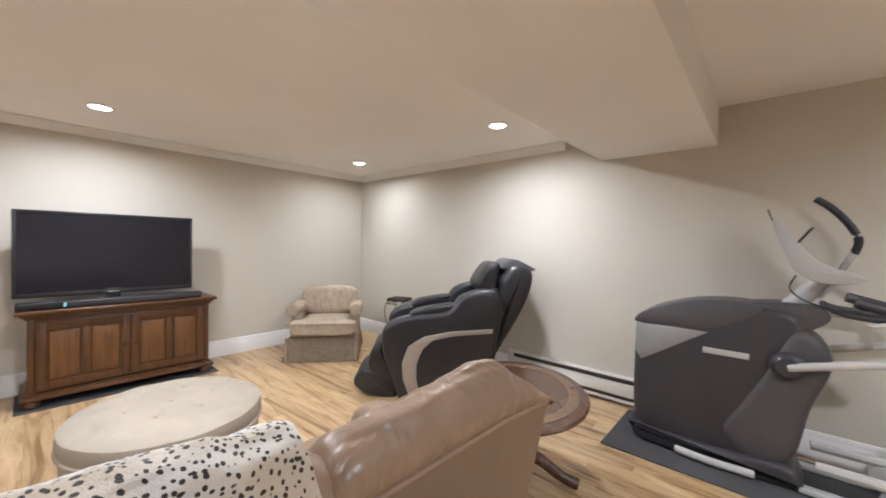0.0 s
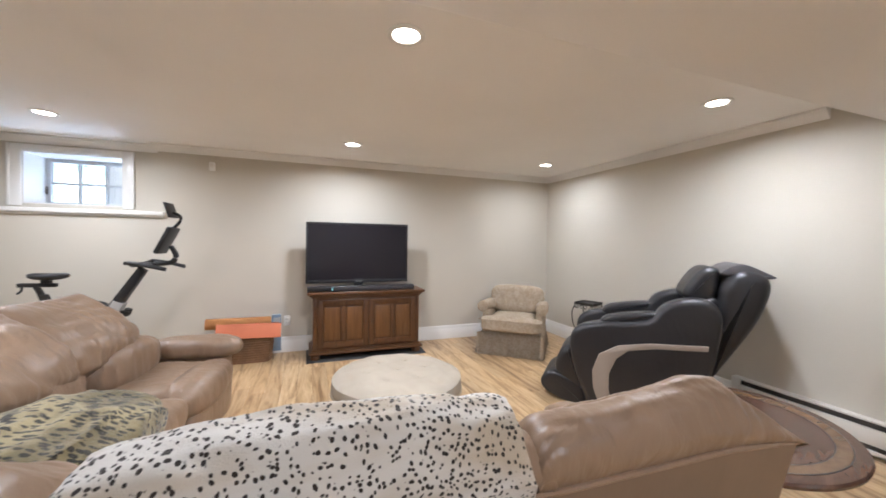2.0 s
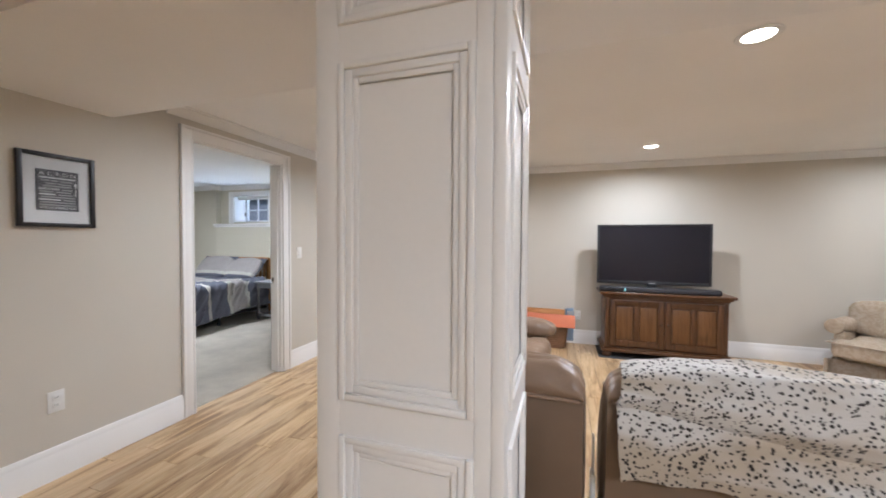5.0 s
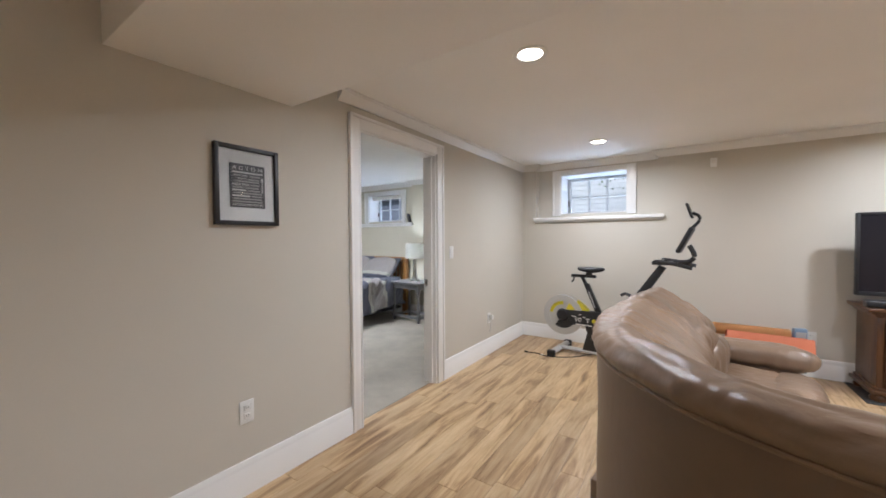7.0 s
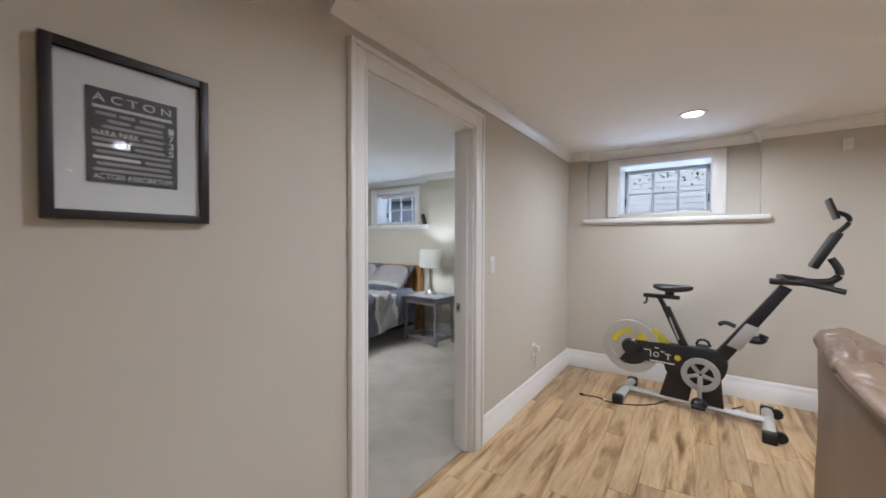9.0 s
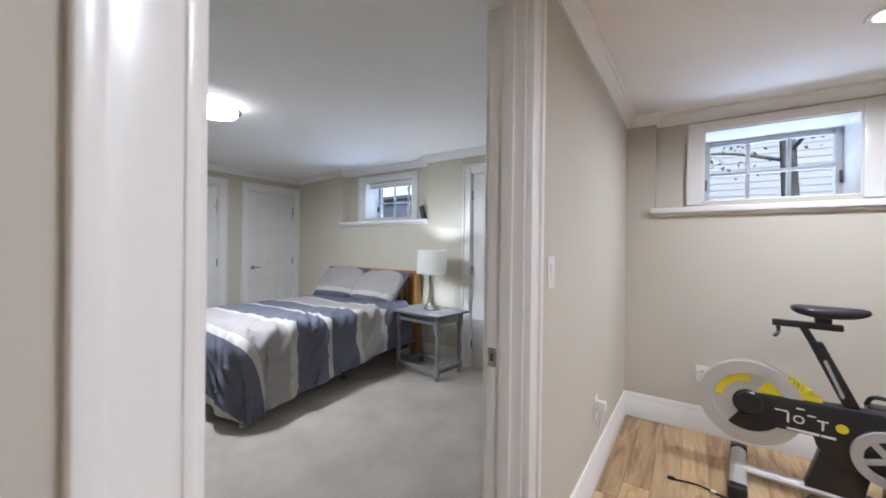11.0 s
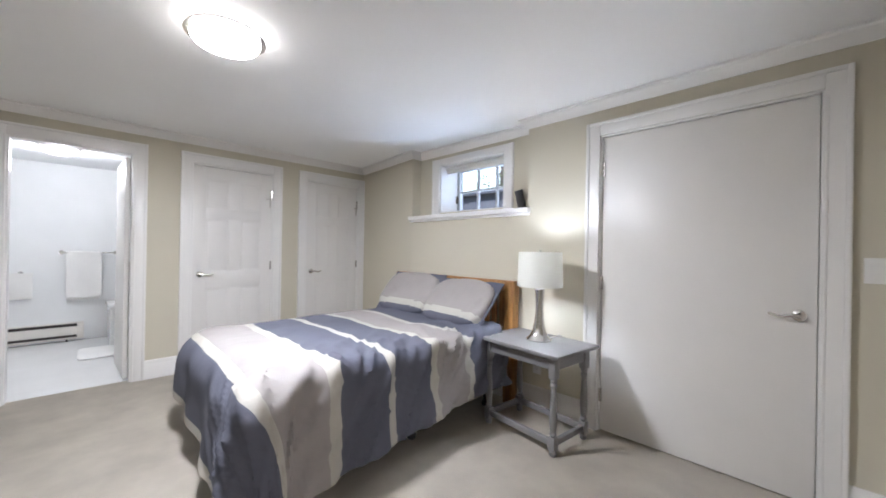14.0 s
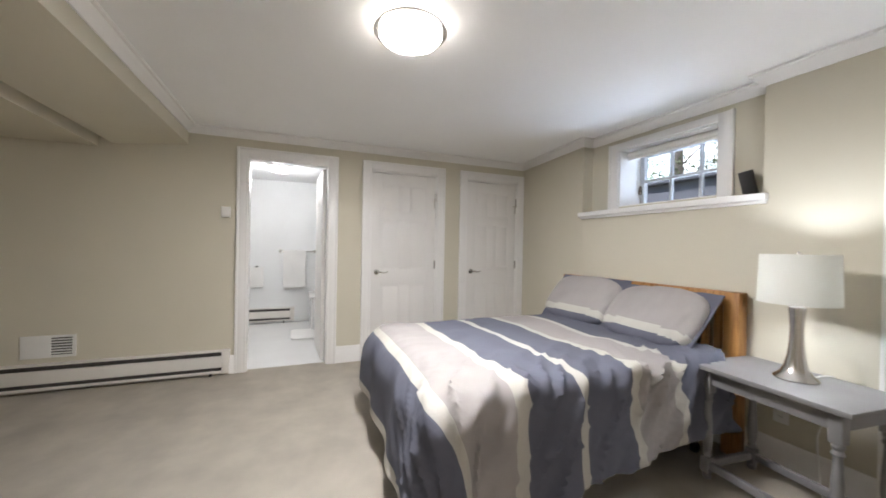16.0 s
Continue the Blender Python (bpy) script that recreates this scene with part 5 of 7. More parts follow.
def west_sofa():
    s = thing("corner_sofa", "tan leather corner sofa with overstuffed back cushions", "sofa", -0.97, 0.87, 0, 0)
    home = Matrix.Translation((0.97, -0.87, 0))
    put = lambda name, bm, mat, label="": part(name, moved(bm, home), M[mat], s, label)
    L = WEST_RUN.length
    seam = lambda u: 0.83 + 0.07 * min(1.0, u / 1.3)
    crest = lambda u: 0.945 + 0.055 * min(1.0, max(0.0, (u - 1.4) / 0.7))
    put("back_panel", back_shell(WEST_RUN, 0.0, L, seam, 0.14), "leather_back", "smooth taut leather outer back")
    put("piping", welt(WEST_RUN, 0.01, L - 0.01, seam), "leather")
    put("back_cushion", stuffed_back(WEST_RUN, 0.02, 0.68, seam, crest, 0.42, 2, 0.024), "leather")
    put("back_cushion", stuffed_back(WEST_RUN, 0.62, 1.48, seam, crest, 0.44, 5, 0.028, 110), "leather")
    put("back_cushion", stuffed_back(WEST_RUN, 1.42, L, seam, crest, 0.38, 8, 0.022, 110), "leather")
    turn = pose(-0.62, 2.5, 0, 0, 0, -9)
    for i, (a, b) in enumerate(((-0.95, 0.10), (0.10, 0.74))):
        put("lumbar_cushion", moved(cushion(-0.46, -0.14, a + 0.03, b, 0.38, 0.66, 3.0, 24, 0.03, 5, i + 8), turn), "leather")
        put("seat_cushion", moved(cushion(-0.40, 0.20, a + 0.02, b - 0.01, 0.22, 0.445, 5, 22, 0.022, 4, i), turn), "leather")
        put("front_roll", moved(cushion(0.04, 0.30, a + 0.0, b + 0.06, 0.22, 0.46, 2.7, 24, 0.018, 4, i + 4), turn), "leather")
        put("foot_panel", moved(cushion(0.12, 0.27, a + 0.05, b + 0.02, 0.06, 0.30, 5, 16, 0.012, 5, i + 9), turn), "leather")
    put("base", moved(bx(-0.50, 0.15, -0.9, 0.74, 0.03, 0.26, 0.02, 2), turn), "leather_back")
    put("arm", joined(moved(cushion(-0.45, 0.20, 0.76, 0.96, 0.05, 0.47, 5, 14, 0.01, 3, 3), turn), moved(cushion(-0.34, 0.29, 0.72, 0.98, 0.40, 0.575, 2.6, 26, 0.024, 5, 6), turn)), "leather")
    put("corner_seat", cushion(-0.82, -0.14, 1.02, 1.62, 0.20, 0.47, 5, 18, 0.02, 4, 15), "leather")
    put("corner_arm", cushion(-0.50, -0.11, 0.90, 1.55, 0.10, 0.60, 4, 18, 0.02, 4, 16), "leather")


west_sofa()
LOVE_SEAM = lambda u: float(np.interp(u, (0.0, 0.4, 0.75, 1.25, 1.52), (0.93, 0.875, 0.835, 0.82, 0.79)))
LOVE_TOP = lambda u: float(np.interp(u, (0.0, 0.12, 0.3, 0.55, 0.70, 0.95, 1.18, 1.27, 1.36, 1.46, 1.54), (1.0, 1.012, 1.022, 1.01, 0.955, 0.97, 0.985, 0.97, 0.925, 0.85, 0.80)))


def loveseat():
    s = thing("recliner_loveseat", "tan leather reclining loveseat seen from behind", "sofa", -0.035, 0.80, 0, 0)
    home = Matrix.Translation((0.035, -0.80, 0))
    put = lambda name, bm, mat, label="": part(name, moved(bm, home), M[mat], s, label)
    L = LOVE_RUN.length
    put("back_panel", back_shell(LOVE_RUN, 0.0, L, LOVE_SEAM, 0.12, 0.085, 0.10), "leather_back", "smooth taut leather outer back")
    put("piping", welt(LOVE_RUN, 0.01, L - 0.01, LOVE_SEAM), "leather")
    put("back_cushion", stuffed_back(LOVE_RUN, 0.0, 0.74, LOVE_SEAM, LOVE_TOP, 0.34, 21, 0.014), "leather")
    put("back_cushion", stuffed_back(LOVE_RUN, 0.70, L, LOVE_SEAM, LOVE_TOP, 0.32, 24, 0.024, 120, rounding=0.05), "leather")
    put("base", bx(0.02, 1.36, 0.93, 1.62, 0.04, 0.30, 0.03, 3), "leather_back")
    for i, (a, b) in enumerate(((0.0, 0.70), (0.70, 1.34))):
        put("seat_cushion", cushion(a + 0.01, b - 0.01, 0.97, 1.64, 0.28, 0.50, 5, 18, 0.02, 4, i + 2), "leather")
        put("foot_panel", cushion(a + 0.03, b - 0.03, 1.56, 1.69, 0.06, 0.42, 5, 12, 0.012, 4, i + 5), "leather")
    put("arm", cushion(1.26, 1.44, 0.93, 1.64, 0.05, 0.60, 4, 18, 0.018, 4, 9), "leather")
    put("care_tag", joined(bx(-0.074, -0.070, 0.815, 0.84, 0.62, 0.80, 0.001), bx(-0.078, -0.066, 0.812, 0.85, 0.60, 0.70, 0.001)), "white", "white fabric tag hanging in the gap")


loveseat()


def throw():
    bm, rows = bmesh.new(), []
    nu, nw, hang = 110, 60, 20
    for i in range(nu + 1):
        k = i / nu
        row = []
        for j in range(nw + hang + 1):
            if j <= nw:
                w = 0.86 * (1 - j / nw)
                along = j / (nw + hang)
            else:
                w, along = 0.0, j / (nw + hang)
            u = 0.028 + 0.010 * math.sin(along * 6) + (0.60 + 0.10 * along + 0.012 * math.sin(along * 9)) * k
            v, z = back_section(w, round(LOVE_SEAM(u), 3), round(LOVE_TOP(min(u, 0.58)), 3), 0.34)
            puff = 0.014 + 0.009 * noise.noise(Vector((u * 5, along * 6, 4))) + 0.005 * noise.noise(Vector((u * 16, along * 16, 9)))
            puff += 0.004 * max(0.0, 1 - abs(noise.noise(Vector((u * 4 + along * 3, along * 8, 2)))) * 4)
            ang = w * 3.6 - 0.4
            v, z = v - math.cos(ang) * puff, z + math.sin(max(0.25, min(ang, 3.1))) * puff
            if j > nw:
                f = (j - nw) / hang
                end = 0.772 + 0.006 * math.sin(u * 40) + 0.012 * noise.noise(Vector((u * 14, 1, 1))) - 0.02 * k
                z = z + (end - z) * f
                v = v - (0.018 * math.sin(f * 2.2) + 0.010 * f * math.sin(u * 17 + 1))
            edge = abs(k - 0.5) * 2
            z -= 0.012 * edge ** 14
            row.append(bm.verts.new(LOVE_RUN.place(u, v, z)))
        rows.append(row)
    for a, b in zip(rows, rows[1:]):
        for j in range(nw + hang):
            bm.faces.new((a[j], a[j + 1], b[j + 1], b[j]))
    bmesh.ops.recalc_face_normals(bm, faces=bm.faces[:])
    bmesh.ops.solidify(bm, geom=bm.faces[:], thickness=0.010)
    solid("throw_blanket", bm, M["throw"], "white plush blanket with dark leopard spots draped over the loveseat", "blanket")


throw()


def fur_blanket():
    """A folded plush throw heaped against the back cushions."""
    bm = bmesh.new()
    bmesh.ops.create_cube(bm, size=2)
    bmesh.ops.subdivide_edges(bm, edges=bm.edges[:], cuts=26, use_grid_fill=True)
    for v in bm.verts:
        d = v.co / (abs(v.co.x) ** 3.2 + abs(v.co.y) ** 3.2 + abs(v.co.z) ** 3.2) ** (1 / 3.2)
        p = Vector((d.x * 0.24, d.y * 0.36, d.z * 0.10))
        fold = 0.022 * max(0.0, 1 - abs(noise.noise(Vector((p.x * 9, p.y * 3.5, 6)))) * 3) - 0.02 * noise.noise(Vector((p.x * 5, p.y * 5, 1)))
        v.co = p + d.normalized() * fold
    solid("fur_throw", bm, M["pillow_fur"], "olive leopard-print plush throw heaped on the sofa seat", "blanket", pose(-0.58, 1.92, 0.53, -4, 10, -9))


fur_blanket()


# ---- exercise machines ----
def exercise_bike():
    b = thing("exercise_bike", "black upright exercise bike with a yellow and grey flywheel", "exercise bike", -1.65, 4.20, 0, -5)
    X = lambda x: x + 1.65
    flat = lambda x, z, y=0.0: Matrix.Translation((X(x), y, z)) @ Matrix.Rotation(radians(90), 4, "X")
    part("base_bar", tube([(X(-2.14), 0, 0.055), (X(-1.18), 0, 0.055)], 0.032, 12, False, 0.7), M["steel"], b)
    for x in (-2.12, -1.19):
        st = part("stabiliser", tube([(X(x), -0.25, 0.045), (X(x), 0.25, 0.045)], 0.036, 12, False, 0.75), M["steel"], b)
        for y in (-0.25, 0.25):
            part("end_cap", bx(X(x) - 0.04, X(x) + 0.04, y - 0.03, y + 0.03, 0.0, 0.075, 0.012, 3), M["black"], st)
            if x > -1.5:
                part("transport_wheel", moved(lathe([(0.01, -0.012), (0.036, -0.012), (0.038, 0), (0.036, 0.012), (0.01, 0.012)], 20), Matrix.Translation((X(x) + 0.055, y * 0.86, 0.042)) @ Matrix.Rotation(radians(90), 4, "X")), M["black"], st)
    wheel = part("flywheel", moved(ring_disc(0.155, 0.222, -0.03, 0.03), flat(-2.08, 0.43)), M["flywheel"], b, "pale grey flywheel rim")
    part("flywheel_face", moved(lathe([(0.002, -0.022), (0.156, -0.022), (0.156, 0.022), (0.002, 0.022)], 48), flat(-2.08, 0.43)), M["flywheel"], wheel, "pale grey flywheel face")
    for a0, a1, r0, mat, text in ((8, 62, 0.07, "yellow", "yellow graphic wedge"), (88, 172, 0.115, "yellow", "yellow graphic crescent"), (235, 352, 0.06, "black", "black lower wedge")):
        ring = [(r, radians(a0 + (a1 - a0) * k / 10)) for r, ks in ((0.152, range(11)), (r0, range(10, -1, -1))) for k in ks]
        part("flywheel_graphic", prism([(X(-2.08) + r * math.cos(a), 0.43 + r * math.sin(a)) for r, a in ring], 0.05), M[mat], wheel, text)
    part("hub", moved(lathe([(0.002, -0.055), (0.055, -0.05), (0.07, -0.03), (0.07, 0.03), (0.055, 0.05), (0.002, 0.055)], 28), flat(-2.08, 0.43)), M["black"], wheel)
    beam = round_outline([(X(-2.14), 0.46), (X(-2.08), 0.49), (X(-1.80), 0.50), (X(-1.50), 0.50), (X(-1.42), 0.42), (X(-1.46), 0.28), (X(-1.62), 0.20), (X(-1.80), 0.26), (X(-1.86), 0.36), (X(-2.1), 0.40)], 4)
    part("drive_cover", prism(beam, 0.075, 0.012, 2), M["black"], b)
    part("mast_foot", joined(prism([(X(-1.86), 0.07), (X(-1.66), 0.07), (X(-1.62), 0.30), (X(-1.80), 0.30)], 0.06, 0.006), prism([(X(-1.60), 0.07), (X(-1.44), 0.07), (X(-1.46), 0.30), (X(-1.58), 0.30)], 0.05, 0.006)), M["black"], b)
    logo = part("logo_field", bx(X(-1.98), X(-1.74), -0.0392, -0.0376, 0.335, 0.45), M["black"], b)
    for x, z, w, h in ((-1.95, 0.43, 0.05, 0.008), (-1.925, 0.40, 0.008, 0.05), (-1.80, 0.415, 0.04, 0.008), (-1.80, 0.395, 0.008, 0.05), (-1.84, 0.43, 0.03, 0.008), (-1.87, 0.345, 0.12, 0.012), (-1.78, 0.345, 0.05, 0.012), (-1.88, 0.455, 0.03, 0.008)):
        part("logo_stroke", bx(X(x) - w / 2, X(x) + w / 2, -0.0402, -0.0391, z - h / 2, z + h / 2), M["white"], logo)
    part("logo_ring", moved(ring_disc(0.014, 0.021, -0.001, 0.001, 24), flat(-1.885, 0.40, -0.0396)), M["white"], logo)
    part("logo_dot", moved(lathe([(0.001, -0.001), (0.022, -0.001), (0.022, 0.001), (0.001, 0.001)], 24), flat(-1.735, 0.40, -0.0396)), M["yellow"], logo, "yellow dot")
    fan = part("brake_fan", joined(*[prism([(X(-1.93) + 0.018 * k, 0.50 + 0.01 * k), (X(-1.92) + 0.018 * k, 0.50 + 0.008 * k), (X(-1.90) + 0.016 * k, 0.60 - 0.012 * k), (X(-1.915) + 0.016 * k, 0.605 - 0.012 * k)], 0.05) for k in range(6)], prism([(X(-1.94), 0.495), (X(-1.80), 0.495), (X(-1.80), 0.52), (X(-1.92), 0.56)], 0.04)), M["yellow"], b, "yellow finned cover")
    part("crank_disc", moved(ring_disc(0.085, 0.125, -0.012, 0.012, 40), flat(-1.585, 0.305, -0.05)), M["silver"], b)
    for k in range(5):
        part("crank_spoke", moved(bx(0.01, 0.09, -0.008, 0.008, -0.014, 0.014, 0.003), Matrix.Translation((X(-1.585), -0.05, 0.305)) @ Matrix.Rotation(radians(72 * k + 15), 4, "Y")), M["silver"], b)
    part("crank_cover", moved(lathe([(0.002, -0.03), (0.13, -0.03), (0.13, 0.03), (0.002, 0.03)], 40), flat(-1.585, 0.305, 0.0)), M["black"], b)
    for s, z in ((-1, 0.09), (1, 0.48)):
        arm = part("crank_arm", bx(X(-1.585) - 0.014, X(-1.585) + 0.014, s * 0.085 - 0.008, s * 0.085 + 0.008, min(z, 0.305), max(z, 0.305), 0.004), M["silver"], b)
        part("pedal", joined(bx(X(-1.585) - 0.045, X(-1.585) + 0.045, s * 0.14 - 0.045, s * 0.14 + 0.045, z - 0.012, z + 0.012, 0.006), tube([(X(-1.63), s * 0.14, z + 0.01), (X(-1.61), s * 0.14, z + 0.05), (X(-1.56), s * 0.14, z + 0.05), (X(-1.535), s * 0.14, z + 0.01)], 0.01, 6)), M["black"], arm)
    part("seat_tube", prism([(X(-1.72), 0.48), (X(-1.66), 0.48), (X(-1.80), 0.80), (X(-1.855), 0.80)], 0.05, 0.006), M["black"], b)
    part("seat_post", prism([(X(-1.835), 0.76), (X(-1.80), 0.76), (X(-1.855), 0.87), (X(-1.89), 0.87)], 0.038, 0.004), M["black"], b)
    part("tube_decal", prism([(X(-1.735), 0.54), (X(-1.725), 0.55), (X(-1.79), 0.72), (X(-1.80), 0.71)], 0.0516), M["silver"], b, "silver stripe decal")
    part("seat_slider", bx(X(-1.99), X(-1.73), -0.02, 0.02, 0.862, 0.895, 0.006), M["black"], b)
    part("slider_lever", tube([(X(-1.965), 0, 0.86), (X(-1.965), -0.01, 0.83), (X(-1.98), -0.03, 0.81)], 0.009, 8), M["black"], b)
    saddle = moved(cushion(-0.5, 0.5, -0.5, 0.5, -0.5, 0.5, 2.6, 14), Matrix.Diagonal((0.28, 0.17, 0.06, 1)))
    for v in saddle.verts:
        v.co.y *= 0.35 + 0.65 * max(0.0, min(1.0, (0.10 - v.co.x) / 0.18))
        v.co.z += 0.012 * (abs(v.co.x) / 0.14) ** 2
    part("saddle", moved(saddle, Matrix.Translation((X(-1.78), 0, 0.95))), M["leather_black"], b)
    part("saddle_clamp", bx(X(-1.83), X(-1.77), -0.025, 0.025, 0.893, 0.935, 0.006), M["black"], b)
    part("front_mast", prism([(X(-1.52), 0.46), (X(-1.42), 0.44), (X(-1.08), 1.00), (X(-1.14), 1.03)], 0.07, 0.01, 2), M["black"], b)
    part("mast_collar", prism([(X(-1.43), 0.56), (X(-1.35), 0.53), (X(-1.24), 0.71), (X(-1.32), 0.74)], 0.078, 0.006), M["silver"], b, "silver lettered collar")
    part("shifter", tube([(X(-1.38), 0, 0.70), (X(-1.44), 0, 0.72), (X(-1.48), 0, 0.70)], 0.016, 8), M["black"], b)
    part("resistance_unit", tube([(X(-1.30), 0, 0.62), (X(-1.24), 0, 0.62), (X(-1.22), 0, 0.66)], 0.03, 8), M["black"], b)
    part("handlebar", joined(tube([(X(-1.14), -0.22, 1.075), (X(-1.12), 0, 1.06), (X(-1.14), 0.22, 1.075)], 0.016, 10), *[tube([(X(-1.13), s * 0.20, 1.075), (X(-1.0), s * 0.21, 1.055), (X(-0.86), s * 0.19, 1.02)], 0.018, 10) for s in (-1, 1)], bx(X(-1.20), X(-1.02), -0.05, 0.05, 1.03, 1.07, 0.012)), M["black"], b)
    con = part("console_arm", tube([(X(-1.02), 0, 1.06), (X(-0.90), 0, 1.07), (X(-0.86), 0, 1.13), (X(-0.90), 0, 1.22)], 0.022, 10), M["black"], b)
    part("console", moved(bx(-0.10, 0.10, -0.02, 0.02, -0.13, 0.13, 0.012, 2), Matrix.Translation((X(-0.93), 0, 1.27)) @ Matrix.Rotation(radians(26), 4, "Y") @ Matrix.Rotation(radians(90), 4, "Z")), M["black"], con, "black console screen")
    part("tablet_holder", joined(tube([(X(-0.90), 0, 1.36), (X(-0.83), 0, 1.44), (X(-0.83), 0, 1.49), (X(-0.88), 0, 1.52)], 0.014, 8), moved(bx(-0.008, 0.008, -0.09, 0.09, -0.07, 0.07, 0.004), Matrix.Translation((X(-0.90), 0, 1.54)) @ Matrix.Rotation(radians(-18), 4, "Y"))), M["black"], con)


exercise_bike()
cord = solid("power_cord", tube([(-2.42, 3.98, 0.006), (-2.3, 4.0, 0.006), (-2.18, 3.96, 0.006), (-2.02, 4.02, 0.006), (-1.9, 4.12, 0.006), (-1.78, 4.3, 0.006), (-1.6, 4.40, 0.006), (-1.45, 4.32, 0.006), (-1.3, 4.5, 0.006)], 0.0045, 8), M["black"], "thin black power cord lying on the floor", "cord")
part("plug", bx(-2.44, -2.405, 3.972, 3.99, 0.001, 0.018, 0.004), M["black"], cord)
part("tag", bx(-2.25, -2.225, 3.968, 3.99, 0.004, 0.012, 0.001), M["white"], cord, "white paper tag")

solid("exercise_mat", bx(2.83, 3.50, -1.55, 1.01, 0.0005, 0.008, 0.002), M["rubber"], "dark grey rubber mat under the elliptical trainer", "mat")


def elliptical():
    e = thing("elliptical_trainer", "large dark grey elliptical trainer standing on a rubber mat", "exercise machine", 3.22, 0, 0.008, 90)
    # local x runs along the machine to its front, local -y faces the room's east wall
    body = round_outline([(0.88, 0.76), (0.80, 0.87), (0.58, 0.95), (0.28, 0.97), (0.10, 0.95), (0.03, 0.83), (-0.02, 0.70), (0.02, 0.48), (0.08, 0.22), (0.16, 0.07), (0.50, 0.04), (0.82, 0.06), (0.88, 0.16), (0.89, 0.40)], 4)
    part("body_shell", prism(body, 0.27, 0.05, 4), M["shell"], e)
    part("top_cover", prism(round_outline([(0.885, 0.79), (0.80, 0.885), (0.56, 0.968), (0.30, 0.985), (0.24, 0.93), (0.45, 0.80), (0.66, 0.795)], 4), 0.276, 0.012, 3), M["shell_mid"], e, "lighter grey top cover")
    part("side_window", prism([(0.878, 0.785), (0.66, 0.79), (0.46, 0.785), (0.84, 0.53), (0.885, 0.60)], 0.284, 0.02, 2), M["smoke"], e, "pale grey side panel")
    part("shoulder", prism(round_outline([(0.28, 0.985), (0.02, 0.995), (-0.04, 0.93), (0.06, 0.86), (0.20, 0.93)], 4), 0.24, 0.01, 3), M["shell_mid"], e)
    part("rear_fairing", prism(round_outline([(0.10, 0.86), (-0.03, 0.80), (-0.05, 0.66), (0.02, 0.44), (0.08, 0.16), (0.20, 0.06), (0.40, 0.20), (0.32, 0.40), (0.22, 0.60)], 4), 0.30, 0.05, 4), M["shell_mid"], e)
    part("base_skirt", prism(round_outline([(0.89, 0.14), (0.86, 0.03), (0.70, 0.004), (0.10, 0.004), (0.05, 0.05), (0.12, 0.12), (0.40, 0.10), (0.80, 0.10)], 4), 0.36, 0.03, 3), M["shell"], e)
    for s in (-1, 1):
        part("skirt_tube", tube([(0.62, s * 0.185, 0.03), (0.45, s * 0.205, 0.03), (0.24, s * 0.195, 0.03)], 0.022, 10), M["steel"], e, "pale grey foot tube")
        part("badge", moved(bx(0.28, 0.50, -0.002, 0.002, 0.655, 0.69, 0.001), Matrix.Translation((0, s * 0.138, 0))), M["silver"], e, "plain silver badge")
        part("pivot", moved(lathe([(0.002, -0.05), (0.05, -0.045), (0.072, -0.02), (0.075, 0.01), (0.05, 0.05)], 28), Matrix.Translation((0.12, s * 0.165, 0.665)) @ Matrix.Rotation(radians(90 * s), 4, "X")), M["shell"], e)
        link = part("link_arm", tube([(0.12, s * 0.20, 0.665), (-0.10, s * 0.215, 0.73), (-0.42, s * 0.22, 0.82)], 0.022, 12), M["steel"], e, "pale grey tube")
        back, down = (0.30, 0.20) if s > 0 else (0.0, 0.0)
        ha = part("moving_handle", tube([(-0.42, s * 0.22, 0.80), (-0.30, s * 0.22, 0.92), (0.02 - back * 0.6, s * 0.20, 0.93), (-0.06 - back, s * 0.20, 1.08 - down * 0.5), (-0.15 - back, s * 0.20, 1.29 - down)], 0.017, 10, False), M["steel"], e, "pale grey tube")
        part("grip", tube([(x - back, y, z - down) for x, y, z in ((-0.15, s * 0.20, 1.28), (-0.165, s * 0.20, 1.36), (-0.12, s * 0.20, 1.46), (-0.05, s * 0.20, 1.55), (0.01, s * 0.19, 1.60))], 0.019, 12), M["black"], ha, "black foam grip")
        rail = part("pedal_arm", tube([(0.0, s * 0.14, 0.16), (-0.35, s * 0.15, 0.16), (-1.0, s * 0.15, 0.12)], 0.026, 10, False), M["steel"], e)
        part("pedal", joined(bx(-0.72, -0.36, s * 0.15 - 0.075, s * 0.15 + 0.075, 0.19, 0.22, 0.012, 2), bx(-0.37, -0.34, s * 0.15 - 0.075, s * 0.15 + 0.075, 0.2, 0.26, 0.01)), M["shell"], rail)
        part("roller", moved(lathe([(0.01, -0.03), (0.055, -0.028), (0.06, 0), (0.055, 0.028), (0.01, 0.03)], 24), Matrix.Translation((-0.28, s * 0.15, 0.09)) @ Matrix.Rotation(radians(90), 4, "X")), M["silver"], rail, "pale grey roller")
        part("track", bx(-1.15, 0.06, s * 0.15 - 0.03, s * 0.15 + 0.03, 0.008, 0.035, 0.006), M["steel"], e)
    part("rear_foot", tube([(-1.15, -0.3, 0.03), (-1.15, 0.3, 0.03)], 0.03, 12, False), M["steel"], e)
    part("neck", tube([(0.13, 0, 0.95), (0.05, 0, 1.05), (-0.02, 0, 1.15)], 0.045, 14), M["silver"], e)
    con = part("console", prism(round_outline([(0.20, 1.45), (0.16, 1.44), (0.03, 1.25), (-0.14, 1.17), (-0.15, 1.15), (-0.04, 1.12), (0.08, 1.16), (0.14, 1.28)], 3), 0.30, 0.005, 2), M["silver"], e, "pale grey console")
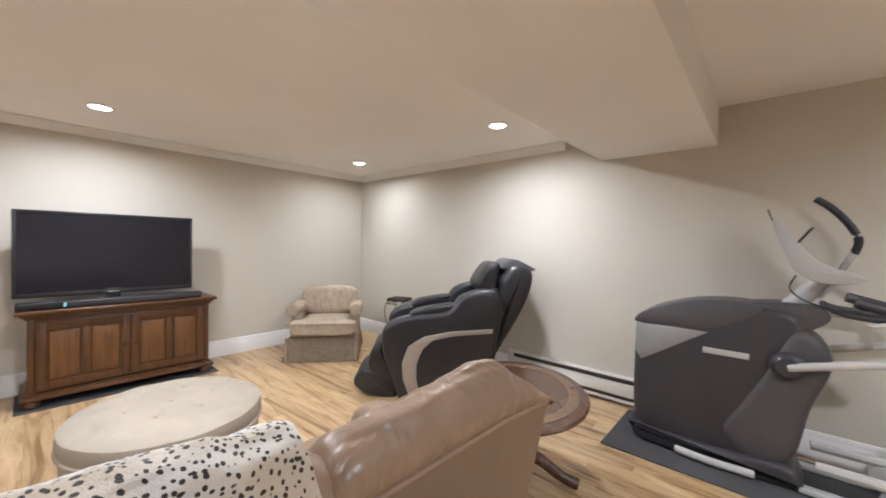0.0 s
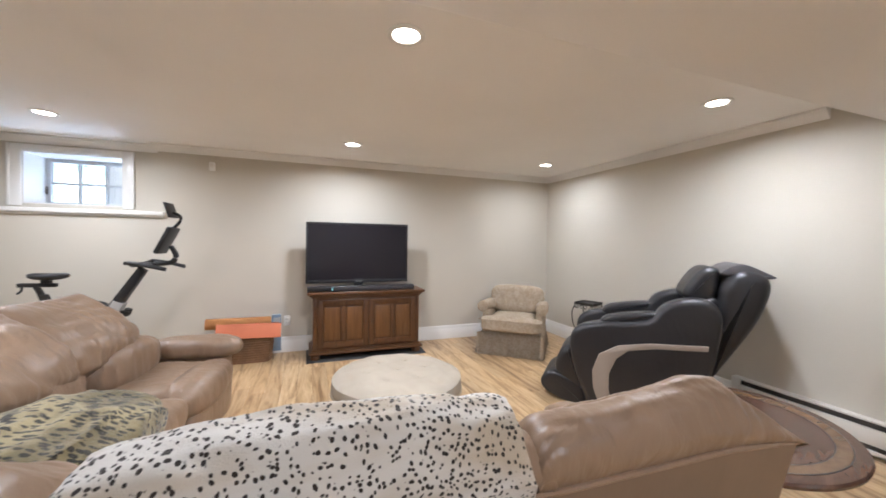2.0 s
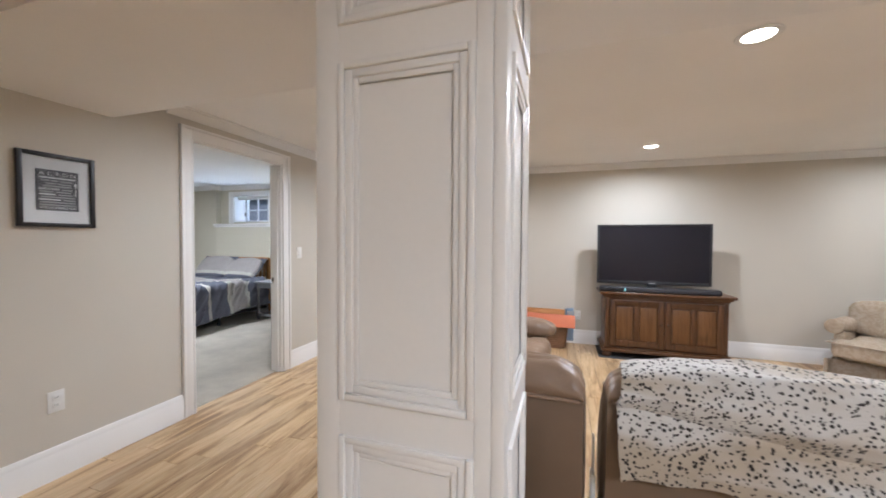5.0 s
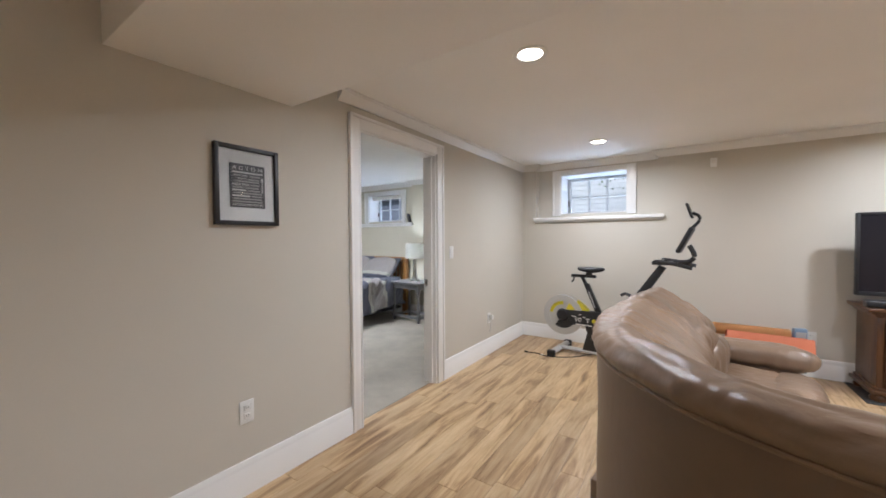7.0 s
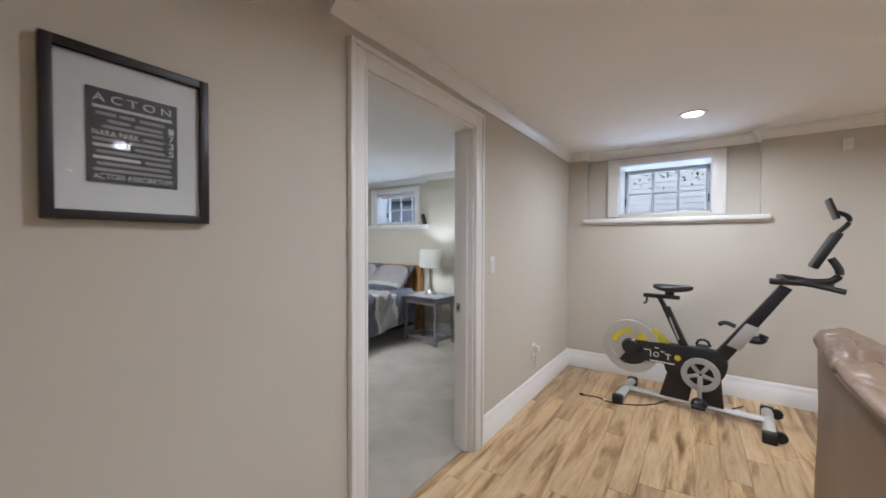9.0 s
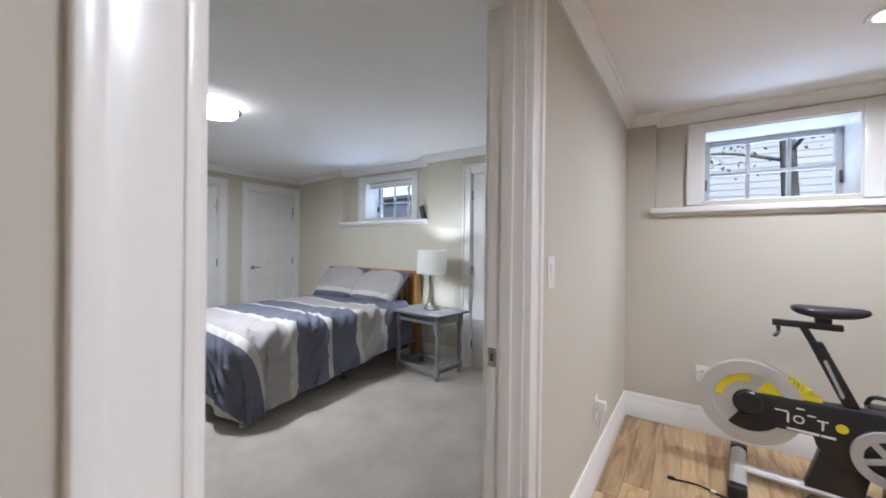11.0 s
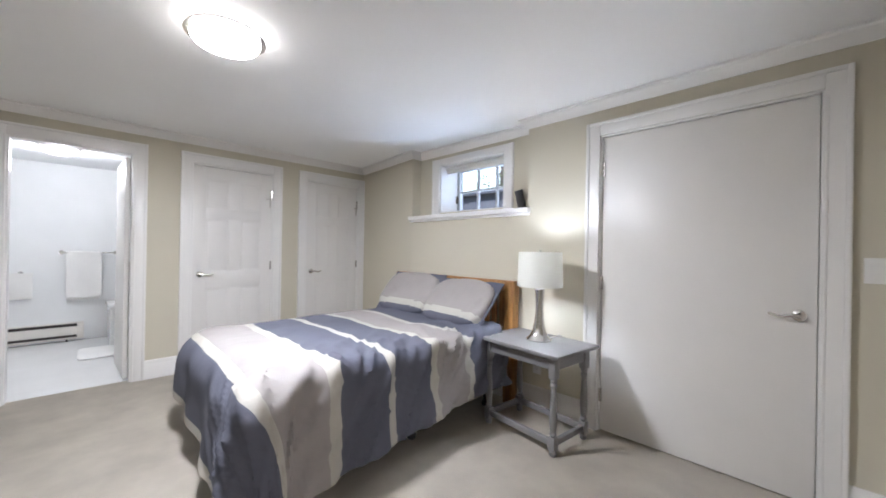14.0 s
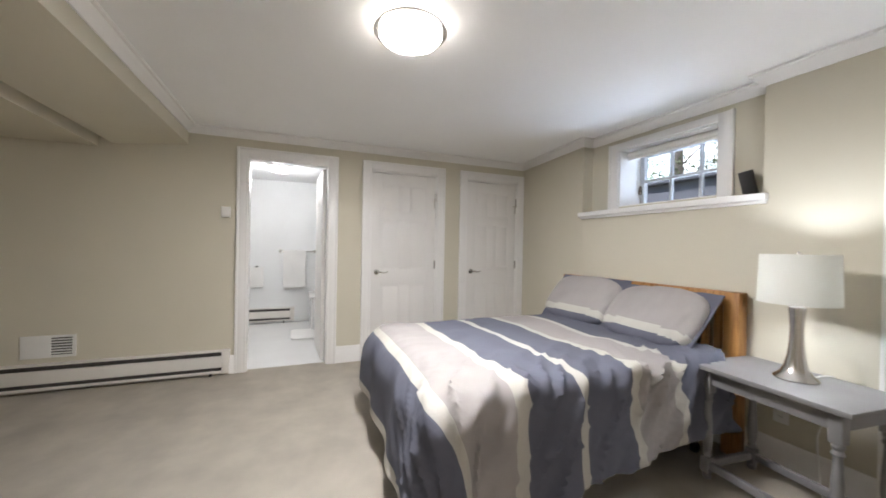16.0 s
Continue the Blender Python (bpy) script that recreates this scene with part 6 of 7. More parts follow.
    part("display", moved(bx(-0.10, 0.10, -0.004, 0.004, -0.09, 0.09, 0.002), Matrix.Translation((0.085, 0, 1.345)) @ Matrix.Rotation(radians(-33), 4, "Y") @ Matrix.Rotation(radians(90), 4, "Z")), M["black"], con, "black display panel")
    part("reading_rack", moved(bx(-0.004, 0.004, -0.10, 0.10, 0, 0.09, 0.002), pose(0.19, 0, 1.44, 0, 20, 0)), M["glass"], con, "clear acrylic rack")
    part("fixed_handle", joined(*[tube([(-0.02, s * 0.06, 1.0), (-0.10, s * 0.13, 0.97), (-0.30, s * 0.15, 0.955)], 0.017, 10) for s in (-1, 1)], *[tube([(-0.12, s * 0.14, 1.04), (-0.26, s * 0.15, 1.0)], 0.028, 10, False) for s in (-1, 1)]), M["shell"], e)
    part("headphone_cable", tube([(0.10, 0.16, 1.16), (0.12, 0.17, 1.08), (0.02, 0.17, 1.01), (-0.14, 0.17, 1.0), (-0.26, 0.16, 1.06)], 0.004, 6), M["black"], e)


elliptical()


# ---- bedroom ----
M["duvet_dark"] = surface("slate_blue_cotton", (0.125, 0.129, 0.160), 0.9, grain=260, vary=0.07, blotch=4, bumps=0.3, spec=0.1, dist=0.003)
M["duvet_light"] = surface("pale_grey_cotton", (0.335, 0.31, 0.298), 0.9, grain=260, vary=0.05, blotch=4, bumps=0.3, spec=0.1, dist=0.003)
M["duvet_cream"] = surface("cream_braid", (0.47, 0.45, 0.405), 0.9, grain=200, vary=0.05, blotch=4, bumps=0.4, spec=0.1, dist=0.003)
M["sheet"] = surface("pale_blue_sheet", (0.50, 0.54, 0.62), 0.9, grain=260, vary=0.05, bumps=0.2, spec=0.1)
M["pine"] = wood("knotty_pine", (0.20, 0.085, 0.02), (0.38, 0.185, 0.055), (0.48, 0.25, 0.085), 0.4, (18, 18, 1.4))
M["grey_paint"] = surface("grey_chalk_paint", (0.21, 0.205, 0.205), 0.45, grain=90, vary=0.06, blotch=5, bumps=0.05)
M["metal_black"] = surface("black_bed_frame", (0.025, 0.024, 0.024), 0.5, 0.5, grain=80, vary=0.2, bumps=0.05)
M["towel"] = surface("white_terry", (0.82, 0.81, 0.79), 0.95, grain=400, vary=0.04, bumps=0, spec=0.05)


def linen_shade():
    m, nt, b = blank("lampshade_linen", 0.9, spec=0.1)
    b.inputs["Base Color"].default_value = (0.80, 0.79, 0.75, 1)
    tr = nt.nodes.new("ShaderNodeBsdfTranslucent")
    tr.inputs[0].default_value = (0.80, 0.80, 0.75, 1)
    mx = nt.nodes.new("ShaderNodeMixShader")
    mx.inputs[0].default_value = 0.45
    nt.links.new(b.outputs[0], mx.inputs[1])
    nt.links.new(tr.outputs[0], mx.inputs[2])
    nt.links.new(mx.outputs[0], nt.nodes["Material Output"].inputs[0])
    bump(nt, b, noise_tex(nt, coords(nt, (1, 1, 8)), 120, 3), 0.2, 0.002)
    return m


M["shade"] = linen_shade()


def lever(parent, x, y, z, to):
    """A lever handle on the face y, pointing along x to the side given."""
    h = part("lever_handle", joined(moved(lathe([(0.002, 0), (0.027, 0), (0.029, 0.004), (0.024, 0.010), (0.010, 0.014), (0.009, 0.03), (0.002, 0.032)], 24), pose(x, y, z, 90, 0, 0)),
                                    tube([(x, y - 0.036, z), (x + to * 0.03, y - 0.042, z + 0.002), (x + to * 0.07, y - 0.040, z - 0.006), (x + to * 0.115, y - 0.036, z + 0.004)], [0.011, 0.010, 0.008, 0.006], 10)), M["chrome"], parent, "brushed nickel lever")
    return h


def hinges(parent, x, y, heights):
    for z in heights:
        part("hinge", joined(tube([(x, y, z - 0.045), (x, y, z + 0.045)], 0.007, 8, False), bx(x - 0.012, x + 0.012, y + 0.001, y + 0.004, z - 0.045, z + 0.045)), M["chrome"], parent)


def panel_door(name, width, m, label, handle_at, handle_to, hinge_x, hook=False):
    """A six-panel door, its width along x from 0, its front on y = 0 towards -y."""
    d = new(name)
    d.matrix_world = m
    tagged(d, label, "door", kind="structure")
    H, st, t = 2.015, 0.105, 0.008
    mid = width / 2
    part("door_slab", bx(0.002, width - 0.002, t, 0.035, 0.008, H), M["door"], d)
    zs = [(0.008, 0.22), (0.80, 0.97), (1.50, 1.60), (1.89, H)]
    bits = [bx(0.002, st, 0, t, 0.008, H, 0.001), bx(width - st, width - 0.002, 0, t, 0.008, H, 0.001)]
    for a, b in zs:
        bits.append(bx(st, width - st, 0, t, a, b, 0.001))
    for (a, b), (c, e) in zip(zs, zs[1:]):
        bits.append(bx(mid - 0.05, mid + 0.05, 0, t, b, c, 0.001))
    part("stiles_and_rails", joined(*bits), M["door"], d)
    for (a, b), (c, e) in zip(zs, zs[1:]):
        for p, q in ((st, mid - 0.05), (mid + 0.05, width - st)):
            part("panel", joined(bx(p + 0.022, q - 0.022, 0.0015, t + 0.001, b + 0.022, c - 0.022, 0.006, 2), *[bx(*v, 0.003) for v in ((p, p + 0.01, 0.002, t, b, c), (q - 0.01, q, 0.002, t, b, c), (p + 0.01, q - 0.01, 0.002, t, b, b + 0.01), (p + 0.01, q - 0.01, 0.002, t, c - 0.01, c))]), M["door"], d)
    lever(d, handle_at, -0.001, 0.94, handle_to)
    hinges(d, hinge_x, -0.006, (0.25, 1.02, 1.80))
    if hook:
        part("hook", joined(bx(width - 0.055, width + 0.012, -0.016, -0.012, 1.745, 1.752), bx(width - 0.02, width - 0.014, -0.016, -0.001, 1.66, 1.745)), M["chrome"], d, "small metal flip latch")
    return d


for k, hk in (("door_2", True), ("door_3", True)):
    a, b = DOORS[k]
    panel_door(k, b - a - 0.03, turned("west", BED_WEST - 0.012) @ Matrix.Translation((a + 0.015, 0, 0)), "closed white six-panel closet door with a lever handle", 0.06, 1, b - a - 0.03, hk)
# the bathroom door stands open into the bathroom
a, b = DOORS["door_5"]
panel_door("door_5", 0.70, Matrix.Translation((BED_WEST - 0.125, b - 0.016, 0)) @ Matrix.Rotation(radians(182), 4, "Z"), "open white six-panel bathroom door", 0.64, -1, 0.0)

flush = new("door_4")
flush.matrix_world = Matrix.Translation((D4[0] + 0.014, BED_NORTH + 0.012, 0))
tagged(flush, "closed wide flush white door beside the night table", "door", kind="structure")
w4 = D4[1] - D4[0] - 0.028
part("door_slab", bx(0.002, w4 - 0.002, 0, 0.04, 0.012, 2.014, 0.002), M["door"], flush)
lever(flush, w4 - 0.065, -0.001, 0.93, -1)
hinges(flush, 0.0, -0.007, (0.25, 1.02, 1.80))
part("keyhole", moved(lathe([(0.001, 0), (0.006, 0), (0.006, 0.003), (0.001, 0.003)], 12), pose(w4 - 0.065, -0.03, 0.94, 90)), M["slot"], flush)

wall_plate("light_switch", "switch", turned("north", BED_NORTH) @ Matrix.Translation((-3.02, 0, 1.165)), "white rocker light switch beside the wide door", "switch")
wall_plate("socket", "socket", turned("north", BED_NORTH) @ Matrix.Translation((-4.72, 0, 0.33)), "white wall socket behind the night table", "socket")
th = thing("thermostat", "small white thermostat on the wall beside the bathroom door", "thermostat", 0, 0, 0)
th.matrix_world = turned("west", BED_WEST) @ Matrix.Translation((1.79, 0, 1.51))
part("body", bx(-0.038, 0.038, -0.024, -0.001, -0.05, 0.05, 0.006, 2), M["white"], th)
part("dial_slot", bx(-0.03, 0.03, -0.0255, -0.0238, -0.03, -0.026), M["heater"], th)
heater("baseboard_heater", 1.80, "long white enamel baseboard heater below a wall vent", turned("west", BED_WEST) @ Matrix.Translation((0.04, 0, 0)))


def vent():
    v = new("wall_vent")
    v.matrix_world = turned("west", BED_WEST) @ Matrix.Translation((0.57, 0, 0.365))
    tagged(v, "white wall plate with a dark slatted vent", "vent")
    part("plate", joined(bx(-0.17, 0.015, -0.010, -0.001, -0.09, 0.09, 0.003), bx(0.145, 0.17, -0.010, -0.001, -0.09, 0.09, 0.002), bx(0.015, 0.145, -0.010, -0.001, 0.07, 0.09, 0.002), bx(0.015, 0.145, -0.010, -0.001, -0.09, -0.07, 0.002)), M["white"], v)
    part("backing", bx(0.015, 0.145, -0.003, -0.001, -0.07, 0.07), M["slot"], v)
    for k in range(6):
        part("slat", moved(bx(0.016, 0.144, -0.006, 0.006, -0.0025, 0.0025), pose(0, -0.008, -0.055 + 0.022 * k, 35)), M["white"], v)


vent()


def bed():
    b = thing("bed", "double bed with a slatted knotty pine headboard", "bed", -5.64, 4.86, 0)
    hb = part("headboard", joined(bx(-0.76, 0.76, -0.022, 0.022, 0.90, 0.985, 0.008, 2), bx(-0.67, 0.67, -0.015, 0.015, 0.42, 0.50, 0.005)), M["pine"], b)
    for x in (-0.715, 0.715):
        part("headboard_post", bx(x - 0.045, x + 0.045, -0.045, 0.04, 0, 0.985, 0.008, 2), M["pine"], b)
    for k in range(17):
        x = -0.62 + k * 1.24 / 16
        part("slat", bx(x - 0.022, x + 0.022, -0.010, 0.010, 0.50, 0.90, 0.003), M["pine"], hb)
    part("box_spring", cushion(-0.68, 0.68, -1.93, -0.06, 0.17, 0.33, 12, 8), M["sheet"], b)
    part("mattress", cushion(-0.69, 0.69, -1.95, -0.05, 0.33, 0.585, 9, 14), M["sheet"], b, "pale blue fitted sheet")
    fr = [bx(-0.68, 0.68, -1.92, -1.88, 0.13, 0.17), bx(-0.68, 0.68, -0.12, -0.08, 0.13, 0.17), bx(-0.68, -0.64, -1.88, -0.12, 0.13, 0.17), bx(0.64, 0.68, -1.88, -0.12, 0.13, 0.17)]
    part("bed_frame", joined(*fr), M["metal_black"], b, "black metal frame")
    for x in (-0.62, 0.62):
        for y in (-1.82, -0.95, -0.2):
            lg = part("leg", tube([(x, y, 0.13), (x, y, 0.04)], 0.018, 10, False), M["metal_black"], b)
            part("castor", moved(lathe([(0.01, -0.016), (0.028, -0.014), (0.03, 0), (0.028, 0.014), (0.01, 0.016)], 16), pose(x, y, 0.0305, 0, 90, 0)), M["metal_black"], lg)


bed()


def duvet():
    """A striped cover: flat on the bed, hanging over the foot and both sides."""
    x0, x1, yf, top = -6.25, -4.93, 3.06, 0.635
    bands = [(-0.66, "cream"), (-0.605, "dark"), (-0.18, "cream"), (-0.12, "light"), (0.17, "cream"), (0.235, "dark"), (0.535, "cream"), (0.585, "dark"), (0.85, "cream"), (0.90, "light"), (1.16, "cream"), (1.21, "dark"), (1.62, "end")]
    bs = []
    for i in range(len(bands) - 1):
        s, e = bands[i][0], bands[i + 1][0]
        k = max(1, round((e - s) / 0.021))
        bs += [(s + (e - s) * j / k, bands[i][1]) for j in range(k)]
    bs.append((bands[-1][0], "end"))
    W = x1 - x0
    avals = [-0.36 + i * (W + 0.86) / 132 for i in range(133)]
    bm = bmesh.new()
    grid = []
    for bv, _ in bs:
        row = []
        for av in avals:
            da = -av if av < 0 else (av - W if av > W else 0.0)
            db = (-bv if bv < 0 else 0.0) * (0.78 + 0.22 * min(1, max(0, av) / W))
            sx = -1 if av < 0 else 1
            drop_scale = 1.0
            if av > W:
                drop_scale = 0.90 + 0.30 * max(0, 1 - max(bv, 0) / 1.2)
            da *= drop_scale
            fold = math.hypot(da, db)
            r = 0.075 + 0.12 * (db / fold if fold > 1e-6 else 0)
            def over(d):
                if d <= 0:
                    return 0.0, 0.0
                t = min(d / (r * 1.57), 1.0)
                out = r * math.sin(t * 1.57)
                down = r * (1 - math.cos(t * 1.57)) + max(0.0, d - r * 1.57)
                return out, down
            o, dn = over(fold)
            ux, uy = (da / fold, db / fold) if fold > 1e-6 else (0, 0)
            flare = 0.07 * max(0, fold - 0.1)
            x = min(max(av, 0), W) + x0 + sx * ux * (o + flare)
            y = yf + max(bv, 0) - uy * (o + flare)
            z = top - dn
            hang = max(0.0, min(1.0, (fold - 0.05) / 0.3))
            ripple = math.sin((bv * 17 if abs(ux) > abs(uy) else av * 15) + 1.3 * noise.noise(Vector((av * 2, bv * 2, 0)))) * 0.011 * hang
            corner = min(da, db)
            if corner > 0:
                ripple += 0.016 * math.sin(math.atan2(db, da) * 4.0) * min(1, corner / 0.2)
            x += sx * ux * ripple
            y -= uy * ripple
            n1 = noise.noise(Vector((av * 2.2, bv * 2.2, 5))) * 0.020 + noise.noise(Vector((av * 6 + bv * 3, bv * 4, 9))) * 0.009
            perp, lng = av * 0.55 + bv * 0.83, av * 0.83 - bv * 0.55
            wide = max(0.0, min(1.0, av / W * 2.4 - 1.5))
            q1 = Vector((lng * 1.6, perp * 8.5, 3.0))
            q2 = Vector((lng * 3.1, perp * 17.0, 8.0))
            diag = (0.034 * max(0.0, 1 - abs(noise.noise(q1)) * 3.6) ** 1.5 + 0.018 * max(0.0, 1 - abs(noise.noise(q2)) * 3.6) ** 1.6) * wide
            gather = 0.005 * max(0.0, 1 - abs(noise.noise(Vector((av * 9, bv * 1.6, 4)))) * 3.0) * max(0.0, 1 - abs(bv) / 0.45)
            bulge = n1 + diag + gather
            z += bulge * (1 - 0.75 * hang)
            x += sx * ux * bulge
            y -= uy * bulge
            puff = 0.02 * math.sin(min(max(av, 0), W) / W * math.pi)
            z += puff
            if z < 0.12:
                z = 0.05 + 0.07 * math.exp((z - 0.12) / 0.07)
            row.append(bm.verts.new((x, y, z)))
        grid.append(row)
    names = ["duvet_dark", "duvet_light", "duvet_cream"]
    for j in range(len(bs) - 1):
        idx = names.index("duvet_" + bs[j][1])
        for i in range(len(avals) - 1):
            f = bm.faces.new((grid[j][i], grid[j][i + 1], grid[j + 1][i + 1], grid[j + 1][i]))
            f.material_index = idx
    bm.normal_update()
    under = [[bm.verts.new(v.co - v.normal * 0.02) for v in row] for row in grid]
    nr, nc = len(grid), len(avals)
    for j in range(nr - 1):
        idx = names.index("duvet_" + bs[j][1])
        for i in range(nc - 1):
            bm.faces.new((under[j][i], under[j + 1][i], under[j + 1][i + 1], under[j][i + 1])).material_index = idx
        for i in (0, nc - 1):
            bm.faces.new((grid[j][i], grid[j + 1][i], under[j + 1][i], under[j][i])).material_index = idx
    for j in (0, nr - 1):
        for i in range(nc - 1):
            bm.faces.new((grid[j][i], grid[j][i + 1], under[j][i + 1], under[j][i])).material_index = names.index("duvet_cream")
    bmesh.ops.recalc_face_normals(bm, faces=bm.faces[:])
    me = mesh_of("duvet", bm, M[names[0]], angle=60)
    for n in names[1:]:
        me.materials.append(M[n])
    ob = new("duvet", me)
    tagged(ob, "striped slate blue, pale grey and cream duvet spread over the bed", "duvet")


duvet()


def pillow(x, y, z, tilt, turn, seed):
    p = thing("pillow", "pale grey pillow with a cream band and slate blue edge", "pillow", x, y, z, turn, "pillows on the bed")
    body = cushion(-0.345, 0.345, -0.08, 0.08, -0.228, 0.228, 3.4, 22, 0.018, 5, seed)
    for f in body.faces:
        zc = f.calc_center_median().z
        f.material_index = 0 if zc > -0.11 else (1 if zc > -0.165 else 2)
    moved(body, pose(0, 0, 0, tilt))
    me = mesh_of("pillow_body", body, M["duvet_light"], angle=70)
    me.materials.append(M["duvet_cream"])
    me.materials.append(M["duvet_dark"])
    ob = new("pillow_body", me)
    ob.parent = p
    bm = bmesh.new()
    loop = [(sx * 0.355, 0.0, sz * 0.238) for sx, sz in ((-1, -1), (1, -1), (1, 1), (-1, 1))]
    bm.faces.new([bm.verts.new(q) for q in loop])
    bmesh.ops.subdivide_edges(bm, edges=bm.edges[:], cuts=14, use_grid_fill=True)
    for v in bm.verts:
        v.co.y += 0.012 * noise.noise(v.co * 9 + Vector((seed, 0, 0)))
    bmesh.ops.solidify(bm, geom=bm.faces[:], thickness=0.008)
    part("flange", moved(bm, pose(0, 0.01, 0, tilt)), M["duvet_dark"], p, "slate blue flange")


pillow(-5.98, 4.655, 0.80, -38, 3, 1)
pillow(-5.30, 4.625, 0.79, -42, -4, 2)


def night_table():
    t = thing("night_table", "grey-painted wooden night table with turned legs", "table", -4.545, 4.60, 0, -6)
    part("tabletop", bx(-0.335, 0.335, -0.235, 0.235, 0.598, 0.622, 0.006, 2), M["grey_paint"], t)
    for x0, x1, y0, y1 in ((-0.25, 0.25, -0.178, -0.158), (-0.25, 0.25, 0.158, 0.178), (-0.275, -0.255, -0.15, 0.15), (0.255, 0.275, -0.15, 0.15)):
        part("apron", bx(x0, x1, y0, y1, 0.515, 0.598, 0.002), M["grey_paint"], t)
    prof = [(0.016, 0.12), (0.022, 0.135), (0.016, 0.15), (0.021, 0.17), (0.024, 0.22), (0.021, 0.30), (0.016, 0.38), (0.015, 0.41), (0.023, 0.425), (0.016, 0.44), (0.022, 0.455), (0.018, 0.47)]
    for x in (-0.265, 0.265):
        for y in (-0.168, 0.168):
            m = Matrix.Translation((x, y, 0))
            part("leg", moved(joined(lathe([(0.014, 0), (0.022, 0.012), (0.022, 0.03), (0.014, 0.04)], 14), bx(-0.023, 0.023, -0.023, 0.023, 0.04, 0.12, 0.003), lathe(prof, 16), bx(-0.024, 0.024, -0.024, 0.024, 0.468, 0.598, 0.003)), m), M["grey_paint"], t)
    for x0, x1, y0, y1 in ((-0.245, 0.245, -0.182, -0.154), (-0.245, 0.245, 0.154, 0.182), (-0.279, -0.251, -0.15, 0.15), (0.251, 0.279, -0.15, 0.15)):
        part("stretcher", bx(x0, x1, y0, y1, 0.062, 0.10, 0.004), M["grey_paint"], t)


night_table()


def table_lamp():
    l = thing("table_lamp", "brushed metal table lamp with a white drum shade, lit", "lamp", -4.53, 4.62, 0.622)
    part("base", lathe([(0.002, 0.0005), (0.082, 0.0005), (0.085, 0.006), (0.080, 0.012), (0.060, 0.03), (0.045, 0.06), (0.034, 0.11), (0.028, 0.17), (0.025, 0.24), (0.028, 0.30), (0.034, 0.345), (0.030, 0.35), (0.002, 0.352)], 36), M["chrome"], l)
    part("stem", lathe([(0.006, 0.35), (0.006, 0.43), (0.016, 0.43), (0.016, 0.47), (0.004, 0.472)], 14), M["chrome"], l)
    bm = bmesh.new()
    n, rings = 48, []
    for r, z in ((0.152, 0.365), (0.145, 0.60), (0.143, 0.60), (0.150, 0.365)):
        rings.append([bm.verts.new((r * math.cos(2 * math.pi * i / n), r * math.sin(2 * math.pi * i / n), z)) for i in range(n)])
    for j in range(4):
        a, c = rings[j], rings[(j + 1) % 4]
        for i in range(n):
            bm.faces.new((a[i], a[(i + 1) % n], c[(i + 1) % n], c[i]))
    sh = part("shade", bm, M["shade"], l, "white linen drum shade")
    part("shade_spider", joined(*[tube([(0, 0, 0.59), (0.144 * math.cos(a), 0.144 * math.sin(a), 0.595)], 0.002, 6, False) for a in (0.3, 2.4, 4.5)], lathe([(0.002, 0.585), (0.008, 0.59), (0.006, 0.61), (0.002, 0.615)], 10)), M["chrome"], sh)
    part("bulb", moved(lathe([(0.012, 0.46), (0.026, 0.49), (0.028, 0.51), (0.018, 0.535), (0.002, 0.54)], 18), Matrix()), M["bulb"], l, "glowing bulb")
    part("cord", tube([(0.03, 0.06, 0.004), (0.04, 0.2, 0.004), (0.05, 0.245, -0.03), (0.03, 0.26, -0.2), (-0.02, 0.27, -0.33), (0.0, 0.24, -0.52), (0.04, 0.18, -0.61)], 0.004, 6), M["white"], l)


M["bulb"] = glow("bulb_glow", (0.96, 0.97, 1.0), 12.0)
table_lamp()


def ceiling_light():
    c = thing("ceiling_light", "round flush ceiling light with a metal ring, switched on", "ceiling light", -5.23, 2.87, CEIL_BED)
    part("pan", lathe([(0.002, -0.001), (0.125, -0.001), (0.13, -0.004), (0.13, -0.012), (0.125, -0.016), (0.002, -0.016)], 56), M["white"], c)
    part("ring", ring_disc(0.1495, 0.174, -0.045, -0.034), M["chrome"], c, "brushed metal ring")
    part("diffuser", lathe([(0.147, -0.034), (0.149, -0.06), (0.135, -0.078), (0.09, -0.09), (0.04, -0.095), (0.002, -0.096)], 56), M["lens_bed"], c, "glowing frosted glass bowl")


ceiling_light()
frame_ob = thing("photo_frame", "small black photo frame leaning in the window niche", "picture frame", -4.93, 5.0, 1.577, 150)
part("frame", moved(bx(-0.06, 0.06, -0.008, 0.008, 0, 0.16, 0.003), pose(0, 0, 0, -14)), M["frame_black"], frame_ob)
part("photo", moved(bx(-0.045, 0.045, -0.0095, -0.007, 0.016, 0.144), pose(0, 0, 0, -14)), M["mount"], frame_ob, "pale blank print")
blind = thing("roller_blind", "rolled-up off-white fabric blind above the bedroom window", "blind", -5.56, 5.14, 2.06)
part("roll", tube([(-0.39, 0, 0.012), (0.39, 0, 0.012)], 0.028, 14, False), M["mount"], blind)
part("hem_bar", bx(-0.385, 0.385, -0.022, -0.008, -0.035, -0.012, 0.004), M["mount"], blind)

# ---- bathroom seen through its door ----
rail = thing("towel_rail", "chrome towel rail on the bathroom wall", "towel rail", -9.75, 2.44, 1.11)
part("bar", tube([(0.06, -0.27, 0), (0.06, 0.27, 0)], 0.009, 10, False), M["chrome"], rail)
for y in (-0.25, 0.25):
    part("bracket", moved(lathe([(0.002, 0.001), (0.026, 0.001), (0.024, 0.01), (0.012, 0.02), (0.012, 0.06), (0.016, 0.068), (0.002, 0.07)], 18), pose(0, y, 0, 0, 90, 0)), M["chrome"], rail)


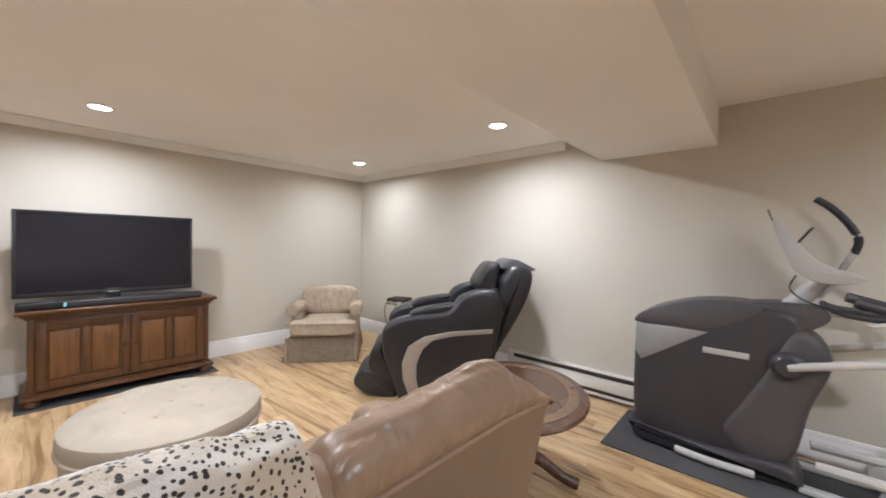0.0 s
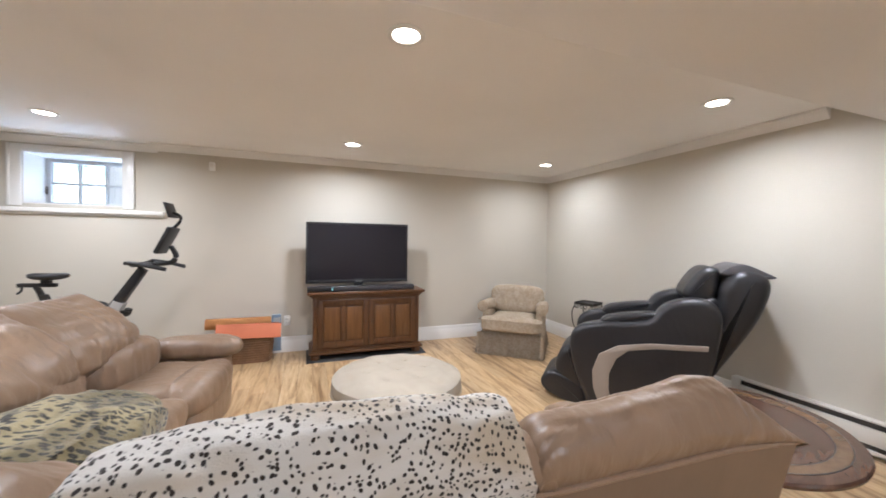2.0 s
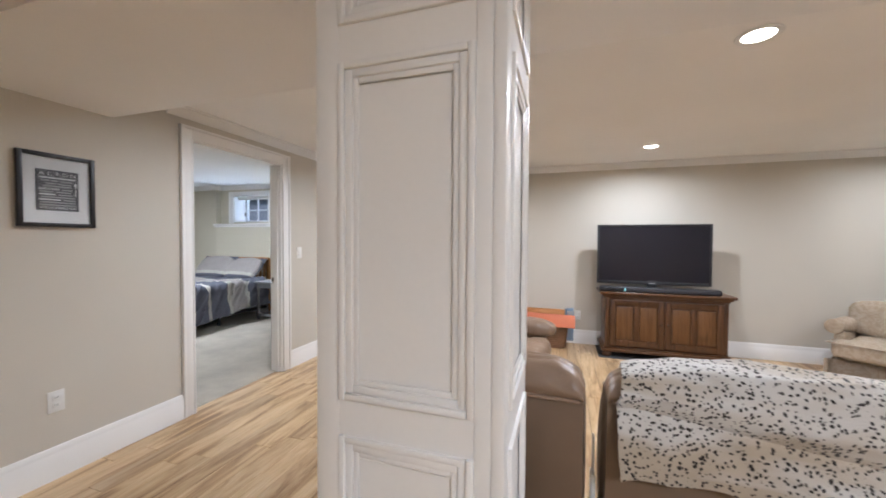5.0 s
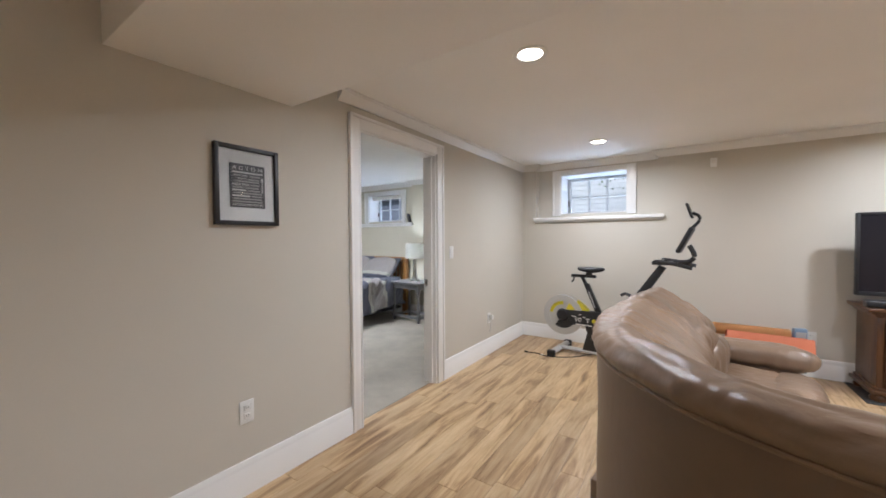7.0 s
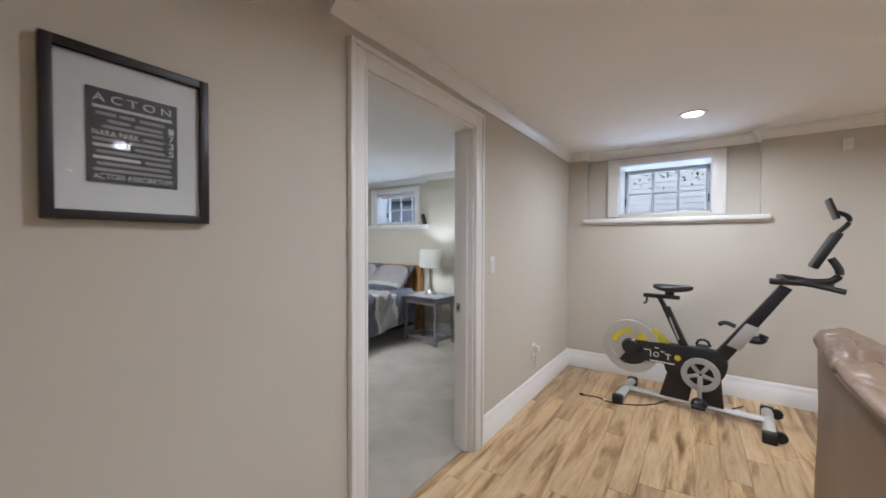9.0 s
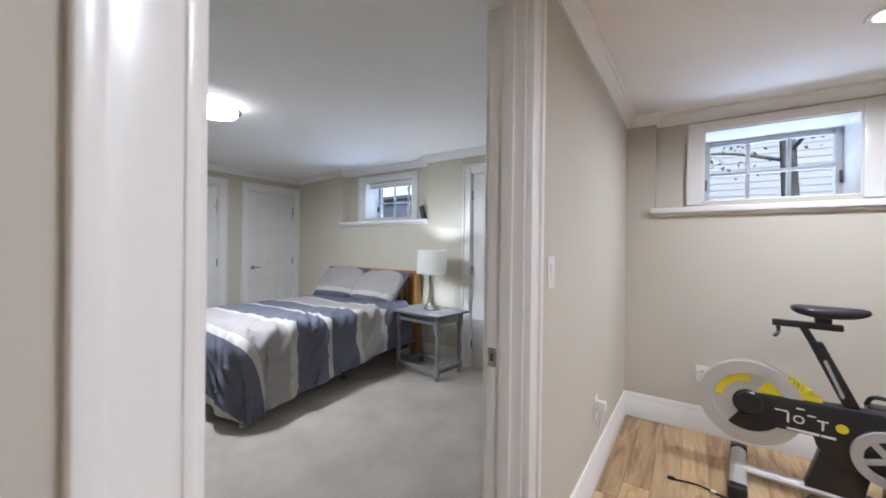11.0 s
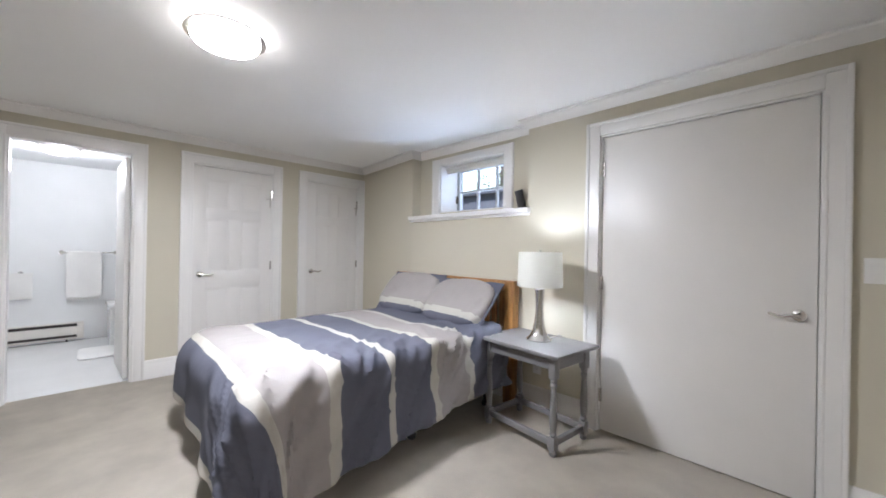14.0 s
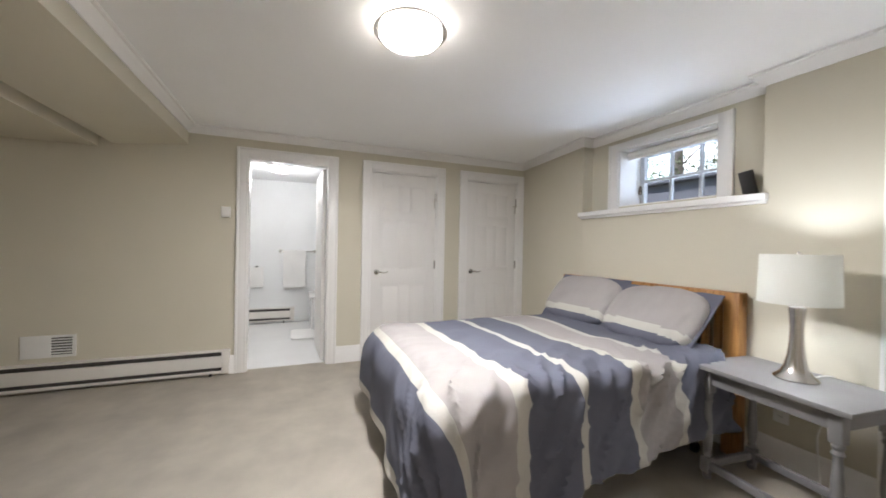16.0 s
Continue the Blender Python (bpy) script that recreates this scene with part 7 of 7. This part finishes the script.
def towel():
    front = cushion(0.071, 0.086, -0.17, 0.16, -0.57, 0.012, 9, 16, 0.006, 6, 1)
    back = cushion(0.036, 0.050, -0.17, 0.16, -0.60, 0.012, 9, 16, 0.005, 6, 2)
    top = cushion(0.038, 0.084, -0.17, 0.16, -0.01, 0.019, 3, 12, 0.002, 6, 3)
    solid("towel", joined(front, back, top), M["towel"], "white bath towel folded over the towel rail", "towel", Matrix.Translation((-9.75, 2.40, 1.11)))


towel()
heater("baseboard_heater", 1.1, "white baseboard heater on the bathroom wall", turned("west", -9.75) @ Matrix.Translation((1.3, 0, 0)))
solid("bath_mat", cushion(-9.1, -8.55, 2.35, 2.68, 0.003, 0.022, 8, 10), M["towel"], "white bath mat on the tiled floor", "bath mat")
tub = thing("bathtub", "low white bathtub along the bathroom wall", "bathtub", -9.4, 3.0, 0)
part("apron", bx(-0.34, 0.34, -0.38, -0.32, 0.003, 0.44, 0.02, 3), M["bath_tile"], tub)
part("rim", joined(bx(-0.34, 0.34, -0.40, -0.28, 0.44, 0.48, 0.012, 2), bx(-0.34, 0.34, 0.32, 0.39, 0.44, 0.48, 0.012, 2), bx(-0.34, -0.24, -0.28, 0.32, 0.44, 0.48, 0.012, 2), bx(0.24, 0.34, -0.28, 0.32, 0.44, 0.48, 0.012, 2)), M["bath_tile"], tub)
part("basin", bx(-0.25, 0.25, -0.3, 0.33, 0.05, 0.09, 0.02), M["bath_tile"], tub)
bath_light = thing("ceiling_light", "round white bathroom ceiling light, switched on", "ceiling light", -8.6, 2.2, 2.2)
part("pan", lathe([(0.002, -0.001), (0.15, -0.001), (0.15, -0.02), (0.002, -0.02)], 40), M["white"], bath_light)
part("diffuser", lathe([(0.14, -0.02), (0.135, -0.05), (0.08, -0.07), (0.002, -0.075)], 40), M["lens_bath"], bath_light, "glowing frosted glass bowl")
holder = thing("paper_holder", "small chrome holder with a white hand towel", "towel holder", -9.75, 1.86, 0.86)
part("bracket", moved(lathe([(0.002, 0.001), (0.024, 0.001), (0.022, 0.01), (0.01, 0.02), (0.01, 0.06), (0.002, 0.065)], 16), pose(0, 0, 0, 0, 90, 0)), M["chrome"], holder)
part("hand_towel", bx(0.045, 0.065, -0.10, 0.10, -0.30, 0.005, 0.006, 2), M["towel"], holder, "white hand towel")


# ---- floor planks of the living room ----
def planks():
    floor_ob = bpy.data.objects["floor"]
    rng = random.Random(4)
    w, gap = 0.128, 0.0012
    meshes = {}
    x, col = WEST, 0
    y_lo = -0.95
    count = 0
    while x < EAST - 0.002:
        x1 = min(x + w, EAST)
        y = y_lo - rng.random() * 1.2
        while y < NORTH - 0.002:
            y1 = y + 1.22
            a, b = max(y, y_lo), min(y1, NORTH)
            if NORTH - b < 0.15:
                b = NORTH
            key = (round(x1 - x, 3), round(b - a, 2))
            if b - a > 0.02:
                if key not in meshes:
                    meshes[key] = mesh_of("plank", bx(0, x1 - x - gap, 0, b - a - gap, -0.008, 0.0, 0.0012, 1), M["plank"])
                ob = new("plank", meshes[key])
                ob.parent = floor_ob
                ob.location = (x, a, 0)
                count += 1
            y = b
        x, col = x1, col + 1
    # the doorway and the part of the floor behind the path
    for x0, x1, y0, y1 in ((BED_EAST + 0.06, WEST, DOOR_Y0 + 0.016, DOOR_Y1 - 0.016),):
        ob = new("plank", mesh_of("plank", bx(x0, x1, y0, y1, -0.008, 0.0, 0.001, 1), M["plank"]))
        ob.parent = floor_ob
    x = WEST
    bits = []
    while x < EAST - 0.01:
        x1 = min(x + w, EAST)
        y = SOUTH
        while y < y_lo - 0.01:
            y1 = min(y + 0.6 + rng.random() * 0.6, y_lo)
            bits.append((x, x1 - gap, y, y1 - gap))
            y = y1
        x = x1
    far = joined(*[bx(*q, -0.008, 0.0) for q in bits])
    ob = new("plank_field", mesh_of("plank_field", far, M["plank"]))
    ob.parent = floor_ob
    tagged(ob, kind="stuff")


planks()
